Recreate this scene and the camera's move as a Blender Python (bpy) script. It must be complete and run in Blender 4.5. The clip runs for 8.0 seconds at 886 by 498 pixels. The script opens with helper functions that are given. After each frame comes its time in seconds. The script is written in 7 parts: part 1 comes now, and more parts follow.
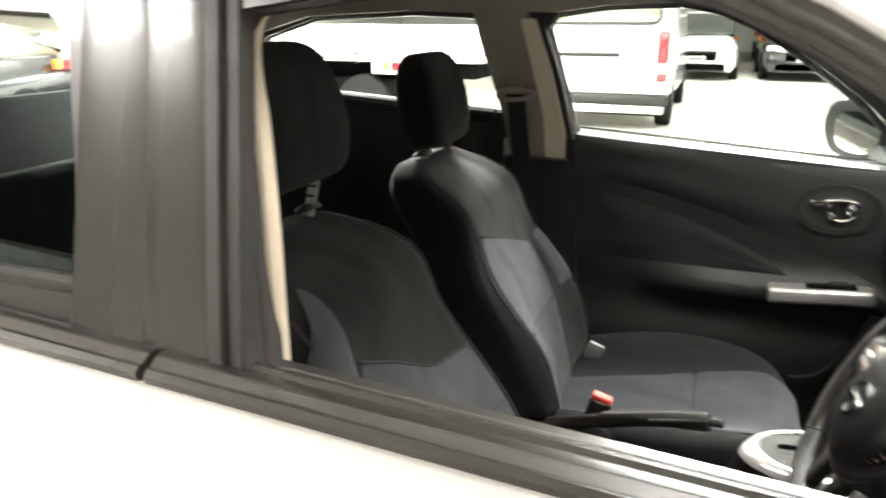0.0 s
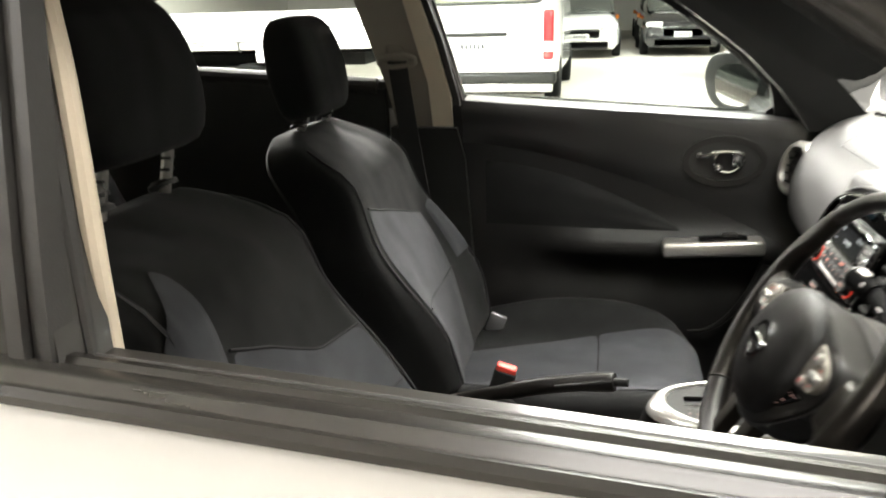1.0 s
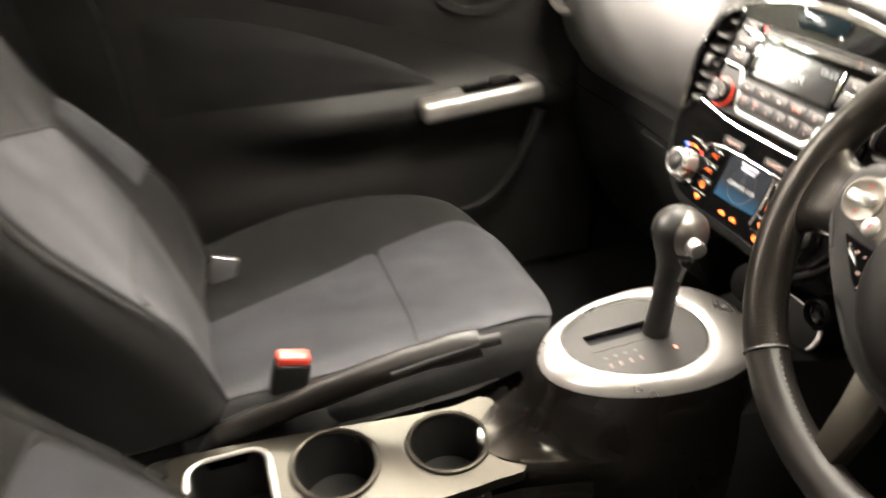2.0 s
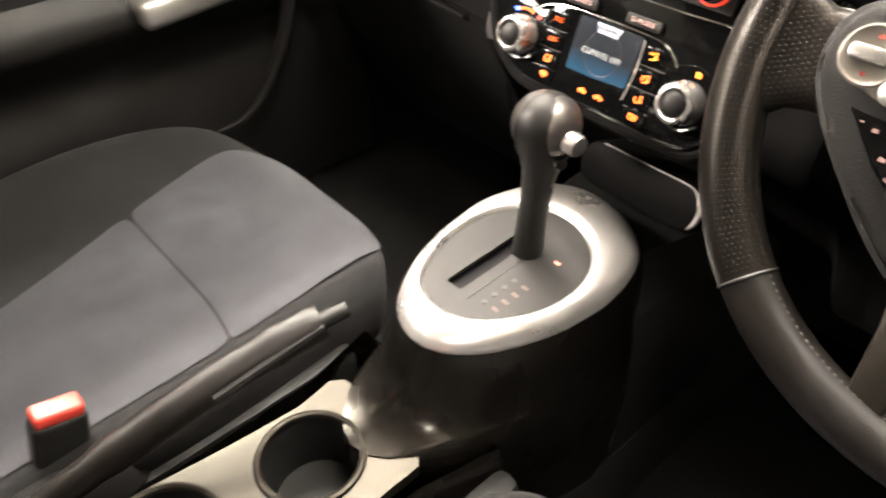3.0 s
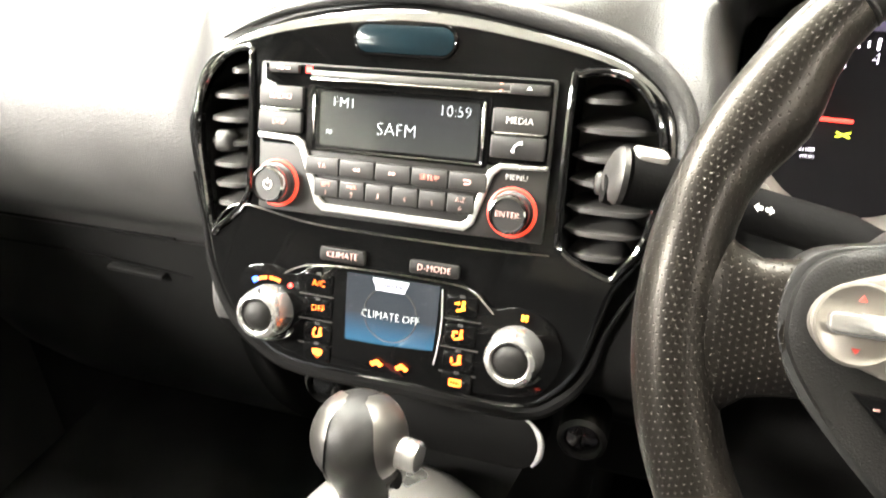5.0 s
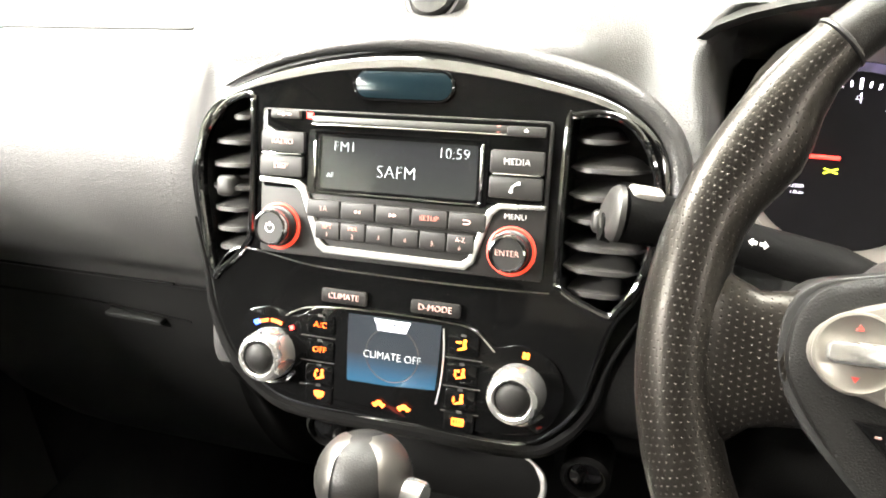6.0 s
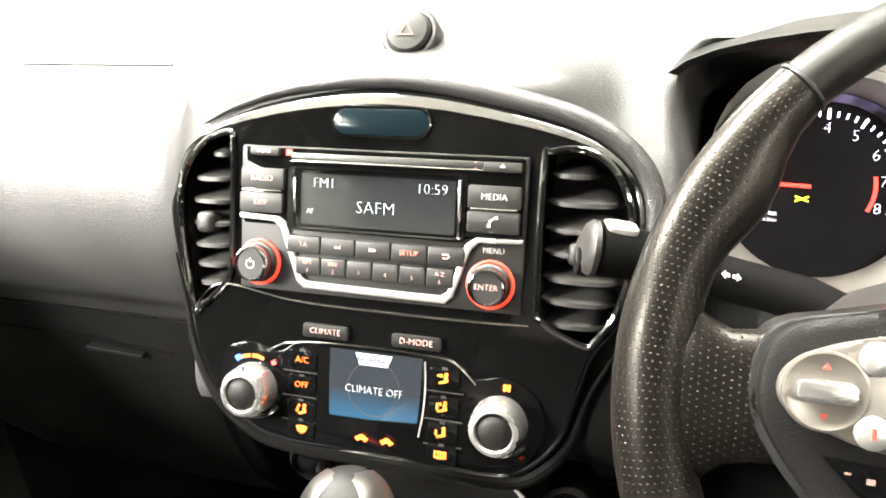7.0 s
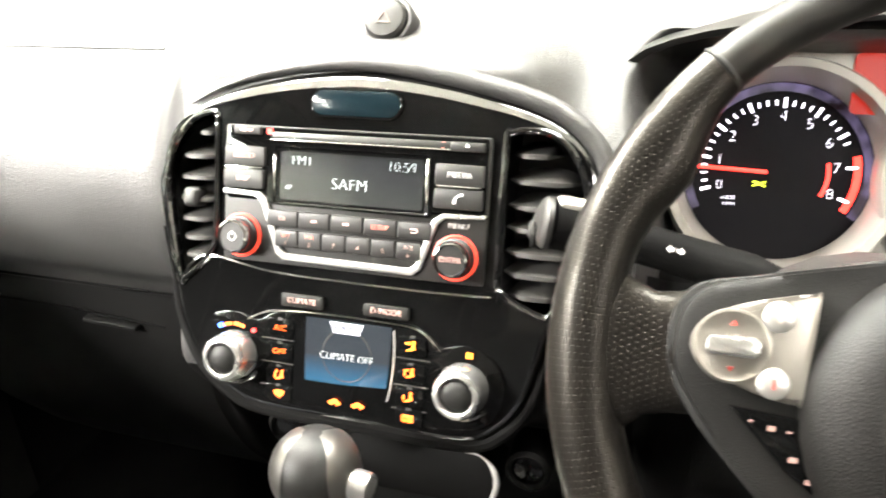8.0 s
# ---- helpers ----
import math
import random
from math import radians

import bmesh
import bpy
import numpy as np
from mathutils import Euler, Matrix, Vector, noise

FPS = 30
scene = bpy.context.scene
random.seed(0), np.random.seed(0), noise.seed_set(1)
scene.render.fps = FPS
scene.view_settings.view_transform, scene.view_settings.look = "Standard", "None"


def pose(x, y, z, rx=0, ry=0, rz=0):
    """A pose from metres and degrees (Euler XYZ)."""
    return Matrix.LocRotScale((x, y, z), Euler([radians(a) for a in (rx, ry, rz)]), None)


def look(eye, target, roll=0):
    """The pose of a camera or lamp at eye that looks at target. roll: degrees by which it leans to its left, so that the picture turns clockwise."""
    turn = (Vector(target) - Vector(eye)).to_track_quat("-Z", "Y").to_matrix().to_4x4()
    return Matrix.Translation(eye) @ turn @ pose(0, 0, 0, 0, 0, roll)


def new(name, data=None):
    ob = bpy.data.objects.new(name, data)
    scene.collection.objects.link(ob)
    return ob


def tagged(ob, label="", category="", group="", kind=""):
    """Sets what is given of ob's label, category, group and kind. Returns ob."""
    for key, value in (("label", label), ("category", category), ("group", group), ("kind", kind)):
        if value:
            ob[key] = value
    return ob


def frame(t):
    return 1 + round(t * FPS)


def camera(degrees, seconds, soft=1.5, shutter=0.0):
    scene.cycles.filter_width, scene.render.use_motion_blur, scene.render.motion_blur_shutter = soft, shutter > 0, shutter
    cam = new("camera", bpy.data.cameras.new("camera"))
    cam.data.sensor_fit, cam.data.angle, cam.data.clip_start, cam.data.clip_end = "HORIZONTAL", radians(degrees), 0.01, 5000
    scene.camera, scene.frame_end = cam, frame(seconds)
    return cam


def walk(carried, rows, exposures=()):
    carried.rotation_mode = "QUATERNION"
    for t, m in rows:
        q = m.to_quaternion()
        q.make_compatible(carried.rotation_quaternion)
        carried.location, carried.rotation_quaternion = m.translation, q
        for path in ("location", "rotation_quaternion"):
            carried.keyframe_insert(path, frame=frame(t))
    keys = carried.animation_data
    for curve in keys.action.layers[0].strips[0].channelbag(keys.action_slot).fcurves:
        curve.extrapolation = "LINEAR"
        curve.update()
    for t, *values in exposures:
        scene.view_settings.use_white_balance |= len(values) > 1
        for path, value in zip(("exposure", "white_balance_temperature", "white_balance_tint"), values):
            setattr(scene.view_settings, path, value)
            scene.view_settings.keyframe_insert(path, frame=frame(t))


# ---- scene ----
EXPOSURES = [(0.0, 0.2, 6500, 10), (0.5, 0.1, 6500, 10), (1.0, -0.15, 6600, 10), (1.5, -0.05, 6900, 12), (2.0, 0.6, 7300, 16), (3.5, 0.76, 7200, 18), (4.0, 1.43, 7100, 16), (4.5, 1.5, 6900, 13), (5.0, 1.43, 6750, 10), (8.0, 1.27, 6600, 10)]
cam = camera(62.0, 8.0, soft=1.8, shutter=0.5)
PATH = [
    (0, (1.161, -1.226, 1.381), (0.500, 0.564, 0.783), 0.1),
    (0.2, (1.202, -1.243, 1.382), (0.603, 0.572, 0.789), -0.7),
    (0.5, (1.216, -1.234, 1.366), (0.703, 0.608, 0.781), -0.9),
    (0.8, (1.213, -1.196, 1.356), (0.757, 0.653, 0.746), -1.9),
    (1, (1.168, -1.144, 1.323), (0.755, 0.709, 0.693), -1.7),
    (1.2, (1.116, -1.056, 1.306), (0.748, 0.787, 0.621), -1.9),
    (1.5, (0.990, -0.860, 1.274), (1.025, 0.961, 0.446), -1.1),
    (1.8, (0.945, -0.692, 1.254), (1.304, 1.022, 0.288), -1.4),
    (2, (0.959, -0.579, 1.216), (1.491, 1.049, 0.182), -1.7),
    (2.2, (0.977, -0.487, 1.190), (1.623, 1.022, 0.043), -2.9),
    (3.3, (1.009, -0.328, 1.138), (2.135, 0.685, -0.169), 0.2),
    (3.5, (1.031, -0.297, 1.136), (2.242, 0.619, -0.165), 0.6),
    (3.7, (1.044, -0.267, 1.134), (2.352, 0.573, -0.124), 0.6),
    (4, (1.075, -0.223, 1.142), (2.494, 0.531, -0.048), -0.1),
    (4.3, (1.100, -0.197, 1.139), (2.625, 0.475, 0.033), -2.1),
    (4.5, (1.103, -0.188, 1.139), (2.642, 0.469, 0.044), -2.4),
    (5, (1.123, -0.178, 1.141), (2.738, 0.419, 0.124), -2.6),
    (6.5, (1.112, -0.175, 1.146), (2.802, 0.411, 0.251), -3.2),
    (7, (1.117, -0.179, 1.155), (2.825, 0.377, 0.276), -3.4),
    (7.5, (1.094, -0.179, 1.153), (2.782, 0.409, 0.256), -3.9),
    (7.6, (1.090, -0.183, 1.153), (2.776, 0.410, 0.254), -3.7),
    (8, (1.094, -0.214, 1.154), (2.791, 0.362, 0.265), -2.8),
]
walk(cam, [(t, look(eye, target, roll)) for t, eye, target, roll in PATH], EXPOSURES)

# ---------------------------------------------------------------- light
world = bpy.data.worlds.new("showroom_air")
world.use_nodes = True
world.node_tree.nodes["Background"].inputs[0].default_value = (0.9, 0.93, 1.0, 1)
world.node_tree.nodes["Background"].inputs[1].default_value = 0.15
scene.world = world

# Assumed ceiling lights, unseen; last two added to brighten far walls and dash.
LAMP_ROWS = [(-1.85, -2.58, 170), (-1.6, 4.0, 1400), (-1.4, 2.7, 620), (2.0, 1.1, 185), (1.7, 2.7, 420), (-5.4, 6.6, 600), (-2.8, 10.5, 260), (2.9, 10.5, 260), (2.2, 16.5, 300), (7.5, 2.5, 250), (7.5, 10.5, 260), (-9.0, 20.0, 900), (1.95, -0.5, 70)]
LAMP_Z = 3.05
for lx, ly, watts in LAMP_ROWS:
    lamp = bpy.data.lights.new("tube_light", "AREA")
    lamp.shape, lamp.size, lamp.size_y, lamp.energy, lamp.color = "RECTANGLE", 1.5, 0.9, watts, (1.0, 0.975, 0.93)
    holder = new("tube_light", lamp)
    holder.matrix_world = pose(lx, ly, LAMP_Z - 0.07)


# ---------------------------------------------------------------- materials
def mat(name, color, rough=0.5, metal=0.0, grain=0.0, scale=200.0, vary=0.0, blotch=6.0, coat=0.0, spec=0.5, emit=None, power=0.0,
        pattern="noise", sheen=0.0, wear=0.0):
    """A node material: base colour with blotches and grain, fine relief, uneven roughness."""
    m = bpy.data.materials.new(name)
    m.use_nodes = True
    nt = m.node_tree
    bsdf = nt.nodes["Principled BSDF"]
    bsdf.inputs["Base Color"].default_value = (*color, 1)
    bsdf.inputs["Roughness"].default_value = rough
    bsdf.inputs["Metallic"].default_value = metal
    bsdf.inputs["Coat Weight"].default_value = coat
    bsdf.inputs["Coat Roughness"].default_value = 0.04
    bsdf.inputs["Specular IOR Level"].default_value = spec
    bsdf.inputs["Sheen Weight"].default_value = sheen
    bsdf.inputs["Sheen Roughness"].default_value = 0.5
    if emit:
        bsdf.inputs["Emission Color"].default_value = (*emit, 1)
        bsdf.inputs["Emission Strength"].default_value = power
    if not (grain or vary or wear):
        return m
    coord = nt.nodes.new("ShaderNodeTexCoord")
    fine = nt.nodes.new("ShaderNodeTexVoronoi" if pattern == "hide" else "ShaderNodeTexNoise")
    fine.inputs["Scale"].default_value = scale
    nt.links.new(coord.outputs["Object"], fine.inputs["Vector"])
    fine_out = fine.outputs["Distance"] if pattern == "hide" else fine.outputs[0]
    if pattern == "hide":
        fine.feature = "DISTANCE_TO_EDGE"
    broad = nt.nodes.new("ShaderNodeTexNoise")
    broad.inputs["Scale"].default_value = blotch
    broad.inputs["Detail"].default_value = 5
    nt.links.new(coord.outputs["Object"], broad.inputs["Vector"])
    if grain:
        bump = nt.nodes.new("ShaderNodeBump")
        bump.inputs["Strength"].default_value = grain
        bump.inputs["Distance"].default_value = 0.0006
        nt.links.new(fine_out, bump.inputs["Height"])
        nt.links.new(bump.outputs[0], bsdf.inputs["Normal"])
    if vary:
        both = nt.nodes.new("ShaderNodeMath")
        both.operation = "MULTIPLY_ADD"
        both.inputs[1].default_value = 0.35
        nt.links.new(fine_out, both.inputs[0])
        nt.links.new(broad.outputs[0], both.inputs[2])
        ramp = nt.nodes.new("ShaderNodeMapRange")
        ramp.inputs["From Min"].default_value, ramp.inputs["From Max"].default_value = 0.3, 1.0
        ramp.inputs["To Min"].default_value, ramp.inputs["To Max"].default_value = 1 - vary, 1 + vary
        nt.links.new(both.outputs[0], ramp.inputs["Value"])
        mul = nt.nodes.new("ShaderNodeVectorMath")
        mul.operation = "MULTIPLY"
        mul.inputs[0].default_value = color
        nt.links.new(ramp.outputs[0], mul.inputs[1])
        nt.links.new(mul.outputs[0], bsdf.inputs["Base Color"])
    if wear:
        rr = nt.nodes.new("ShaderNodeMapRange")
        rr.inputs["From Min"].default_value, rr.inputs["From Max"].default_value = 0.3, 0.7
        rr.inputs["To Min"].default_value, rr.inputs["To Max"].default_value = max(rough - wear, 0.02), rough + wear
        nt.links.new(broad.outputs[0], rr.inputs["Value"])
        nt.links.new(rr.outputs[0], bsdf.inputs["Roughness"])
    return m


def glass(name, tint=(0.9, 0.95, 0.93), gloss=1.02):
    """Thin pane: lets light straight through, with a faint mirror sheen."""
    m = bpy.data.materials.new(name)
    m.use_nodes = True
    nt = m.node_tree
    nt.nodes.remove(nt.nodes["Principled BSDF"])
    clear, shine, mix = (nt.nodes.new("ShaderNodeBsdf" + k) for k in ("Transparent", "Glossy", "Transparent"))
    nt.nodes.remove(mix)
    mix = nt.nodes.new("ShaderNodeMixShader")
    clear.inputs[0].default_value = (*tint, 1)
    shine.inputs["Roughness"].default_value = 0.02
    sheen = nt.nodes.new("ShaderNodeFresnel")
    sheen.inputs["IOR"].default_value = gloss
    nt.links.new(sheen.outputs[0], mix.inputs[0])
    nt.links.new(clear.outputs[0], mix.inputs[1])
    nt.links.new(shine.outputs[0], mix.inputs[2])
    nt.links.new(mix.outputs[0], nt.nodes["Material Output"].inputs[0])
    return m


def perforated(name, color, hole, pitch):
    """Leather with staggered rows of small holes laid out along the mesh's own length and girth."""
    m = mat(name, color, 0.29, spec=0.5, grain=0.25, scale=900, blotch=60, wear=0.015)
    nt = m.node_tree
    bsdf = nt.nodes["Principled BSDF"]
    uv = nt.nodes.new("ShaderNodeUVMap")
    sep = nt.nodes.new("ShaderNodeSeparateXYZ")
    nt.links.new(uv.outputs[0], sep.inputs[0])

    def calc(op, a, b=0.0, c=0.0):
        n = nt.nodes.new("ShaderNodeMath")
        n.operation = op
        for k, v in enumerate((a, b, c)):
            if isinstance(v, (int, float)):
                n.inputs[k].default_value = v
            else:
                nt.links.new(v, n.inputs[k])
        return n.outputs[0]

    row = calc("MULTIPLY", sep.outputs[1], 1 / pitch)
    odd = calc("MULTIPLY", calc("MODULO", calc("FLOOR", row), 2.0), 0.5)
    col = calc("ADD", calc("MULTIPLY", sep.outputs[0], 1 / pitch), odd)
    fx = calc("SUBTRACT", calc("FRACT", col), 0.5)
    fy = calc("SUBTRACT", calc("FRACT", row), 0.5)
    dist = calc("SQRT", calc("ADD", calc("MULTIPLY", fx, fx), calc("MULTIPLY", fy, fy)))
    rng = nt.nodes.new("ShaderNodeMapRange")
    rng.inputs["From Min"].default_value, rng.inputs["From Max"].default_value = 0.09, 0.17
    nt.links.new(dist, rng.inputs["Value"])
    mix = nt.nodes.new("ShaderNodeMix")
    mix.data_type = "RGBA"
    mix.inputs["A"].default_value = (*hole, 1)
    mix.inputs["B"].default_value = (*color, 1)
    nt.links.new(rng.outputs[0], mix.inputs["Factor"])
    nt.links.new(mix.outputs["Result"], bsdf.inputs["Base Color"])
    nt.links.new(calc("MULTIPLY", rng.outputs[0], 0.3), bsdf.inputs["Specular IOR Level"])
    bsdf.inputs["Specular Tint"].default_value = (1.0, 0.93, 0.85, 1)
    bump = nt.nodes.new("ShaderNodeBump")
    bump.inputs["Strength"].default_value, bump.inputs["Distance"].default_value = 0.5, 0.0006
    nt.links.new(rng.outputs[0], bump.inputs["Height"])
    nt.links.new(bump.outputs[0], bsdf.inputs["Normal"])
    return m


def screen_glow(name, low, high, z0, z1, power):
    """A lit display that fades in height from one colour to another."""
    m = mat(name, (0.01, 0.01, 0.012), 0.12)
    nt = m.node_tree
    coord, sep, rng, ramp = (nt.nodes.new(k) for k in ("ShaderNodeTexCoord", "ShaderNodeSeparateXYZ", "ShaderNodeMapRange", "ShaderNodeMix"))
    nt.links.new(coord.outputs["Object"], sep.inputs[0])
    nt.links.new(sep.outputs[2], rng.inputs["Value"])
    rng.inputs["From Min"].default_value, rng.inputs["From Max"].default_value = z0, z1
    ramp.data_type = "RGBA"
    ramp.inputs["A"].default_value, ramp.inputs["B"].default_value = (*low, 1), (*high, 1)
    nt.links.new(rng.outputs[0], ramp.inputs["Factor"])
    bsdf = nt.nodes["Principled BSDF"]
    nt.links.new(ramp.outputs["Result"], bsdf.inputs["Emission Color"])
    bsdf.inputs["Emission Strength"].default_value = power
    return m


def streaks(m, rough):
    """Upright smears on a satin film: roughness and relief drawn out in height."""
    nt = m.node_tree
    bsdf = nt.nodes["Principled BSDF"]
    coord, stretch, noise, rng, bump = (nt.nodes.new(k) for k in ("ShaderNodeTexCoord", "ShaderNodeMapping", "ShaderNodeTexNoise", "ShaderNodeMapRange", "ShaderNodeBump"))
    stretch.inputs["Scale"].default_value = (22, 22, 3)
    noise.inputs["Scale"].default_value, noise.inputs["Detail"].default_value = 1.0, 6
    nt.links.new(coord.outputs["Object"], stretch.inputs[0])
    nt.links.new(stretch.outputs[0], noise.inputs["Vector"])
    rng.inputs["From Min"].default_value, rng.inputs["From Max"].default_value = 0.35, 0.7
    rng.inputs["To Min"].default_value, rng.inputs["To Max"].default_value = rough - 0.015, rough + 0.025
    nt.links.new(noise.outputs[0], rng.inputs["Value"])
    nt.links.new(rng.outputs[0], bsdf.inputs["Roughness"])
    bump.inputs["Strength"].default_value, bump.inputs["Distance"].default_value = 0.05, 0.001
    nt.links.new(noise.outputs[0], bump.inputs["Height"])
    nt.links.new(bump.outputs[0], bsdf.inputs["Normal"])
    return m


def patchy(m, scale, low, high):
    """Uneven glow: the emission's strength wanders over the surface."""
    nt = m.node_tree
    coord, noise, rng = (nt.nodes.new(k) for k in ("ShaderNodeTexCoord", "ShaderNodeTexNoise", "ShaderNodeMapRange"))
    noise.inputs["Scale"].default_value = scale
    nt.links.new(coord.outputs["Object"], noise.inputs["Vector"])
    rng.inputs["From Min"].default_value, rng.inputs["From Max"].default_value = 0.4, 0.68
    rng.inputs["To Min"].default_value, rng.inputs["To Max"].default_value = low, high
    nt.links.new(noise.outputs[0], rng.inputs["Value"])
    nt.links.new(rng.outputs[0], nt.nodes["Principled BSDF"].inputs["Emission Strength"])
    return m


def rumpled(m, scale, depth):
    """Soft folds under the fine weave of a cloth."""
    nt = m.node_tree
    coord, noise, bump = (nt.nodes.new(k) for k in ("ShaderNodeTexCoord", "ShaderNodeTexNoise", "ShaderNodeBump"))
    noise.inputs["Scale"].default_value, noise.inputs["Detail"].default_value = scale, 1
    noise.inputs["Distortion"].default_value = 0.2
    nt.links.new(coord.outputs["Object"], noise.inputs["Vector"])
    bump.inputs["Strength"].default_value, bump.inputs["Distance"].default_value = 0.6, depth
    nt.links.new(noise.outputs[0], bump.inputs["Height"])
    weave = nt.nodes["Principled BSDF"].inputs["Normal"].links[0].from_node
    nt.links.new(bump.outputs[0], weave.inputs["Normal"])
    return m


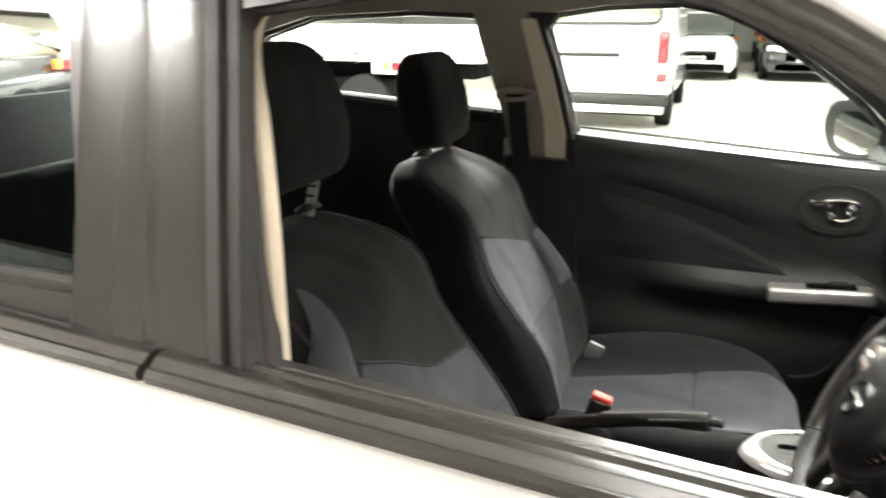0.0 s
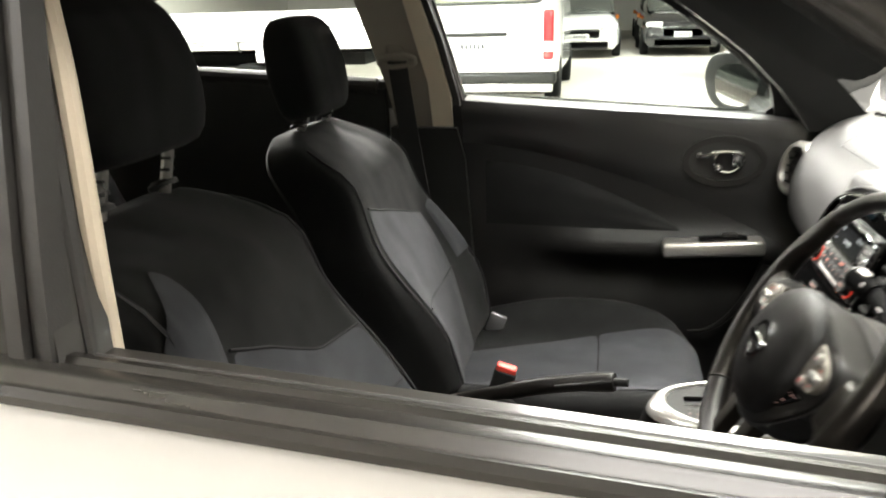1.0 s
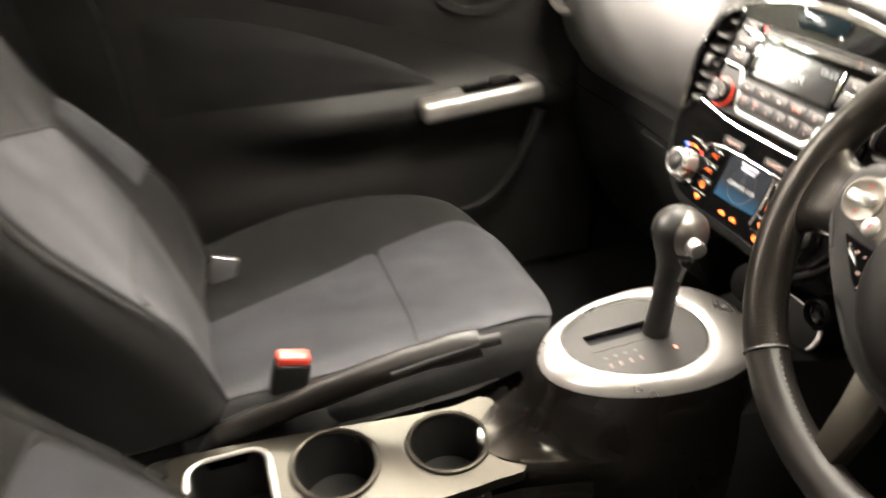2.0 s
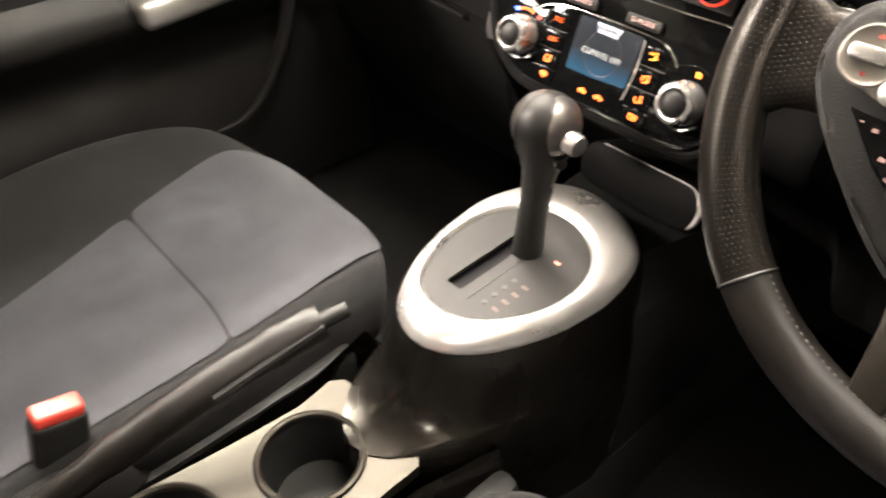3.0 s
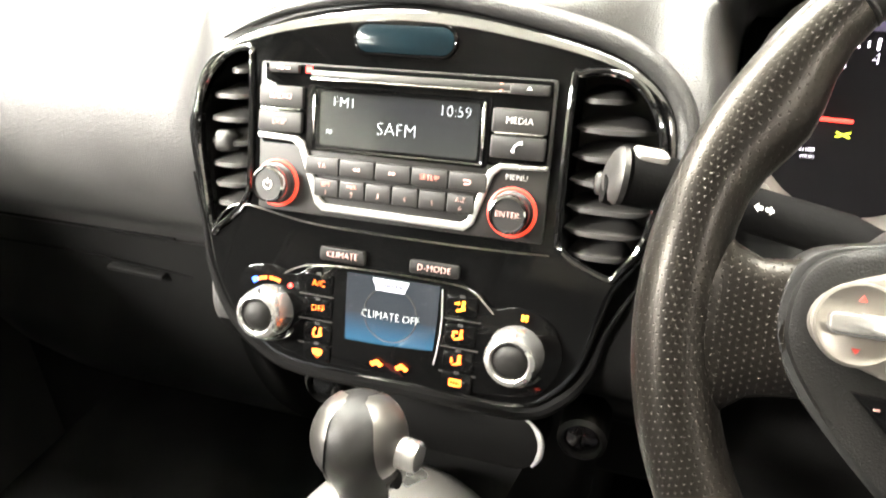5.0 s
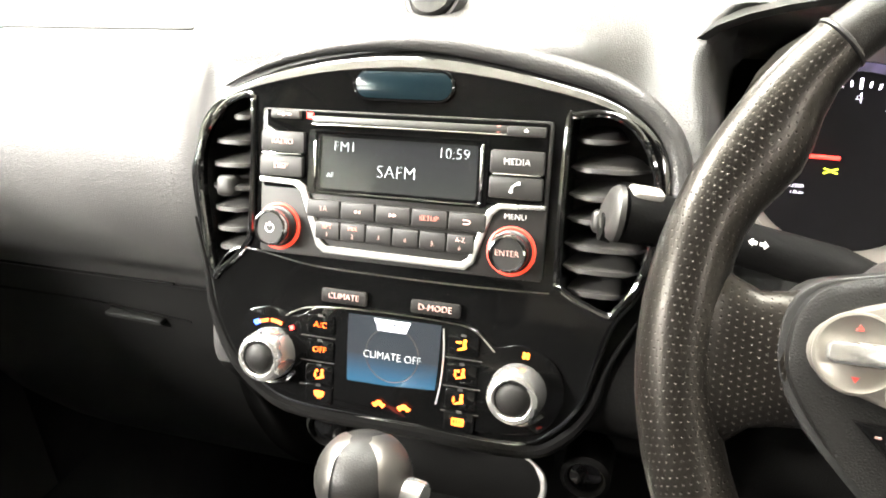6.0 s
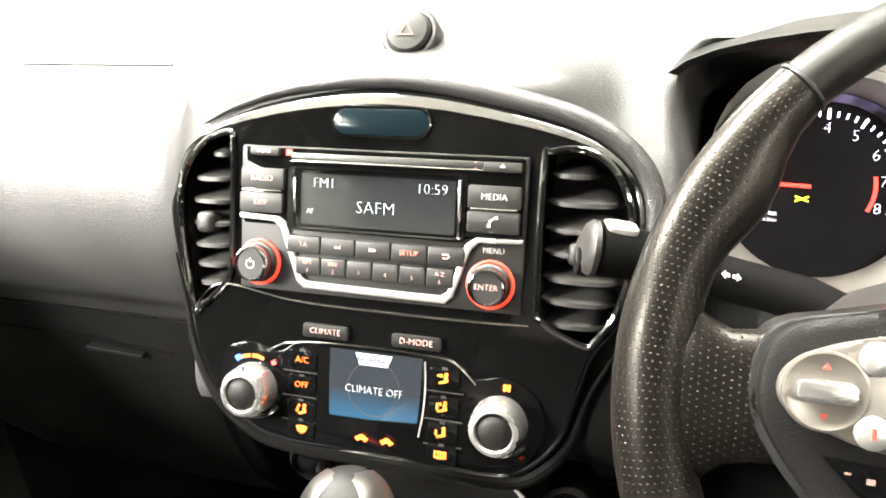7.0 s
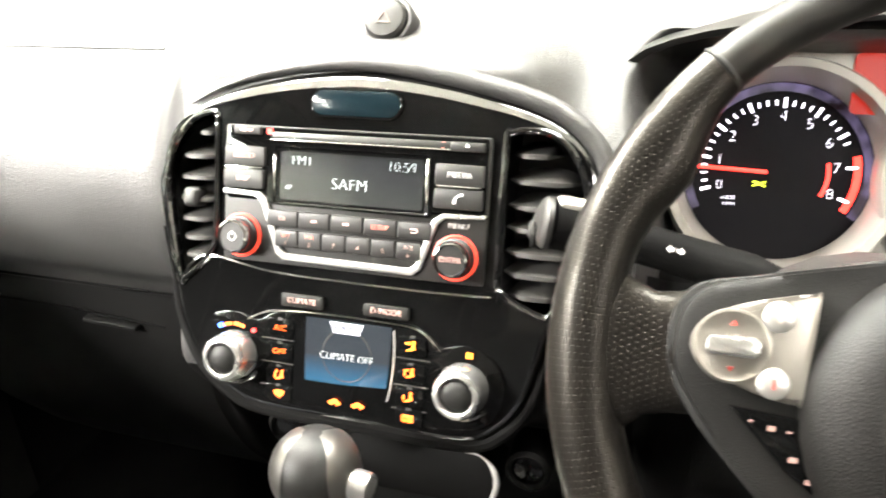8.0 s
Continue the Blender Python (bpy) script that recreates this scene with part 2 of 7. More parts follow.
M = {
    "paint": mat("white_car_paint", (0.8, 0.8, 0.79), 0.3, coat=1.0, vary=0.03, blotch=3),
    "film": mat("black_pillar_film", (0.03, 0.028, 0.0255), 0.3, grain=0.03, scale=90, vary=0.06, blotch=5, wear=0.012, coat=0.2),
    "streaked": streaks(mat("satin_pillar_film", (0.022, 0.0205, 0.0185), 0.24, coat=0.2), 0.24),
    "rubber": mat("black_rubber", (0.022, 0.021, 0.02), 0.5, grain=0.3, scale=500, vary=0.3, blotch=20, wear=0.12),
    "molding": mat("dusty_belt_molding", (0.018, 0.0165, 0.015), 0.27, grain=0.06, scale=300, vary=0.05, blotch=5),
    "beige": mat("beige_pillar_plastic", (0.66, 0.58, 0.46), 0.55, grain=0.3, scale=600, vary=0.08, blotch=8),
    "headliner": mat("grey_headliner_cloth", (0.27, 0.245, 0.21), 0.9, grain=0.4, scale=900, vary=0.12),
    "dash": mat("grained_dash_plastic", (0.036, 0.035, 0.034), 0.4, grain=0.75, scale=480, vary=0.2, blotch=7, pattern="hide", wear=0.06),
    # Dash plastic with its colour darkened for the shade below the crease.
    "shaded_dash": mat("shade_darkened_dash_plastic", (0.0058, 0.0057, 0.0055), 0.55, spec=0.14, grain=0.45, scale=420, vary=0.2, blotch=7, pattern="hide", wear=0.06),
    "door_plastic": mat("door_panel_plastic", (0.013, 0.0126, 0.0122), 0.48, spec=0.32, grain=0.4, scale=500, vary=0.2, blotch=6, pattern="hide", wear=0.07),
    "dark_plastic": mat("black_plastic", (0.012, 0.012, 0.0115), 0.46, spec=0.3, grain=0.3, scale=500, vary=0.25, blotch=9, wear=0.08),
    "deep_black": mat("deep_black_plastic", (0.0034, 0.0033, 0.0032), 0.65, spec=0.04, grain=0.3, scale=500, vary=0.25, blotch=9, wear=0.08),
    "gloss_edge": mat("polished_black_edge", (0.004, 0.004, 0.004), 0.06, spec=0.6, coat=1.0),
    "gloss": mat("piano_black", (0.0025, 0.0025, 0.0025), 0.05, spec=0.2, grain=0.02, scale=60, wear=0.03, blotch=14),
    "silver": mat("satin_silver_plastic", (0.52, 0.51, 0.485), 0.3, 0.75, grain=0.08, scale=700, vary=0.05, wear=0.05),
    "bright_knob": mat("bright_knob_plating", (0.55, 0.54, 0.52), 0.27, 0.9, grain=0.02, scale=300, wear=0.04, blotch=30),
    "pod_silver": mat("warm_satin_switch_silver", (0.2, 0.185, 0.163), 0.34, 0.7, grain=0.05, scale=800, vary=0.05, wear=0.05),
    "chrome": mat("chrome", (0.85, 0.85, 0.84), 0.08, 1.0),
    "gunmetal": mat("gunmetal_console_paint", (0.034, 0.03, 0.024), 0.42, 0.8, grain=0.03, scale=900, vary=0.08, blotch=10, wear=0.05),
    # Deck gunmetal again, slightly darker in place of the dark it reflects.
    "shaded_gunmetal": mat("gunmetal_darkened_for_reflection", (0.03, 0.027, 0.023), 0.26, 0.85, coat=0.3, grain=0.03, scale=900, vary=0.08, blotch=10, wear=0.05),
    "cloth": rumpled(mat("black_knit_cloth", (0.0065, 0.0066, 0.0066), 0.95, spec=0.3, grain=0.8, scale=1100, vary=0.45, blotch=14, sheen=0.03), 9, 0.02),
    "cloth_grey": rumpled(mat("grey_seat_cloth", (0.031, 0.0325, 0.037), 0.95, spec=0.3, grain=0.8, scale=900, vary=0.4, blotch=12, sheen=0.1), 9, 0.018),
    "door_upper": mat("satin_door_plastic", (0.022, 0.0215, 0.021), 0.42, grain=0.4, scale=560, vary=0.2, blotch=7, pattern="hide", wear=0.06),
    "door_cloth": mat("black_door_cloth", (0.0105, 0.0105, 0.0106), 0.9, spec=0.3, grain=0.7, scale=1000, vary=0.3, blotch=8),
    "seam": mat("seam_thread", (0.01, 0.01, 0.011), 0.8, grain=0.4, scale=900),
    "carpet": mat("black_carpet", (0.01, 0.01, 0.01), 1.0, spec=0.2, grain=1.0, scale=500, vary=0.4, blotch=15),
    "webbing": mat("belt_webbing", (0.012, 0.012, 0.013), 0.7, grain=0.5, scale=800, vary=0.2),
    "leather": mat("smooth_wheel_leather", (0.0075, 0.0063, 0.0053), 0.38, spec=0.38, grain=0.3, scale=1000, vary=0.25, blotch=20, pattern="hide", wear=0.08),
    "perf": perforated("perforated_wheel_leather", (0.0052, 0.0045, 0.0038), (0.026, 0.0235, 0.021), 0.0031),
    "stitch": mat("grey_stitching", (0.11, 0.105, 0.1), 0.8),
    "knob": mat("worn_shift_knob_leather", (0.0085, 0.0081, 0.0075), 0.5, spec=0.25, grain=0.35, scale=800, vary=0.2, blotch=30, wear=0.08),
    "shroud": mat("grey_column_plastic", (0.019, 0.018, 0.0168), 0.46, spec=0.35, grain=0.6, scale=500, vary=0.15, blotch=8, pattern="hide", wear=0.06),
    "bright_ring": mat("satin_metal_ring", (0.8, 0.785, 0.75), 0.3, 0.85, grain=0.02, scale=300, vary=0.04, wear=0.05, blotch=12),
    "plate": mat("grey_shift_plate", (0.02, 0.019, 0.018), 0.5, spec=0.25, grain=0.2, scale=700, vary=0.1, wear=0.05),
    "button": mat("dark_button_plastic", (0.014, 0.0132, 0.0125), 0.44, spec=0.35, grain=0.15, scale=700, vary=0.1, wear=0.05),
    "red": mat("red_buckle_plastic", (0.75, 0.07, 0.05), 0.4, vary=0.08, blotch=60, grain=0.1),
    "white_print": mat("white_print", (0.65, 0.63, 0.62), 0.5, emit=(1, 0.9, 0.88), power=0.14),
    "red_print": mat("backlit_red_print", (0.7, 0.25, 0.2), 0.5, emit=(1, 0.25, 0.17), power=0.7),
    "pink_print": mat("backlit_pink_print", (0.62, 0.38, 0.34), 0.5, emit=(1, 0.6, 0.52), power=0.12),
    "faint_mark": mat("dim_pink_print", (0.2, 0.12, 0.105), 0.5),
    "orange": mat("orange_backlight", (0.5, 0.14, 0.02), 0.5, emit=(1, 0.085, 0.004), power=1.9),
    "amber": mat("amber_backlight", (0.5, 0.25, 0.02), 0.5, emit=(1, 0.135, 0.005), power=1.9),
    "blue_led": mat("blue_led", (0.02, 0.05, 0.5), 0.5, emit=(0.02, 0.12, 1), power=4),
    "red_led": mat("red_led", (0.5, 0.02, 0.02), 0.5, emit=(1, 0.03, 0.02), power=3),
    "yellow_led": mat("yellow_led", (0.5, 0.5, 0.02), 0.5, emit=(0.85, 1, 0.05), power=1.6),
    "lcd_ink": mat("pale_lcd_characters", (0.5, 0.55, 0.55), 0.5, emit=(0.85, 0.95, 0.95), power=0.26),
    "dial_ink": mat("lit_dial_print", (0.8, 0.8, 0.85), 0.5, emit=(0.9, 0.85, 1.0), power=2.2),
    "dial": mat("black_dial_face", (0.004, 0.0035, 0.005), 0.6, spec=0.1),
    "dial_glow": patchy(mat("violet_dial_edge", (0.02, 0.016, 0.03), 0.5, emit=(0.55, 0.45, 0.85), power=0.1), 45, 0.0, 0.16),
    "lcd": screen_glow("greenish_lcd", (0.034, 0.038, 0.028), (0.011, 0.013, 0.0105), 0.952, 0.982, 0.75),
    "blue_screen": screen_glow("blue_colour_screen", (0.005, 0.13, 0.25), (0.02, 0.03, 0.036), 0.834, 0.852, 0.6),
    "smoked": mat("smoked_lens", (0.0042, 0.009, 0.0118), 0.14, spec=0.2),
    "pane": glass("window_pane"),
    "mirror": mat("mirror_glass", (0.62, 0.6, 0.57), 0.015, 1.0),
    "concrete": mat("pale_sealed_concrete", (0.6, 0.57, 0.52), 0.45, grain=0.15, scale=60, vary=0.12, blotch=0.6, wear=0.15),
    "wall": mat("white_painted_wall", (0.78, 0.77, 0.74), 0.7, grain=0.2, scale=80, vary=0.05, blotch=0.8),
    "tube": mat("fluorescent_tube", (1, 1, 1), 0.5, emit=(1.0, 0.97, 0.92), power=18),
    "lamp_case": mat("white_lamp_case", (0.75, 0.75, 0.73), 0.5, vary=0.05),
    "lens_red": mat("red_lamp_lens", (0.6, 0.015, 0.02), 0.15, coat=0.6, vary=0.1, blotch=30),
    "lens_clear": mat("clear_lamp_lens", (0.75, 0.75, 0.75), 0.12, coat=0.6, vary=0.1, blotch=30),
    "lens_amber": mat("amber_lamp_lens", (0.75, 0.25, 0.04), 0.15, coat=0.6),
    "tyre": mat("tyre_rubber", (0.008, 0.008, 0.008), 0.85, spec=0.2, grain=0.4, scale=150, vary=0.2),
    "black_paint": mat("black_car_paint", (0.012, 0.012, 0.014), 0.2, coat=1.0, vary=0.05),
    "dark_glass": mat("dark_vehicle_glass", (0.06, 0.065, 0.06), 0.05, coat=0.8, vary=0.1, blotch=2),
    # Opaque glass; its pale colour stands for light reflected or seen through.
    "pale_glass": mat("glass_paled_for_reflection", (0.2, 0.2, 0.15), 0.08, coat=0.8, vary=0.2, blotch=2),
    "alloy": mat("alloy", (0.55, 0.55, 0.55), 0.3, 0.9, vary=0.05),
    "plate_white": mat("white_number_plate", (0.8, 0.8, 0.78), 0.4, vary=0.03),
    "plate_bar": mat("dark_plate_bars", (0.05, 0.05, 0.06), 0.5),
    "bezel": mat("pale_satin_bezel", (0.3, 0.285, 0.26), 0.4, 0.3, grain=0.1, scale=600, vary=0.05),
    "grip_grey": mat("grey_grip_plastic", (0.02, 0.019, 0.0178), 0.4, grain=0.15, scale=700, vary=0.1, wear=0.05),
    "knob_silver": mat("worn_satin_knob_silver", (0.18, 0.172, 0.16), 0.3, 0.92, grain=0.05, scale=500, vary=0.08, blotch=40),
    "red_mark": mat("dull_red_print", (0.5, 0.05, 0.035), 0.5),
    "vent_grey": mat("satin_vent_plastic", (0.032, 0.031, 0.0295), 0.38, grain=0.15, scale=700, vary=0.12, wear=0.05),
    "faint_red": mat("unlit_red_print", (0.07, 0.04, 0.035), 0.5),
    "red_ring": mat("red_ring_light", (0.5, 0.04, 0.03), 0.4, emit=(1, 0.07, 0.03), power=0.5),
    "red_panel": mat("deep_red_display", (0.03, 0.004, 0.003), 0.3, emit=(1, 0.03, 0.012), power=0.22),
    "tab": mat("pale_screen_tab", (0.4, 0.42, 0.48), 0.3, emit=(0.5, 0.52, 0.62), power=0.2),
    "screen_ink": mat("dark_screen_ink", (0.02, 0.02, 0.05), 0.4),
    "hub": mat("grained_hub_plastic", (0.0065, 0.0061, 0.0056), 0.48, spec=0.2, grain=0.4, scale=700, vary=0.15, pattern="hide", wear=0.05),
}


# ---------------------------------------------------------------- mesh helpers
def thing(name, place, label, category, group="", kind=""):
    ob = new(name)
    ob.empty_display_size = 0.05
    ob.location = place
    return tagged(ob, label, category, group, kind)


def hang(ob, parent):
    ob.parent = parent
    if parent is not None and parent.type == "EMPTY":
        ob.matrix_parent_inverse = Matrix.Translation(parent.location).inverted()
    return ob


def part(name, bm, material, parent=None, label="", smooth=True, angle=35):
    """Links a bmesh, whose points are in the world, as one mesh object under a thing or a part."""
    me = bpy.data.meshes.new(name)
    bmesh.ops.recalc_face_normals(bm, faces=bm.faces)
    bm.to_mesh(me)
    bm.free()
    if smooth:
        me.shade_smooth()
        me.set_sharp_from_angle(angle=radians(angle))
    me.materials.append(M[material])
    return tagged(hang(new(name, me), parent), label)


def soften(ob, levels=1):
    mod = ob.modifiers.new("soft", "SUBSURF")
    mod.levels = mod.render_levels = levels
    return ob


def basis(c, r, u):
    """A pose whose x runs along r, y along u, z out of the face."""
    r, u = Vector(r).normalized(), Vector(u).normalized()
    n = r.cross(u)
    m = Matrix((r, u, n)).transposed().to_4x4()
    m.translation = c
    return m


def box(size, m=None, bevel=0.0, segs=2, bm=None):
    bm = bm or bmesh.new()
    made = bmesh.ops.create_cube(bm, size=1.0)["verts"]
    bmesh.ops.transform(bm, matrix=Matrix.Diagonal((*size, 1)), verts=made)
    if bevel:
        edges = list({e for v in made for e in v.link_edges})
        made = list({v for f in bmesh.ops.bevel(bm, geom=edges, offset=bevel, segments=segs, affect="EDGES", profile=0.5)["faces"] for v in f.verts} | {v for v in made if v.is_valid})
    if m is not None:
        bmesh.ops.transform(bm, matrix=m, verts=made)
    return bm


def loft(rings, closed=True, caps=True, bm=None):
    """A skin over rings of points, with a map in metres along (second) and round (first)."""
    bm = bm or bmesh.new()
    uv = bm.loops.layers.uv.verify()
    n = len(rings[0])
    rows = [[bm.verts.new(p) for p in ring] for ring in rings]
    ring0 = [Vector(p) for p in rings[len(rings) // 2]]
    round_at = [0.0]
    for j in range(n):
        round_at.append(round_at[-1] + (ring0[(j + 1) % n] - ring0[j]).length)
    along = [0.0]
    for a, b in zip(rings, rings[1:]):
        along.append(along[-1] + sum((Vector(q) - Vector(p)).length for p, q in zip(a, b)) / n)
    for i in range(len(rows) - 1):
        for j in range(n if closed else n - 1):
            k = (j + 1) % n
            f = bm.faces.new((rows[i][j], rows[i][k], rows[i + 1][k], rows[i + 1][j]))
            for loop, (a, b) in zip(f.loops, ((i, j), (i, j + 1), (i + 1, j + 1), (i + 1, j))):
                loop[uv].uv = (round_at[b], along[a])
    if caps and closed:
        bm.faces.new(rows[0][::-1])
        bm.faces.new(rows[-1])
    return bm


def lathe(profile, m, segs=32, bm=None):
    """Turns (radius, height) pairs round the z axis of m."""
    rings = [[m @ Vector((max(r, 1e-5) * math.cos(a), max(r, 1e-5) * math.sin(a), h)) for a in (2 * math.pi * k / segs for k in range(segs))] for r, h in profile]
    return loft(rings, True, True, bm)


def tube(path, radius, segs=10, closed=False, bm=None, flat=1.0, up=(0, 0, 1)):
    """A round or flattened bar along a path; radius may be a list."""
    path = [Vector(p) for p in path]
    n = len(path)
    rings = []
    for i, p in enumerate(path):
        a, b = path[(i - 1) % n if closed else max(i - 1, 0)], path[(i + 1) % n if closed else min(i + 1, n - 1)]
        d = (b - a).normalized()
        side = d.cross(Vector(up))
        side = side.normalized() if side.length > 1e-4 else Vector((1, 0, 0))
        top = side.cross(d).normalized()
        r = radius[i] if isinstance(radius, (list, tuple)) else radius
        rings.append([p + side * r * math.cos(t) + top * r * flat * math.sin(t) for t in (2 * math.pi * k / segs for k in range(segs))])
    if closed:
        rings.append(rings[0])
        bm = loft(rings, True, False, bm)
        bmesh.ops.remove_doubles(bm, verts=bm.verts, dist=1e-6)
        return bm
    return loft(rings, True, True, bm)


def smooth_line(points, steps=6, closed=False):
    """A Catmull-Rom line through points."""
    pts = [Vector(p) for p in points]
    n, out = len(pts), []
    for i in range(n if closed else n - 1):
        p = [pts[k % n] if closed else pts[min(max(k, 0), n - 1)] for k in (i - 1, i, i + 1, i + 2)]
        for s in range(steps):
            t = s / steps
            out.append(0.5 * (2 * p[1] + (p[2] - p[0]) * t + (2 * p[0] - 5 * p[1] + 4 * p[2] - p[3]) * t**2 + (3 * p[1] - p[0] - 3 * p[2] + p[3]) * t**3))
    if not closed:
        out.append(pts[-1])
    return out


def slab(outline, w0, w1, m, holes=(), bevel=0.0, bm=None):
    """A plate with an outline and holes in the plane of m, from depth w0 to w1; its front rim may be bevelled."""
    flat = bmesh.new()
    for loop in (outline, *holes):
        vs = [flat.verts.new((p[0], p[1], w1)) for p in loop]
        for a, b in zip(vs, vs[1:] + vs[:1]):
            flat.edges.new((a, b))
    if holes:
        bmesh.ops.triangle_fill(flat, use_beauty=True, edges=flat.edges[:], normal=(0, 0, 1))
    else:
        flat.faces.new(flat.verts[:])
    rim = [e for e in flat.edges if len(e.link_faces) == 1]
    for f in flat.faces:
        if f.normal.z < 0:
            f.normal_flip()
    made = bmesh.ops.extrude_face_region(flat, geom=flat.faces[:], use_keep_orig=True)
    for v in made["geom"]:
        if isinstance(v, bmesh.types.BMVert):
            v.co.z = w0
    if bevel:
        bmesh.ops.bevel(flat, geom=[e for e in rim if e.is_valid], offset=bevel, segments=2, affect="EDGES", profile=0.5)
    bmesh.ops.transform(flat, matrix=m, verts=flat.verts)
    if bm is None:
        return flat
    me = bpy.data.meshes.new("tmp")
    flat.to_mesh(me)
    flat.free()
    bm.from_mesh(me)
    bpy.data.meshes.remove(me)
    return bm


def rounded(w, h, r, segs=4, cx=0.0, cy=0.0):
    """The outline of a rounded rectangle."""
    r = min(r, w / 2 - 1e-5, h / 2 - 1e-5)
    out = []
    for k, (sx, sy) in enumerate(((1, 1), (-1, 1), (-1, -1), (1, -1))):
        for s in range(segs + 1):
            a = math.pi / 2 * (k + s / segs)
            out.append((cx + sx * (w / 2 - r) + r * math.cos(a), cy + sy * (h / 2 - r) + r * math.sin(a)))
    return out


def ellipse(a, b, segs=32, cx=0.0, cy=0.0):
    return [(cx + a * math.cos(2 * math.pi * k / segs), cy + b * math.sin(2 * math.pi * k / segs)) for k in range(segs)]


def ring_slab(outer, inner, w0, w1, m, bm=None):
    return slab(outer, w0, w1, m, holes=(inner,), bm=bm)


def words(body, size, m, material, parent, name="lettering", depth=0.0003, width=1.0):
    """Raised lettering centred on m."""
    cu = bpy.data.curves.new(name, "FONT")
    cu.body, cu.size, cu.offset, cu.extrude, cu.align_x, cu.align_y, cu.resolution_u = body, size, -(0.034 if size > 0.007 else 0.024) * size, depth, "CENTER", "CENTER", 2
    ob = bpy.data.objects.new(name, cu)
    me = bpy.data.meshes.new_from_object(ob)
    bpy.data.objects.remove(ob)
    me.transform(m @ Matrix.Diagonal((width, 1, 1, 1)))
    me.materials.clear()
    me.materials.append(M[material])
    return hang(new(name, me), parent)


def at(m, u, v, w=0.0, turn=0.0):
    return m @ Matrix.Translation((u, v, w)) @ Matrix.Rotation(radians(turn), 4, "Z")


# ---------------------------------------------------------------- the hall round the car
def quad_sheet(name, corners, thick, material, label, category):
    bm = bmesh.new()
    c = [Vector(p) for p in corners]
    n = (c[1] - c[0]).cross(c[3] - c[0]).normalized() * thick
    lo, hi = [bm.verts.new(p - n) for p in c], [bm.verts.new(p) for p in c]
    bm.faces.new(hi)
    bm.faces.new(lo[::-1])
    for k in range(4):
        bm.faces.new((lo[k], lo[(k + 1) % 4], hi[(k + 1) % 4], hi[k]))
    return tagged(part(name, bm, material, None, smooth=False), label, category, kind="structure")


X0, X1, Y0, Y1, HALL = -14.0, 16.0, -7.0, 34.0, 3.2
quad_sheet("ground", ((-40, -30, 0), (40, -30, 0), (40, 60, 0), (-40, 60, 0)), 0.2, "concrete", "pale sealed concrete floor of the car hall", "floor")
quad_sheet("wall_south", ((X1, Y0, 0), (X0, Y0, 0), (X0, Y0, HALL), (X1, Y0, HALL)), 0.2, "wall", "white painted hall wall behind the car", "wall")
quad_sheet("wall_north", ((X0, Y1, 0), (X1, Y1, 0), (X1, Y1, HALL), (X0, Y1, HALL)), 0.2, "wall", "white painted far wall of the hall", "wall")
quad_sheet("wall_west", ((X0, Y0, 0), (X0, Y1, 0), (X0, Y1, HALL), (X0, Y0, HALL)), 0.2, "wall", "white painted side wall of the hall", "wall")
quad_sheet("wall_east", ((X1, Y1, 0), (X1, Y0, 0), (X1, Y0, HALL), (X1, Y1, HALL)), 0.2, "wall", "white painted side wall of the hall", "wall")
quad_sheet("ceiling", ((X0, Y1, HALL), (X1, Y1, HALL), (X1, Y0, HALL), (X0, Y0, HALL)), 0.2, "wall", "white painted ceiling of the hall", "ceiling")

for lx, ly, watts in LAMP_ROWS:
    fitting = thing("ceiling_light", (lx, ly, HALL), "assumed four-tube fluorescent panel light under the ceiling, out of view", "ceiling light", "hall lights")
    part("case", box((1.6, 1.0, 0.06), pose(lx, ly, HALL - 0.03), 0.01), "lamp_case", fitting)
    for dy in (-0.36, -0.12, 0.12, 0.36):
        part("tube", tube([(lx - 0.74, ly + dy, HALL - 0.085), (lx + 0.74, ly + dy, HALL - 0.085)], 0.014, 10), "tube", fitting, "glowing fluorescent tube")


def wheel_parts(owner, x, y, r, w, turn):
    """A tyre with its rim; turn: degrees of the axle from the x axis."""
    m = pose(x, y, r, 0, 90, 0) if not turn else pose(x, y, r, 90, 0, 0)
    tyre = part("tyre", lathe([(r * 0.62, -w / 2), (r * 0.93, -w / 2), (r, -w * 0.36), (r, w * 0.36), (r * 0.93, w / 2), (r * 0.62, w / 2)], m, 28), "tyre", owner)
    part("rim", lathe([(r * 0.61, -w * 0.48), (r * 0.55, -w * 0.4), (r * 0.2, -w * 0.46), (r * 0.2, w * 0.46), (r * 0.55, w * 0.4), (r * 0.61, w * 0.48)], m, 20), "alloy", tyre)


def plate_bars(owner, m, w, h):
    board = part("number_plate", box((w, h, 0.01), m, 0.003), "plate_white", owner)
    for k in range(6):
        part("plate_bar", box((w * 0.09, h * 0.55, 0.004), m @ Matrix.Translation((-w * 0.36 + w * 0.144 * k, 0, 0.006))), "plate_bar", board)


def body_loft(rows, m):
    """Rows of (along, half width, bottom, top, inset of the roof), as a rounded hull."""
    rings = []
    for s, hw, z0, z1, inset in rows:
        mid = z0 + (z1 - z0) * 0.52
        half = [(hw * 0.9, z0), (hw, z0 + 0.12), (hw, mid), (hw - inset * 0.4, mid + (z1 - mid) * 0.45), (hw - inset, z1 - 0.08), (hw - inset - 0.12, z1)]
        ring = [(w, s, z) for w, z in half] + [(-w, s, z) for w, z in half[::-1]]
        rings.append([m @ Vector(p) for p in ring])
    return loft(rings)


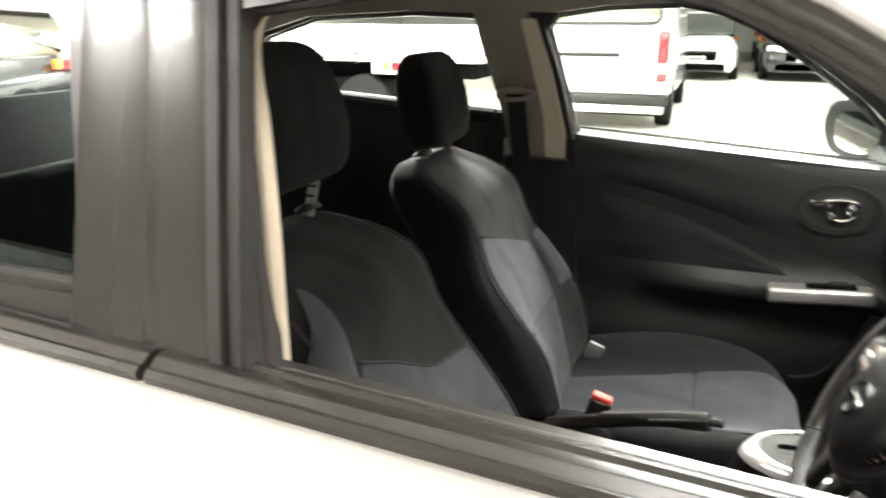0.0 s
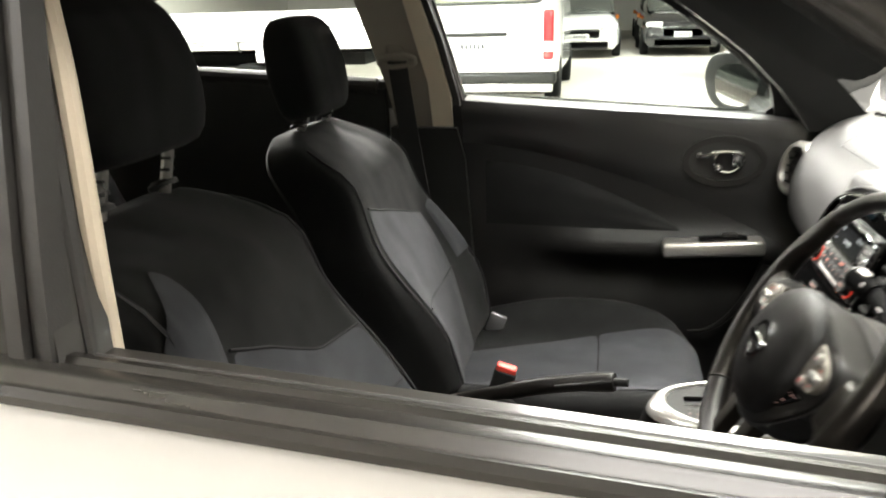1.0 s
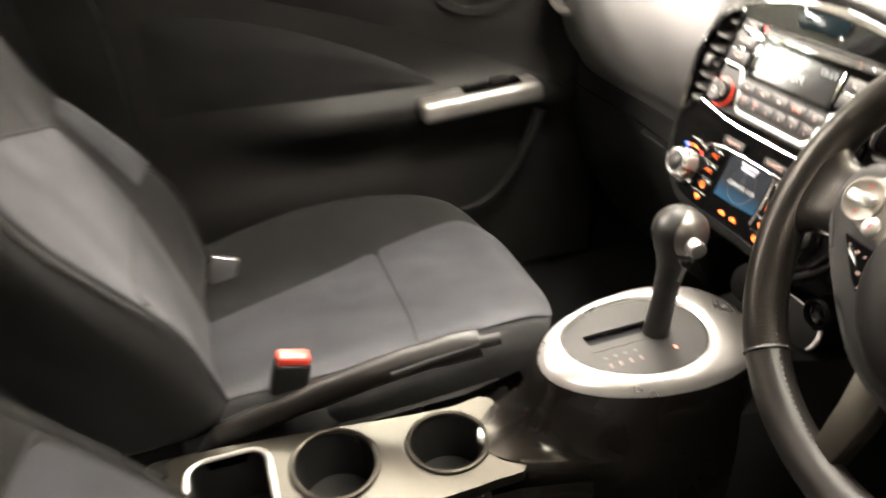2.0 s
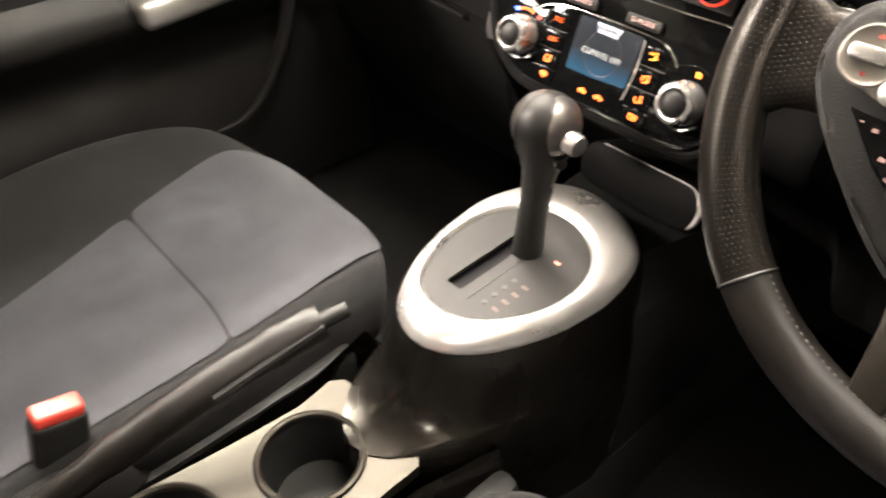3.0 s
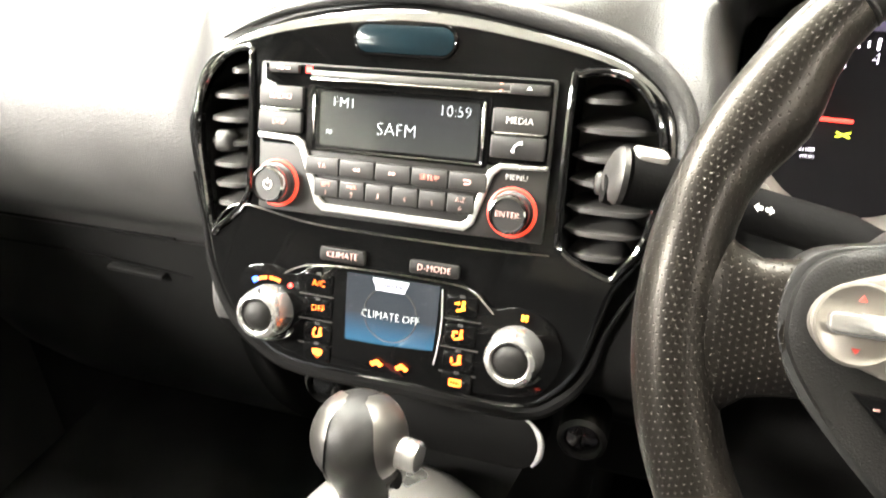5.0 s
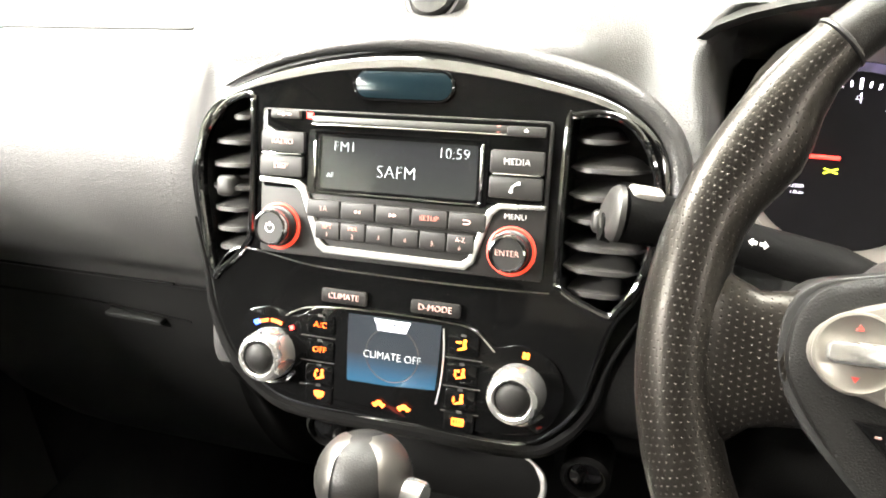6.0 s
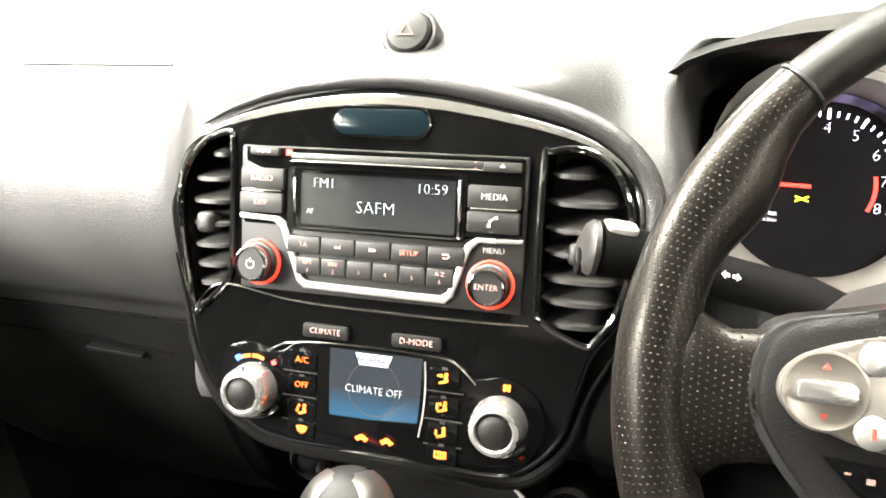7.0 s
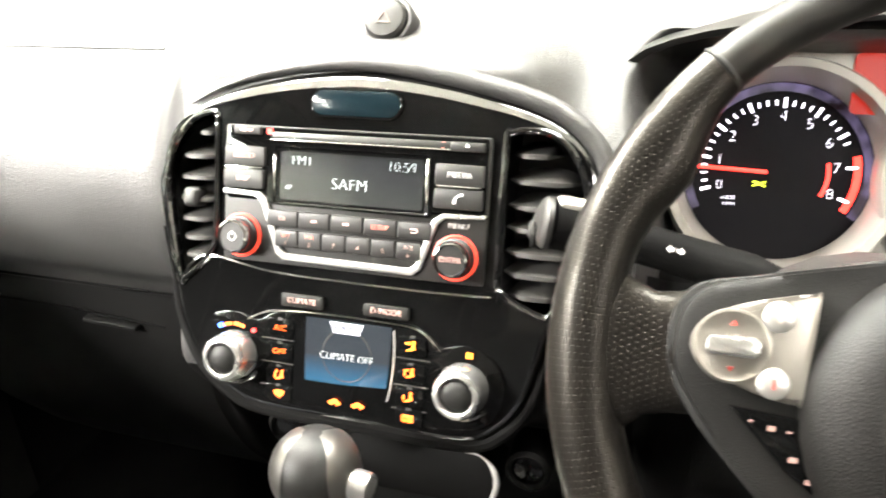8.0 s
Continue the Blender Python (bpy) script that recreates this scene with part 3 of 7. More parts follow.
# White delivery van, its tail towards the car
van = thing("delivery_van", (-0.32, 10.6, 0), "white delivery van with tall red tail lamps, tail towards the car", "van")
VAN = Matrix.Translation((-0.32, 8.42, 0))
part("body", body_loft([(0.0, 0.84, 0.42, 1.94, 0.1), (0.05, 0.87, 0.36, 1.98, 0.11), (1.2, 0.88, 0.3, 2.0, 0.12), (3.4, 0.88, 0.3, 2.0, 0.12), (4.1, 0.86, 0.3, 1.6, 0.16), (4.6, 0.82, 0.35, 0.95, 0.05)], VAN), "paint", van)
part("rear_window", slab(rounded(1.42, 0.5, 0.09, cy=1.58), 0, 0.02, basis(VAN @ Vector((0, -0.004, 0)), (1, 0, 0), (0, 0, 1)), bevel=0.006), "pale_glass", van, "pale rear window of the van")
part("window_surround", tube([VAN @ Vector((u, -0.026, v)) for u, v in rounded(1.44, 0.52, 0.1, 5, cy=1.58)], 0.018, 8, True), "rubber", van)
part("tailgate_handle", box((0.92, 0.025, 0.05), VAN @ pose(-0.2, -0.012, 0.945), 0.01), "dark_plastic", van)
part("bumper", box((1.76, 0.16, 0.15), VAN @ pose(0, -0.03, 0.41), 0.04, 3), "dark_plastic", van, "dark grey rear bumper")
part("bumper_step", box((1.68, 0.12, 0.1), VAN @ pose(0, -0.04, 0.29), 0.02), "silver", van)
part("under_tray", box((1.5, 0.2, 0.1), VAN @ pose(0, 0.16, 0.25), 0.02), "deep_black", van)
part("seam", box((1.5, 0.004, 0.006), VAN @ pose(0, -0.001, 0.6)), "rubber", van)
for s in (-1, 1):
    lamp = part("tail_lamp", box((0.13, 0.07, 0.6), VAN @ pose(s * 0.775, -0.002, 0.93), 0.03, 3), "lens_red", van, "tall red tail lamp")
    part("lamp_band", box((0.128, 0.01, 0.12), VAN @ pose(s * 0.775, -0.034, 0.79), 0.003), "lens_clear", lamp)
plate_bars(van, basis(VAN @ Vector((-0.18, -0.012, 0.8)), (1, 0, 0), (0, 0, 1)), 0.37, 0.11)
for y in (9.3, 12.2):
    for s in (-1, 1):
        wheel_parts(van, -0.32 + s * 0.78, y, 0.32, 0.2, 0)

# White tray-back utility truck beside the van
ute = thing("tray_truck", (-3.6, 8.3, 0), "white tray-back utility truck with low tail lamps", "truck")
part("tray", box((4.6, 1.85, 0.36), pose(-3.75, 8.0, 1.12), 0.02), "paint", ute, "white drop-side tray")
part("tray_floor", box((4.7, 1.95, 0.08), pose(-3.75, 8.0, 0.92), 0.01), "silver", ute)
part("cab", body_loft([(0, 0.8, 0.5, 1.95, 0.15), (0.1, 0.85, 0.45, 2.0, 0.18), (1.2, 0.88, 0.4, 2.0, 0.2), (2.0, 0.86, 0.4, 1.2, 0.05), (2.9, 0.8, 0.45, 1.05, 0.05)], pose(-6.2, 8.0, 0, 0, 0, 90)), "paint", ute, "white cab")
part("chassis_rail", box((4.2, 0.9, 0.16), pose(-3.75, 8.0, 0.74), 0.02), "deep_black", ute)
part("lamp_board", box((0.5, 0.03, 0.16), pose(-2.55, 7.03, 0.82), 0.01), "paint", ute)
part("tail_lamp", box((0.16, 0.05, 0.1), pose(-2.45, 7.0, 0.83), 0.012), "lens_red", ute, "red tail lamp")
part("indicator_lamp", box((0.09, 0.05, 0.1), pose(-2.6, 7.0, 0.83), 0.012), "lens_amber", ute)
for x in (-4.2, -3.4, -2.6, -1.8):
    part("hinge", box((0.05, 0.03, 0.3), pose(x, 7.06, 1.12), 0.008), "silver", ute)
for k in range(3):
    part("rack_bar", tube([(-5.9, 7.2 + 0.75 * k, 1.3), (-5.9, 7.2 + 0.75 * k, 2.1)], 0.025, 8), "paint", ute)
part("rack_rail", tube([(-5.9, 7.2, 2.1), (-5.9, 8.7, 2.1)], 0.025, 8), "paint", ute)
for z in (0.97, 1.12, 1.285):
    part("tray_seam", box((4.6, 0.006, 0.012), pose(-3.75, 7.072, z)), "plate", ute)
for x in (-5.2, -4.6, -3.0, -2.2):
    part("rope_hook", tube([(x, 7.06, 0.98), (x, 7.0, 0.96), (x, 7.0, 0.88), (x, 7.05, 0.86)], 0.012, 6), "rubber", ute)
part("spare_carrier", box((2.6, 0.7, 0.2), pose(-3.4, 7.6, 0.56), 0.03), "deep_black", ute, "dark gear slung under the tray")
part("mud_flap", box((0.4, 0.03, 0.45), pose(-3.1, 7.25, 0.42), 0.01), "deep_black", ute)
for x in (-3.0, -6.6):
    for y in (7.25, 8.75):
        wheel_parts(ute, x, y, 0.36, 0.22, 90)


def passenger_car(x, y, paint, label, scale=1.0, glazing="dark_glass"):
    """A parked car whose nose looks along -y."""
    owner = thing("parked_car", (x, y + 2.0, 0), label, "car", "cars parked in the hall")
    m = Matrix.Translation((x, y, 0)) @ Matrix.Diagonal((scale, scale, scale, 1))
    part("body", body_loft([(0.0, 0.72, 0.25, 0.62, 0.06), (0.08, 0.84, 0.2, 0.78, 0.08), (0.5, 0.9, 0.2, 0.92, 0.12), (1.1, 0.92, 0.2, 1.0, 0.14), (4.1, 0.92, 0.2, 1.02, 0.14), (4.4, 0.84, 0.3, 0.9, 0.1)], m), paint, owner)
    part("cabin", body_loft([(1.15, 0.78, 0.9, 1.04, 0.05), (1.75, 0.78, 0.9, 1.44, 0.16), (2.3, 0.78, 0.9, 1.52, 0.18), (3.5, 0.78, 0.9, 1.48, 0.18), (4.2, 0.76, 0.9, 1.06, 0.1)], m), glazing, owner, "glazed cabin")
    part("roof", box((1.1, 1.5, 0.05), m @ pose(0, 2.7, 1.52), 0.02), paint, owner)
    part("grille", slab(rounded(0.9, 0.22, 0.05, cy=0.56), 0, 0.05, basis(m @ Vector((0, 0.05, 0)), (1, 0, 0), (0, 0, 1)), bevel=0.01), "dark_plastic", owner)
    part("lower_grille", slab(rounded(1.3, 0.2, 0.06, cy=0.3), 0, 0.06, basis(m @ Vector((0, 0.06, 0)), (1, 0, 0), (0, 0, 1)), bevel=0.01), "rubber", owner)
    for s in (-1, 1):
        part("headlamp", box((0.4, 0.3, 0.14), m @ pose(s * 0.62, 0.18, 0.72, 0, 0, s * 24), 0.05, 3), "lens_clear", owner, "clear headlamp")
        part("chrome_strip", box((0.42, 0.05, 0.03), m @ pose(s * 0.3, 0.03, 0.66), 0.01), "chrome", owner)
        tail = part("tail_lamp", box((0.1, 0.3, 0.13), m @ pose(s * 0.87, 4.2, 0.86), 0.03, 3), "lens_red", owner, "red tail lamp")
        part("indicator", box((0.09, 0.1, 0.11), m @ pose(s * 0.885, 4.0, 0.86), 0.02), "lens_amber", tail)
        for wy in (0.85, 3.5):
            wheel_parts(owner, x + s * 0.84 * scale, y + wy * scale, 0.32 * scale, 0.2, 0)
    plate_bars(owner, basis(m @ Vector((0, -0.01, 0.5)), (1, 0, 0), (0, 0, 1)), 0.4, 0.12)
    return owner


passenger_car(2.9, 17.6, "black_paint", "black sedan parked nose-on with a pale number plate")
passenger_car(0.55, 17.2, "paint", "white crossover parked nose-on with a dark grille")
passenger_car(3.0, 24.5, "black_paint", "dark car parked far back in the hall")
passenger_car(0.3, 25.5, "black_paint", "dark car parked far back in the hall")
# Stand-in for dark clutter; its pale windows stand for reflected light.
passenger_car(-7.0, 1.5, "black_paint", "dark car standing in for clutter beyond the truck, windows coloured as reflecting", 1.0, "pale_glass")


# ---------------------------------------------------------------- the car: shell, pillars, glass
def belt(x):
    """Height of the window sill line along the car."""
    return 1.088 - 0.066 * (x - 0.82)


def skin(z):
    """Half width of the cabin side at a height (outer skin of the pillars)."""
    return 0.765 - 0.33 * max(z - 1.1, 0.0)


def side_plate(outline, side, out0, out1, holes=()):
    """A plate in the plane of the cabin side: outline in (x, z), from out0 to out1 outside the skin."""
    bm = slab([(x, z) for x, z in outline], 0, 1, Matrix.Identity(4), [[(x, z) for x, z in h] for h in holes])
    bmesh.ops.subdivide_edges(bm, edges=[e for e in bm.edges if abs(e.verts[0].co.z - e.verts[1].co.z) < 0.5 and e.calc_length() > 0.15], cuts=3, use_grid_fill=True)
    for v in bm.verts:
        x, z, k = v.co
        v.co = (x, side * (skin(z) + out0 + (out1 - out0) * k), z)
    return bm


def curve2(points, steps=5, closed=True):
    return [(p.x, p.y) for p in smooth_line([(x, z, 0) for x, z in points], steps, closed)]


car = thing("hatchback", (0.9, 0, 0), "white hatchback with black window pillars, driver's window wound down", "car", kind="structure")

FRONT_WIN = [(0.818, belt(0.82)), (0.792, 1.2), (0.752, 1.355), (0.772, 1.388), (0.9, 1.405), (1.06, 1.41), (1.15, 1.394), (1.217, 1.364), (1.28, 1.326), (1.37, 1.264), (1.46, 1.196), (1.54, 1.12), (1.59, belt(1.59))]
REAR_WIN = [(0.63, 1.14), (0.612, 1.25), (0.588, 1.36), (0.56, 1.385), (0.4, 1.392), (0.1, 1.378), (-0.06, 1.33), (-0.16, 1.22), (-0.12, 1.165), (0.1, 1.145), (0.4, 1.138)]
SHELL = [(-0.5, belt(-0.5) - 0.03), (-0.45, 1.2), (-0.3, 1.4), (0.0, 1.45), (0.6, 1.48), (1.0, 1.47), (1.1, 1.44), (1.22, 1.388), (1.3, 1.341), (1.38, 1.287), (1.47, 1.222), (1.56, 1.14), (1.64, 1.06), (1.7, belt(1.7) - 0.03)]
for side, win in ((1, FRONT_WIN), (-1, FRONT_WIN)):
    part("side_frame", side_plate(SHELL, side, -0.055, 0.0, [win[::-1], REAR_WIN[::-1]]), "film", car, "black side window frame")
    for w in (win, REAR_WIN):
        line = [(x, side * (skin(z) - 0.032), z) for x, z in w]
        part("window_seal", tube(line, 0.0065, 8, True), "rubber", car, "black rubber window seal")

# White body side above the black frames, with the shut line of the door
BODY_LINE = [(-0.45, 1.2), (-0.3, 1.4), (0.0, 1.45), (0.6, 1.48), (1.0, 1.47), (1.1, 1.44), (1.22, 1.388), (1.3, 1.341), (1.38, 1.287), (1.47, 1.222), (1.56, 1.14), (1.64, 1.06), (1.72, belt(1.72) - 0.02)]


def outward(line, d):
    """The line moved d to its upper side."""
    out = []
    for k, (x, z) in enumerate(line):
        (xa, za), (xb, zb) = line[max(k - 1, 0)], line[min(k + 1, len(line) - 1)]
        n = math.hypot(xb - xa, zb - za)
        out.append((x - (zb - za) / n * d, z + (xb - xa) / n * d))
    return out


for side in (1, -1):
    rings = []
    for (xa, za), (xb, zb), (xc, zc), (xd, zd) in zip(outward(BODY_LINE, 0.0), outward(BODY_LINE, 0.006), outward(BODY_LINE, 0.035), outward(BODY_LINE, 0.095)):
        rings.append([(xa, side * (skin(za) - 0.004), za), (xb, side * (skin(zb) + 0.006), zb), (xc, side * (skin(zc) + 0.004), zc), (xd, side * (skin(zd) - 0.014), zd), (xd, side * (skin(zd) - 0.04), zd), (xa, side * (skin(za) - 0.03), za)])
    part("body_side_rail", loft(rings), "paint", car, "white painted roof side and front pillar")
    gap = [(x, side * (skin(z) + 0.0045), z) for x, z in outward(BODY_LINE[4:], 0.036)]
    part("shut_line", tube(smooth_line(gap, 3), 0.0022, 6), "rubber", car)
    rib = [(x, side * (skin(z) + 0.001), z) for x, z in outward(BODY_LINE[4:-1], -0.012)]
    part("frame_rib", tube(smooth_line(rib, 3), 0.004, 8), "rubber", car)

# Pillar trim seen inside, light plastic above and dark below
for side in (1, -1):
    # Inward face coloured greyer and front edge paler, after how light meets them.
    inner = [(0.775, 1.03), (0.765, 1.14), (0.748, 1.24), (0.71, 1.37), (0.7, 1.42), (0.565, 1.42), (0.575, 1.35), (0.602, 1.24), (0.628, 1.135), (0.65, 1.03)]
    part("pillar_trim", side_plate(inner, side, -0.078, -0.055), "headliner", car, "plastic pillar trim, coloured greyer where less lit")
    edge = [] if side < 0 else [(0.799, 1.03), (0.792, 1.1), (0.765, 1.24), (0.725, 1.38), (0.69, 1.38), (0.717, 1.24), (0.738, 1.14), (0.745, 1.03)]
    if edge:
        part("pillar_edge_trim", side_plate(edge, side, -0.085, -0.057), "beige", car, "beige edge of the pillar trim, coloured paler where lit")
        seal = [(0.817, 1.03), (0.811, 1.1), (0.783, 1.24), (0.743, 1.38), (0.727, 1.38), (0.767, 1.24), (0.794, 1.1), (0.801, 1.03)]
        part("pillar_seal", side_plate(seal, side, -0.075, -0.057), "rubber", car, "black rubber seal beside the pillar trim")
    low = [(0.81, 1.03), (0.64, 1.03), (0.65, 0.5), (0.86, 0.5), (0.83, 0.95)]
    part("pillar_lower_trim", side_plate(low, side, -0.11, -0.06), "dark_plastic", car)
    arail = [(1.08, 1.425), (1.16, 1.401), (1.225, 1.368), (1.29, 1.33), (1.38, 1.267), (1.47, 1.2), (1.55, 1.123), (1.62, 1.03), (1.78, 1.02), (1.7, 1.105), (1.61, 1.19), (1.52, 1.268), (1.43, 1.337), (1.34, 1.395), (1.22, 1.455), (1.1, 1.475)]
    part("front_pillar_trim", side_plate(arail, side, -0.12, -0.056), "dark_plastic", car, "dark grey front pillar trim")
    rail = [(-0.3, 1.25), (-0.14, 1.31), (-0.06, 1.342), (0.1, 1.384), (0.4, 1.398), (0.56, 1.393), (0.6, 1.4), (0.74, 1.395), (0.772, 1.394), (0.9, 1.41), (1.06, 1.415), (1.1, 1.47), (0.6, 1.49), (0.0, 1.46), (-0.3, 1.42)]
    part("roof_rail_trim", side_plate(rail, side, -0.085, -0.056), "headliner", car, "grey roof rail lining")
    strip = [(1.09, 1.404), (1.15, 1.386), (1.217, 1.356), (1.28, 1.318), (1.34, 1.278), (1.345, 1.29), (1.285, 1.33), (1.22, 1.368), (1.155, 1.4), (1.095, 1.416)]
    part("front_pillar_edge", side_plate(strip, side, -0.075, -0.058), "dark_plastic", car)
    # panes: the driver's front pane is wound down
    if side == 1:
        pane = part("side_pane", side_plate(FRONT_WIN, side, -0.033, -0.029), "pane", car, "clear side window pane")
        pane.visible_shadow = False
    pane = part("rear_side_pane", side_plate(REAR_WIN, side, -0.033, -0.029), "pane", car, "clear rear side pane")
    pane.visible_shadow = False

# Roof and lining
def roof_skin(drop, half_in):
    rings = []
    for x, z in ((-0.85, 1.385), (-0.5, 1.44), (-0.2, 1.475), (0.1, 1.495), (0.6, 1.52), (0.95, 1.5), (1.12, 1.455)):
        hw = 0.64 - half_in
        rings.append([(x, hw * k / 6, z - drop - 0.05 * (abs(k) / 6) ** 2.5) for k in range(-6, 7)])
    return rings


lining = roof_skin(0.0, 0.0)
top = roof_skin(-0.05, -0.02)
part("roof_lining", loft([a + b[::-1] for a, b in zip(lining, top)]), "headliner", car, "pale grey roof lining")

# Windscreen
rows = []
for xe, xm, ze, zm, hw in ((1.115, 1.15, 1.425, 1.46, 0.63), (1.3, 1.36, 1.338, 1.365, 0.67), (1.47, 1.55, 1.222, 1.26, 0.71), (1.72, 1.82, 1.085, 1.145, 0.74), (1.95, 2.1, 1.035, 1.06, 0.75)):
    rows.append([(xm + (xe - xm) * k * k, hw * k, zm + (ze - zm) * k * k) for k in np.linspace(-1, 1, 13)])
bm = loft(rows, False, False)
screen = part("windscreen", bm, "pane", car, "clear windscreen")
screen.visible_shadow = False

# Floor pan, bulkhead, rear seat bench, tailgate
part("floor_pan", box((3.4, 1.44, 0.06), pose(0.6, 0, 0.3), 0.02), "carpet", car, "black carpeted floor")
part("bulkhead", box((0.08, 1.4, 0.8), pose(2.12, 0, 0.6)), "carpet", car)
part("tunnel", loft([[(x, y, z) for y, z in ((-0.14, 0.32), (-0.12, 0.42), (-0.06, 0.47), (0.06, 0.47), (0.12, 0.42), (0.14, 0.32))] for x in (0.3, 1.0, 2.1)]), "carpet", car)
for side in (-1, 1):
    part("kick_panel", box((0.56, 0.04, 0.78), pose(1.9, side * 0.705, 0.66), 0.005), "carpet", car)
part("tailgate", box((0.06, 1.3, 0.8), pose(-0.75, 0, 0.765, 0, -12, 0), 0.02), "carpet", car, "black felt tailgate lining")
part("bonnet", loft([[(2.14, y, 1.0 - 0.04 * (y / 0.7) ** 2) for y in np.linspace(-0.72, 0.72, 9)], [(2.6, y, 0.98 - 0.06 * (y / 0.7) ** 2) for y in np.linspace(-0.72, 0.72, 9)], [(3.0, y, 0.85 - 0.1 * (y / 0.7) ** 2) for y in np.linspace(-0.72, 0.72, 9)], [(3.08, y, 0.6) for y in np.linspace(-0.72, 0.72, 9)]], False, False), "paint", car, "white bonnet")

top_rows = [[(x, y, z + 0.056) for x, y, z in row] for row in roof_skin(0.0, -0.02)]
part("roof_skin", loft([a + [(x, y, z - 0.004) for x, y, z in a[::-1]] for a in top_rows]), "paint", car, "white painted roof")
part("tailgate_skin", loft([[(-0.93, y, 0.45) for y in np.linspace(-0.72, 0.72, 7)], [(-0.97, y, 0.8) for y in np.linspace(-0.74, 0.74, 7)], [(-0.93, y, 1.08) for y in np.linspace(-0.72, 0.72, 7)]], False, False), "paint", car, "white tailgate")
part("rear_bumper", box((0.3, 1.62, 0.3), pose(-0.86, 0, 0.46), 0.08, 4), "paint", car, "white rear bumper")
part("front_bumper", box((0.34, 1.64, 0.36), pose(3.0, 0, 0.48), 0.1, 4), "paint", car, "white front bumper")
part("lower_grille", box((0.04, 0.9, 0.14), pose(3.17, 0, 0.42), 0.015), "dark_plastic", car)
for side in (-1, 1):
    arch = [(1.84, 0.34), (1.84, 1.0), (2.1, 1.01), (2.6, 0.96), (3.0, 0.82), (3.1, 0.6), (3.1, 0.4), (2.85, 0.36)] + [(2.5 + 0.36 * math.cos(a), 0.34 + 0.36 * math.sin(a)) for a in np.linspace(0.1, math.pi - 0.1, 9)]
    part("front_wing", slab(arch, -0.02, 0.02, basis((0, side * 0.79, 0), (1, 0, 0), (0, 0, 1)), bevel=0.006), "paint", car, "white front wing")
    arch = [(-0.36, 1.09), (-0.36, 0.62)] + [(-0.1 + 0.36 * math.cos(a), 0.34 + 0.36 * math.sin(a)) for a in np.linspace(2.2, math.pi - 0.1, 5)] + [(-0.92, 0.4), (-0.96, 0.8), (-0.9, 1.1)]
    part("rear_quarter", slab(arch[::-1], -0.02, 0.02, basis((0, side * 0.79, 0), (1, 0, 0), (0, 0, 1)), bevel=0.006), "paint", car, "white rear quarter panel")
    for wx in (2.5, -0.1):
        wheel_parts(car, wx, side * 0.75, 0.33, 0.21, 90)

# Outer doors: white lower skins with a dark belt moulding
for side in (-1, 1):
    for name, xa, xb in (("front_door_skin", 0.7355, 1.82), ("rear_door_skin", -0.35, 0.7345)):
        rings = []
        for k in range(9):
            x = xa + (xb - xa) * k / 8
            zt = belt(x) - 0.003
            rings.append([(x, side * y, z) for y, z in ((0.72, zt), (0.772, zt), (0.79, zt - 0.02), (0.815, zt - 0.15), (0.838, zt - 0.35), (0.83, zt - 0.55), (0.78, 0.34), (0.72, 0.34))])
        part(name, loft(rings), "paint", car, "white painted door skin")
    # moulding along the sill
    for xa, xb in ((0.74, 1.7), (-0.3, 0.732)):
        rings = []
        for k in range(13):
            x = xa + (xb - xa) * k / 12
            z = belt(x)
            rings.append([(x, side * y, z + dz) for y, dz in ((0.745, -0.03), (0.79, -0.004), (0.797, -0.001), (0.798, 0.006), (0.793, 0.0105), (0.788, 0.011), (0.783, 0.015), (0.775, 0.0175), (0.767, 0.0165), (0.763, 0.011), (0.757, 0.0105), (0.753, 0.014), (0.745, 0.013))])
        part("belt_molding", loft(rings), "molding", car, "dark belt moulding under the side window")
    for off, z0, r in ((0.745, 0.009, 0.005), (0.736, 0.003, 0.004)):
        part("wiper_seal", tube([(x, side * off, belt(x) + z0) for x in np.linspace(0.83, 1.56, 9)], r, 8), "rubber", car)

# Driver's window pillar outside: two black covers with a gap
for k, (xa0, xa1, xb0, xb1) in enumerate(((0.634, 0.7155, 0.601, 0.6745), (0.716, 0.786, 0.675, 0.736))):
    rings = []
    for j in range(9):
        q = j / 8
        z = belt((xa0 + xa1) / 2) + 0.002 + (1.43 - belt((xa0 + xa1) / 2)) * q
        xs = [xa0 + (xb0 - xa0) * q + (xa1 - xa0 + (xb1 - xb0 - xa1 + xa0) * q) * i / 8 for i in range(9)]
        crown = [0.0055 + 0.001 * (1 - (2 * i / 8 - 1) ** 2) - 0.0006 * (abs(2 * i / 8 - 1) ** 6) for i in range(9)]
        rings.append([(x, -(skin(z) + c), z) for x, c in zip(xs, crown)] + [(x, -(skin(z) + 0.001), z) for x in (xs[-1], xs[0])])
    bm = loft(rings)
    part("pillar_cover", bm, "streaked", car, "satin black pillar cover with faint streaks")
for x0, x1, top0, top1, lo, hi in ((0.788, 0.8, 0.738, 0.751, -0.02, 0.011), (0.802, 0.815, 0.753, 0.767, -0.02, 0.004)):
    bm = side_plate([(x0, belt(x0)), (x1, belt(x1)), (top1, 1.43), (top0, 1.43)], -1, lo, hi)
    part("pillar_channel", bm, "rubber", car, "black window channel")
line = smooth_line([(0.809, -0.7, 1.07), (0.805, -0.695, 1.14), (0.793, -0.678, 1.22), (0.777, -0.658, 1.29), (0.76, -0.64, 1.342), (0.7585, -0.63, 1.375), (0.768, -0.622, 1.394)], 5)
part("door_edge_trim", tube(line, 0.0085, 10), "beige", car, "beige edge of the driver's door opening")
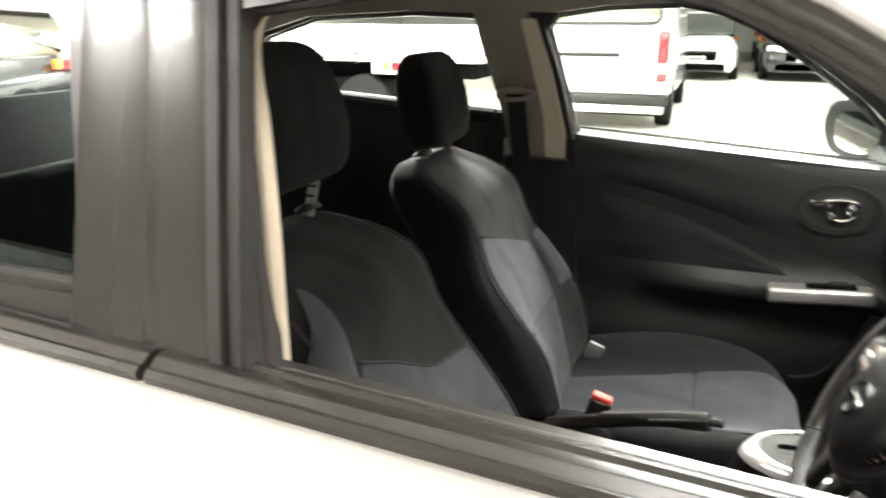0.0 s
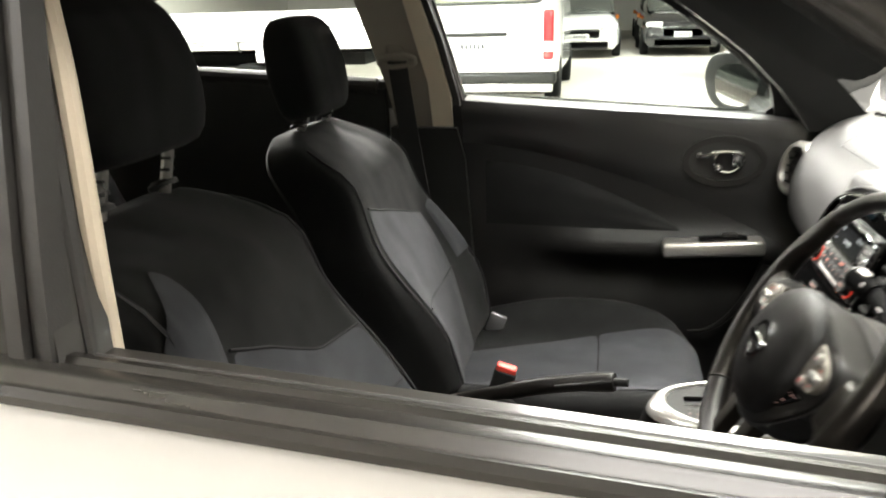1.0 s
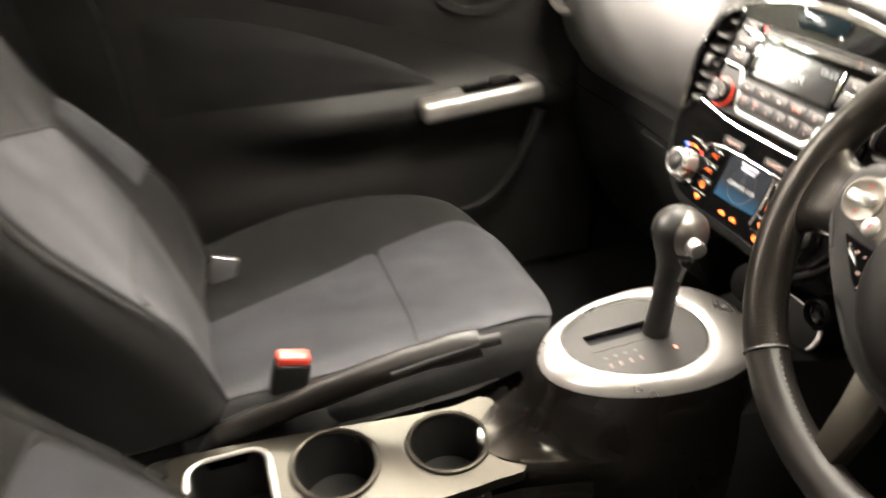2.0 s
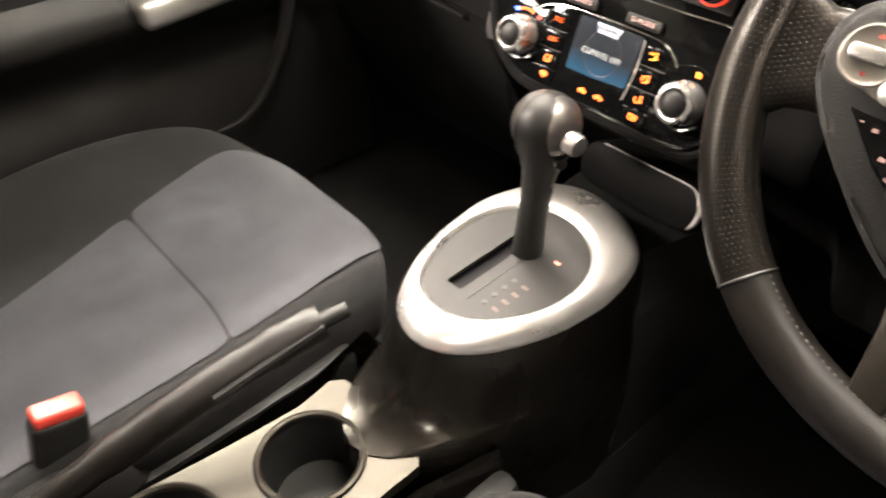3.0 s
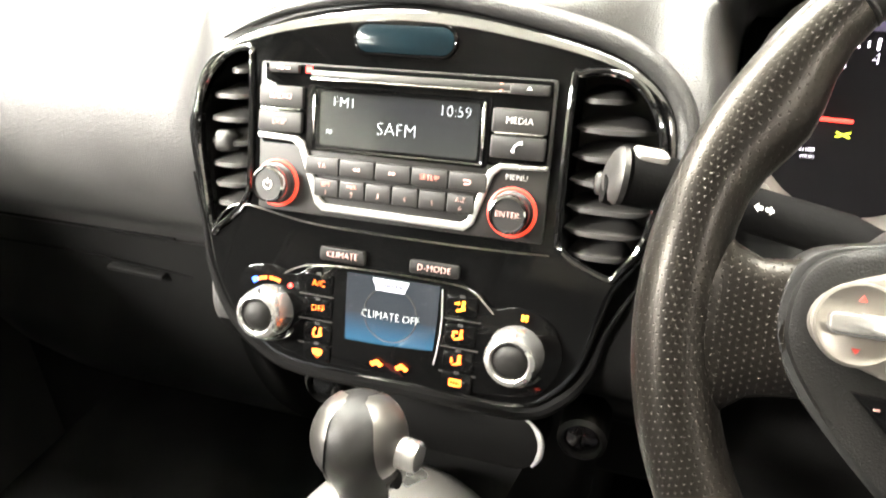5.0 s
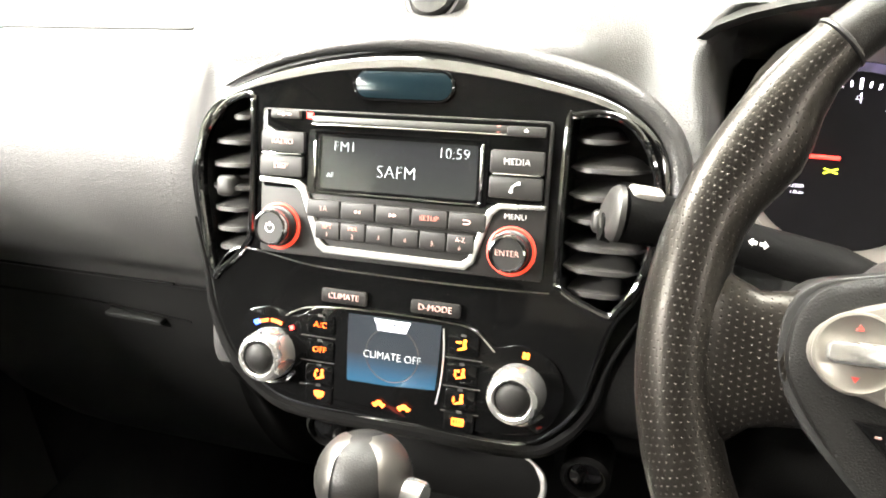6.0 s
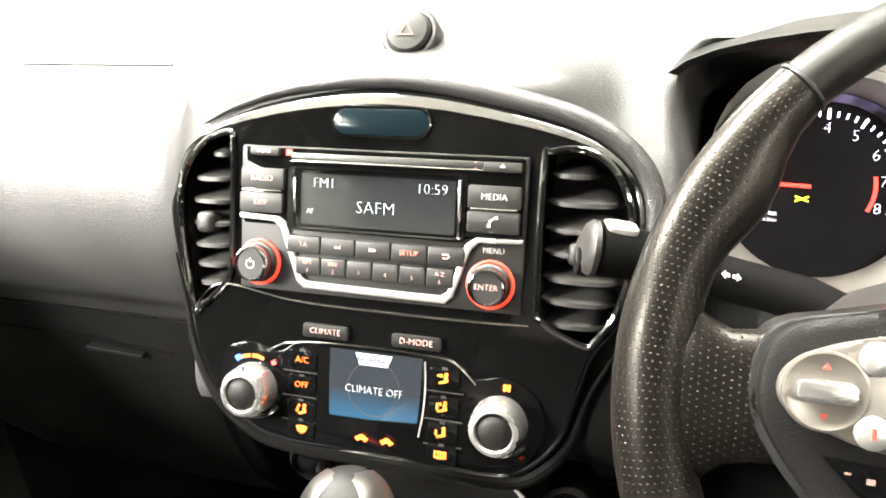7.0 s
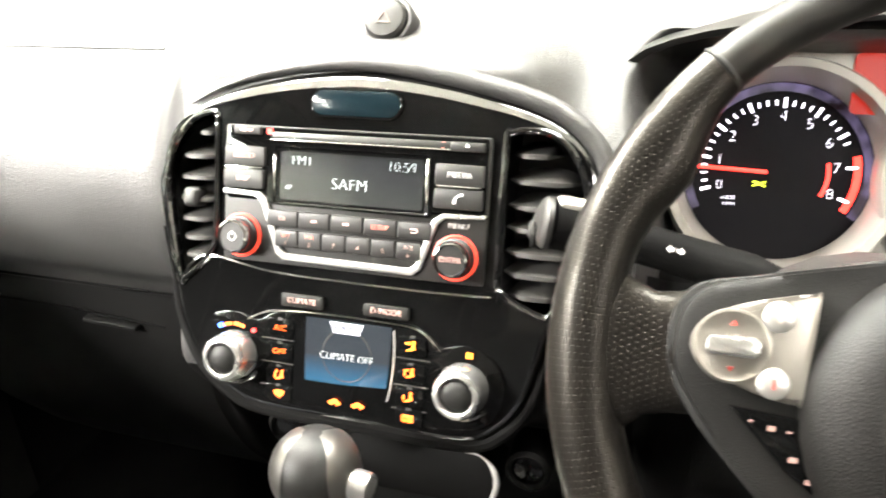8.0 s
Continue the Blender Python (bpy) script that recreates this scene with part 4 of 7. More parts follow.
line = smooth_line([(0.768, -0.622, 1.394), (0.8, -0.617, 1.408), (0.9, -0.612, 1.418), (1.05, -0.61, 1.422), (1.14, -0.612, 1.408)], 5)
part("door_opening_trim", tube(line, 0.0095, 8), "beige", car, "grey-beige door opening seal")
# Pale inner lip of the driver's door top
rings = [[(x, -y, belt(x) + dz) for y, dz in ((0.731, -0.03), (0.731, -0.006), (0.727, -0.002), (0.718, -0.002), (0.713, -0.008), (0.713, -0.03))] for x in np.linspace(0.84, 1.56, 9)]
part("door_top_lip", loft(rings), "headliner", car, "beige lip of the driver's door top")

# Passenger's outside mirror
mirror = thing("door_mirror", (1.5, 0.85, 1.0), "door mirror with a dark housing outside the passenger window", "mirror")
mm = basis((1.485, 0.87, 1.112), (0.8, -0.6, 0.0), (0.05, -0.05, 1))
shape = curve2([(-0.085, 0.0), (-0.078, 0.06), (-0.03, 0.078), (0.05, 0.07), (0.088, 0.03), (0.08, -0.05), (0.03, -0.075), (-0.05, -0.06)], 4)
part("housing", slab(shape, -0.09, 0.0, mm, bevel=0.012), "dark_plastic", mirror)
part("mirror_glass", slab([(u * 0.66 + 0.008, v * 0.68 - 0.004) for u, v in shape], 0.0, 0.004, mm), "mirror", mirror, "mirror glass")
part("foot", tube([(1.56, 0.72, 1.05), (1.55, 0.8, 1.055), (1.54, 0.86, 1.07)], 0.025, 10), "dark_plastic", mirror)
rings = [[(x, y, belt(x) + dz) for y, dz in ((0.664, -0.03), (0.662, -0.002), (0.668, 0.009), (0.684, 0.0145), (0.712, 0.016), (0.738, 0.014), (0.742, -0.01), (0.742, -0.03))] for x in np.linspace(0.83, 1.62, 12)]
part("sill_cap", loft(rings), "dash", car, "satin sill cap of the passenger door")
part("sail", side_plate([(1.56, belt(1.56)), (1.55, 1.09), (1.53, 1.15), (1.58, 1.13), (1.66, belt(1.66))], 1, -0.06, -0.02), "dark_plastic", mirror)


# ---------------------------------------------------------------- seats and belts
def make_seat(x, y, inner, label, lift, long=0.56, group="front seats"):
    """A front bucket seat whose cushion's rear edge lies at x. inner: +1 when the gear lever lies towards +y, else -1."""
    seat = thing("front_seat", (x + 0.2, y, 0.33), label, "car seat", group)
    lean = math.tan(radians(30.5))

    def spine(h):
        """Middle of the backrest's front at a share h of its height."""
        z = 0.57 + 0.53 * h
        return x - 0.53 * h * lean + 0.035 * math.sin(math.pi * h), z

    def half(h):
        return 0.215 + 0.03 * math.sin(math.pi * min(h * 1.1, 1)) - 0.022 * math.exp(-(((h - 0.7) / 0.12) ** 2)) - 0.03 * (max(h - 0.6, 0) / 0.4) ** 2 - 0.075 * (max(h - 0.84, 0) / 0.16) ** 2.6

    def front(h, l, lift=0.0):
        """Point of the backrest's face; l from -1 to 1 across."""
        sx, z = spine(h)
        rise = min(max((0.62 - h) / 0.45, 0.0), 1.0)
        bol = (0.008 + 0.036 * rise * rise * (3 - 2 * rise)) * (0.25 + 0.75 * min(1, 3 * h + 0.3))
        a = abs(l)
        f = bol * (max(a - 0.42, 0) / 0.4) ** 1.5 if a < 0.82 else bol * (1.0 - ((a - 0.82) / 0.18) ** 2 * 1.1)
        f += -0.03 * max(h - 0.8, 0) / 0.2 + 0.012 * (1 - a**2) + 0.032 * math.exp(-(((h - 0.8) / 0.125) ** 2))
        d = f + lift
        return Vector((sx + d * math.cos(radians(30)), y + half(h) * l, z + d * 0.5))

    def back(h, l):
        sx, z = spine(h)
        thick = 0.16 * (1 - 0.35 * h) * (1 - 0.35 * (max(h - 0.85, 0) / 0.15) ** 2)
        return Vector((sx - thick, y + half(h) * 0.96 * l, z - 0.02))

    hs = [0.0, 0.06, 0.12, 0.18, 0.24, 0.3, 0.36, 0.42, 0.48, 0.54, 0.6, 0.66, 0.71, 0.76, 0.82, 0.88, 0.92, 0.95, 0.975, 0.992, 1.0]
    ls = [-1, -0.96, -0.9, -0.82, -0.75, -0.68, -0.6, -0.52, -0.42, -0.3, -0.15, 0, 0.15, 0.3, 0.42, 0.52, 0.6, 0.68, 0.75, 0.82, 0.9, 0.96, 1]
    rings = [[front(h, l) for l in ls] + [back(h, l) for l in (1, 0.7, 0.25, -0.25, -0.7, -1)] for h in hs]
    body = soften(part("backrest", loft(rings), "cloth", seat, "black knit backrest with raised bolsters", angle=80))

    outer = -inner

    def patch(lo, hi, base, crest, lift=0.006, n=12):
        """A cloth panel on the face between two lines of l, from a height up to the line crest(l)."""
        rows = []
        for i in range(n + 1):
            row = []
            for j in range(n + 1):
                q = i / n
                rough = base + (0.6 - base) * q
                l = lo(rough) + (hi(rough) - lo(rough)) * j / n
                h = base + (crest(l) - base) * q
                edge = min(1.0, 0.35 + 4 * min(i, n - i, j, n - j) / n)
                row.append(front(h, l, lift * edge))
            rows.append(row)
        return loft(rows, False, False)

    if outer > 0:
        lo, hi = (lambda h: -0.8), (lambda h: float(np.interp(h, (0.03, 0.2, 0.32, 0.5), (0.05, 0.25, 0.4, 0.45))))
        crest = lambda l: float(np.interp(l, (-0.8, -0.2, 0.45), (0.695, 0.64, 0.56)))
        face_lo, face_hi, face_base, face_top = (lambda h: 0.6), (lambda h: 0.93), 0.33, (lambda l: 0.58 - 0.1 * abs(l - 0.76))
    else:
        lo, hi = (lambda h: -0.48), (lambda h: 0.8)
        crest = lambda l: float(np.interp(l, (-0.48, -0.1, 0.3, 0.8), (0.68, 0.625, 0.54, 0.51)))
        face_lo, face_hi, face_base, face_top = (lambda h: -0.97), (lambda h: -0.53), 0.25, (lambda l: 0.88 - 0.35 * abs(l + 0.6))
    soften(part("back_insert", patch(lo, hi, 0.03, crest), "cloth_grey", seat, "grey cloth backrest insert", angle=80))
    soften(part("bolster_facing", patch(face_lo, face_hi, face_base, face_top), "cloth_grey", seat, "grey cloth facing on the outer bolster", angle=80))
    part("yoke_seam", tube([front(crest(l) + 0.004, l, 0.002) for l in np.linspace(lo(0.6), hi(0.6), 15)], 0.002, 6), "seam", body)
    for s in (-1, 1):
        line = [front(h, s * (0.84 + 0.06 * h), 0.001) for h in np.linspace(0.04, 0.93, 18)]
        part("seam", tube(line, 0.0022, 6), "seam", body)
    part("cross_seam", tube([front(0.33, l, 0.0055) for l in np.linspace(lo(0.33) + 0.03, hi(0.33) - 0.03, 11)], 0.002, 6), "seam", body)

    knob = front(0.93, -0.86 * inner, 0.004)
    if inner > 0:
        part("shoulder_button", lathe([(0.009, -0.006), (0.009, 0.003), (0.006, 0.006), (0.002, 0.0065)], basis(knob, (0, -1, 0), (0.5, 0, 0.86)), 16), "silver", seat, "small bright shoulder button")

    # headrest on two notched steel posts
    sx, z = spine(1.0)
    hm = pose(sx - 0.02, y, z + 0.105 + lift, 0, -12, 0)
    rings = []
    wide = 1.14 if inner > 0 else 1.0
    for zz, w, f, b in ((-0.105, 0.08, 0.03, -0.045), (-0.092, 0.104, 0.045, -0.055), (-0.03, 0.117, 0.056, -0.058), (0.035, 0.112, 0.052, -0.054), (0.072, 0.1, 0.043, -0.047), (0.092, 0.084, 0.03, -0.037), (0.101, 0.06, 0.012, -0.022)):
        ring = []
        for a in range(20):
            t = 2 * math.pi * a / 20
            c, s_ = math.cos(t), math.sin(t)
            c, s_ = math.copysign(abs(c) ** 0.45, c), math.copysign(abs(s_) ** 0.45, s_)
            ring.append(hm @ Vector(((f + b) / 2 + (f - b) / 2 * wide * c, w * wide * s_, zz)))
        rings.append(ring)
    head = soften(part("headrest", loft(rings), "cloth", seat, "black cloth headrest", angle=80))
    for s in (-1, 1):
        base = Vector((sx - 0.018, y + s * 0.07, z - 0.012))
        up = hm @ Vector((0.0, s * 0.07, -0.092))
        post = part("headrest_post", tube([base, base.lerp(up, 0.5), up], 0.008, 10), "bright_ring", seat, "bright notched headrest post")
        for k in range(3):
            p = base.lerp(up, 0.25 + 0.22 * k)
            part("notch", box((0.014, 0.016, 0.004), Matrix.Translation(p)), "rubber", post)
        part("post_guide", lathe([(0.021, 0), (0.021, 0.006), (0.013, 0.011), (0.009, 0.011)], pose(base.x, base.y, base.z + 0.008, 0, -20, 0), 20), "dark_plastic", seat)

    # cushion
    def cush(s, l, lift=0.0):
        """s from 0 (rear) to 1 (front edge)."""
        hw = (0.208 + 0.018 * math.sin(math.pi * s)) * (1.1 if l * outer > 0 else 1.0)
        a = abs(l)
        swell = min(max((l * outer - 0.35) / 0.4, 0.0), 1.0)
        z = 0.552 + 0.05 * s ** 0.8 - 0.012 * max(s - 0.85, 0) / 0.15
        z += 0.042 * (1 - 0.55 * s) * (max(a - 0.5, 0) / 0.32) ** 1.5 if a < 0.82 else 0.042 * (1 - 0.55 * s) * (1 - ((a - 0.82) / 0.18) ** 2 * 1.2)
        z += 0.036 * swell * swell * (3 - 2 * swell) * math.sin(math.pi * min(s, 1.0) ** 1.15)
        xx = x - 0.06 + long * s - 0.13 * max(0.0, a - 0.3) ** 2 * s
        return Vector((xx, y + hw * l, z + lift))

    rings = []
    for s in (0.0, 0.1, 0.25, 0.4, 0.55, 0.7, 0.83, 0.92, 0.97, 1.0):
        drop = max(s - 0.9, 0) / 0.1
        low = 0.13 - 0.06 * drop
        top = [cush(s, l, -0.025 * drop**2) for l in ls]
        under = [Vector((top[0].x - 0.02 * drop, y + 0.205 * l, top[len(ls) // 2].z - low)) for l in (1, 0.5, 0, -0.5, -1)]
        rings.append(top + under)
    soften(part("cushion", loft(rings), "cloth", seat, "black seat cushion with side bolsters", angle=80))

    def cpatch(s0, s1, n=12):
        rows = []
        for i in range(n + 1):
            q = s0 + (s1 - s0) * i / n
            near, far = 0.78 - 0.12 * (max(q - 0.85, 0) / 0.15) ** 2, float(np.interp(q, (0.06, 0.62, 0.9, 1.0), (0.18, 0.46, 0.58, 0.5)))
            rows.append([cush(q, outer * (-near + (near + far) * j / n), 0.0055 * min(1.0, 0.35 + 5 * min(i, n - i, j, n - j) / n) - 0.025 * (max(q - 0.9, 0) / 0.1) ** 2) for j in range(n + 1)])
        return loft(rows, False, False)

    soften(part("cushion_insert", cpatch(0.06, 0.601), "cloth_grey", seat, "grey cloth cushion insert", angle=80))
    soften(part("cushion_front_insert", cpatch(0.606, 0.985), "cloth_grey", seat, "plain grey cloth front of the cushion", angle=80))
    part("side_cover", box((0.46, 0.03, 0.14), pose(x + 0.14, y + inner * 0.215, 0.49), 0.012), "dark_plastic", seat)
    for s in (-1, 1):
        part("seat_rail", box((0.5, 0.04, 0.1), pose(x + 0.16, y + s * 0.17, 0.38), 0.005), "dark_plastic", seat)
    return seat


make_seat(0.898, 0.325, -1, "passenger seat in black knit cloth with grey inserts", 0.007)
make_seat(0.912, -0.33, 1, "driver's seat in black knit cloth with grey inserts", 0.045, 0.46)


def buckle(x, y, z, tilt):
    own = thing("seat_belt_buckle", (x, y, z - 0.1), "black seat belt buckle with a red release", "buckle", "belt buckles")
    m = pose(x, y, z, 0, tilt, 0)
    part("body", box((0.045, 0.026, 0.085), m @ Matrix.Translation((0, 0, -0.045)), 0.006, 3), "dark_plastic", own)
    part("release", box((0.04, 0.022, 0.014), m @ Matrix.Translation((0, 0, 0.001)), 0.004, 3), "red", own, "red release button")
    part("stalk", box((0.03, 0.01, 0.1), m @ Matrix.Translation((-0.005, 0, -0.12)), 0.003), "webbing", own)


buckle(1.0, 0.15, 0.64, 15)
buckle(1.011, -0.138, 0.662, 15)

# Passenger's belt: slider on the pillar, webbing down to the sill
belt_set = thing("seat_belt", (0.7, 0.66, 0.45), "black passenger seat belt hanging from its pillar loop", "seat belt")
part("slider_cover", box((0.05, 0.018, 0.14), pose(0.655, 0.652, 1.25, 0, -14, 0), 0.012, 3), "headliner", belt_set, "grey-beige belt height slider")
part("loop", tube(smooth_line([(0.63, 0.628, 1.2), (0.66, 0.628, 1.207), (0.705, 0.63, 1.205), (0.715, 0.632, 1.19), (0.66, 0.63, 1.182), (0.63, 0.63, 1.188)], 4, True), 0.007, 8, True), "headliner", belt_set)
rings = [[(xc - w, yy, z), (xc + w, yy, z), (xc + w, yy + 0.003, z), (xc - w, yy + 0.003, z)] for xc, yy, z, w in ((0.672, 0.628, 1.195, 0.024), (0.69, 0.63, 1.05, 0.024), (0.72, 0.628, 0.85, 0.024), (0.79, 0.62, 0.55, 0.024), (0.8, 0.62, 0.45, 0.024))]
part("webbing", loft(rings), "webbing", belt_set)
part("tongue", box((0.04, 0.012, 0.05), pose(0.934, 0.468, 0.592, 0, 20, 0), 0.004), "alloy", belt_set, "bright belt tongue")

# Rear bench
bench = thing("bench_seat", (0.05, 0, 0.33), "black cloth rear bench seat", "car seat")
rings = []
for h in (0.0, 0.15, 0.4, 0.7, 0.9, 1.0):
    z, xx = 0.58 + 0.5 * h, 0.0 - 0.2 * h
    rings.append([(xx + 0.03 * math.cos(k * 1.1) * (1 - h * 0.4), -0.62 + 1.24 * k / 12, z - 0.04 * (abs(k - 6) / 6) ** 3 * h) for k in range(13)] + [(xx - 0.14, 0.62 - 1.24 * k / 4, z - 0.02) for k in range(5)])
soften(part("backrest", loft(rings), "cloth", bench, angle=80))
soften(part("cushion", box((0.5, 1.24, 0.16), pose(0.22, 0, 0.52, 0, -6, 0), 0.05, 3), "cloth", bench, angle=80))
for yy in (-0.36, 0.36):
    soften(part("headrest", box((0.1, 0.26, 0.14), pose(-0.25, yy, 1.13, 0, -12, 0), 0.045, 3), "cloth", bench, angle=80))


# ---------------------------------------------------------------- passenger door lining
def door_face(x, z):
    """Half width of the door lining at a place."""
    y = 0.672 + 0.02 * max(0.0, (1.04 - z)) - 0.0
    arm = math.exp(-(((z - 0.735) / 0.045) ** 2)) * min(1.0, max(0.0, (x - 0.95) / 0.2))
    low = 0.03 * (1 / (1 + math.exp((z - 0.62) / 0.02)))
    return y - 0.045 * arm - low - 0.012 * math.exp(-(((z - 1.08) / 0.03) ** 2))


def door_patch(edge_lo, edge_hi, x0, x1, lift, side=1, nx=24, nz=16, material="door_plastic", name="panel", parent=None, label=""):
    """A patch of the lining between two lines z(x)."""
    rows = []
    for i in range(nx + 1):
        x = x0 + (x1 - x0) * i / nx
        a, b = edge_lo(x), edge_hi(x)
        row = []
        for j in range(nz + 1):
            z = a + (b - a) * j / nz
            e = min(1.0, 4.0 * min(j, nz - j) / nz) * min(1.0, 6.0 * min(i, nx - i) / nx)
            row.append((x, side * (door_face(x, z) - lift * e), z))
        rows.append(row)
    return part(name, loft(rows, False, False), material, parent, label, angle=60)


def lining(side, label):
    door = thing("door_lining", (1.2, side * 0.68, 0.35), label, "car door", "front doors")
    part("door_shell", box((0.97, 0.03, 0.72), pose(1.2, side * 0.735, 0.7), 0.005), "dark_plastic", door)
    door_patch(lambda x: 0.36, lambda x: belt(x) - (0.004 if side > 0 else 0.03), 0.8, 1.7, 0.0, side, 40, 44, "door_plastic", "panel", door, "dark grey moulded door panel")
    sweep = lambda x: 0.99 - 0.215 * max((x - 0.84) / 0.72, 0) ** 1.55
    door_patch(lambda x: sweep(x), lambda x: belt(x) + (0.01 if side > 0 else -0.028), 0.822, 1.66, 0.014, side, 30, 10, "door_upper", "upper_panel", door, "satin dark grey upper door panel")
    cloth_top = lambda x: 0.945 - 0.17 * max((x - 0.88) / 0.5, 0) ** 1.7
    door_patch(lambda x: 0.78, lambda x: max(cloth_top(x), 0.784), 0.88, 1.36, 0.01, side, 24, 10, "door_cloth", "cloth_panel", door, "black cloth door insert")
    # pull handle on the armrest
    arm = part("armrest_cap", box((0.235, 0.06, 0.04), pose(1.433, side * 0.63, 0.752, 0, -4, 0), 0.012, 3), "silver", door, "satin silver pull handle on the armrest")
    part("switch_pad", box((0.11, 0.03, 0.01), pose(1.455, side * 0.628, 0.776, 0, -4, 0), 0.004), "gloss", arm)
    part("window_switch", box((0.035, 0.016, 0.012), pose(1.47, side * 0.628, 0.783, 0, -4, 0), 0.004), "button", arm)
    # door handle in its oval dish
    hm = basis((1.447, side * 0.662, 0.955), (side, 0, 0), (0, 0, 1))
    dish = part("handle_dish", ring_slab(ellipse(0.094, 0.06, 40), ellipse(0.08, 0.046, 40), -0.004, 0.006, hm), "shroud", door, "satin oval ring")
    # A flat plate, coloured black for the darkness of a hollow.
    part("dish_back", slab(ellipse(0.081, 0.047, 40), -0.02, -0.002, hm), "dial", dish, "shallow plate behind the pull, black to read as a hollow")
    f = side
    loop = smooth_line([hm @ Vector((f * u, v, w)) for u, v, w in ((-0.058, 0.014, 0.004), (-0.045, 0.013, 0.012), (-0.028, 0.02, 0.017), (-0.004, 0.026, 0.019), (0.02, 0.025, 0.018), (0.036, 0.018, 0.014), (0.04, 0.0, 0.01), (0.034, -0.018, 0.004))], 4)
    pull = part("pull", tube(loop, 0.0055, 10), "chrome", dish, "chrome loop of the door pull")
    part("pull_blade", box((0.024, 0.036, 0.006), at(hm, f * 0.028, 0.008, 0.014), 0.003, 3), "chrome", pull)
    part("pull_nub", box((0.01, 0.012, 0.012), at(hm, f * -0.056, 0.014, 0.004), 0.003), "silver", pull)
    part("pull_ring", tube([hm @ Vector((f * 0.008 + 0.03 * math.cos(a), 0.026 * math.sin(a), 0.006)) for a in (2 * math.pi * k / 28 for k in range(28))], 0.0042, 8, True), "chrome", pull, "chrome ring behind the pull")
    part("lock_knob", lathe([(0.011, 0), (0.011, 0.008), (0.008, 0.012), (0.003, 0.013)], at(hm, f * -0.012, -0.016, 0), 20), "chrome", dish)
    # map pocket
    edge = smooth_line([(1.556, side * 0.632, 0.715), (1.545, side * 0.63, 0.685), (1.522, side * 0.628, 0.632), (1.48, side * 0.627, 0.57), (1.436, side * 0.63, 0.536), (1.395, side * 0.64, 0.525)], 5)
    part("pocket_edge", tube(edge, [0.013 - 0.0095 * k / (len(edge) - 1) for k in range(len(edge))], 10), "door_plastic", door, "curved front edge of the door pocket")
    return door


lining(1, "closed passenger door lining in dark plastic and black cloth")
lining(-1, "closed driver's door lining in dark plastic")
for side in (1, -1):
    rear = thing("rear_door_lining", (0.2, side * 0.7, 0.35), "dark plastic rear door lining", "car door", "rear doors")
    part("panel", loft([[(x, side * (0.69 + 0.0), z) for z in np.linspace(0.36, belt(x) + 0.02, 8)] + [(x, side * 0.75, z) for z in np.linspace(belt(x) + 0.02, 0.36, 4)] for x in np.linspace(-0.3, 0.62, 8)]), "door_plastic", rear)
    part("sill_cap", tube([(x, side * 0.695, belt(x) + 0.028) for x in np.linspace(-0.25, 0.6, 8)], 0.02, 10), "door_plastic", rear, "satin dark sill")


# ---------------------------------------------------------------- dashboard
PANEL = basis((1.512, 0, 0.91), (0, -1, 0), (0.342, 0, 0.940))     # centre stack: x to the driver's side, y up, z out
WHEEL = basis((1.388, -0.353, 0.962), (0, -1, 0), (0.470, 0, 0.8827))

SIDE_CUT = [(2.1, 1.02), (1.95, 1.06), (1.8, 1.075), (1.7, 1.068), (1.635, 1.045), (1.595, 1.005), (1.573, 0.95), (1.566, 0.89), (1.58, 0.847), (1.598, 0.824), (1.607, 0.807), (1.6095, 0.796), (1.6065, 0.742), (1.615, 0.66), (1.66, 0.56), (1.75, 0.47), (1.95, 0.42)]
MID_CUT = [(2.1, 1.04), (1.95, 1.08), (1.8, 1.088), (1.7, 1.073), (1.64, 1.058), (1.6, 1.05), (1.572, 1.044), (1.562, 1.02), (1.548, 0.985), (1.533, 0.945), (1.52, 0.91), (1.508, 0.87), (1.494, 0.825), (1.52, 0.79), (1.6, 0.74), (1.68, 0.62), (1.95, 0.42)]
DRIVE_CUT = [(2.1, 1.03), (1.95, 1.07), (1.8, 1.085), (1.7, 1.08), (1.66, 1.066), (1.64, 1.054), (1.7, 1.02), (1.74, 0.96), (1.72, 0.9), (1.64, 0.885), (1.59, 0.87), (1.575, 0.83), (1.58, 0.79), (1.59, 0.74), (1.61, 0.66), (1.68, 0.56), (1.95, 0.42)]
SLOPE_CUT = [(2.1, 1.04), (1.95, 1.08), (1.8, 1.088), (1.72, 1.078), (1.668, 1.064), (1.63, 1.045), (1.598, 1.022), (1.57, 0.997), (1.552, 0.972), (1.537, 0.942), (1.523, 0.91), (1.509, 0.87), (1.494, 0.825), (1.52, 0.79), (1.6, 0.74), (1.68, 0.62), (1.95, 0.42)]


def dash_ring(y):
    def blend(a, b, k):
        k = min(max(k, 0.0), 1.0)
        k = k * k * (3 - 2 * k)
        return [(p[0] + (q[0] - p[0]) * k, p[1] + (q[1] - p[1]) * k) for p, q in zip(a, b)]

    if y >= 0:
        cut = blend(MID_CUT, SIDE_CUT, (y - 0.14) / 0.07)
        cut = [(x + 0.06 * max(0.0, (y - 0.5) / 0.2) ** 2, z) for x, z in cut]
    else:
        cut = blend(MID_CUT, SLOPE_CUT, (-y - 0.1) / 0.06)
        late = [0.018 * min(max((1.03 - z) / 0.06, 0.0), 1.0) for x, z in cut]
        cut = [blend([a], [b], (-y - 0.176 - d) / 0.028)[0] for a, b, d in zip(cut, DRIVE_CUT, late)]
        cut = blend(cut, SIDE_CUT, (-y - 0.54) / 0.05)
    line = smooth_line([(x, y, z) for x, z in cut], 5)
    return line


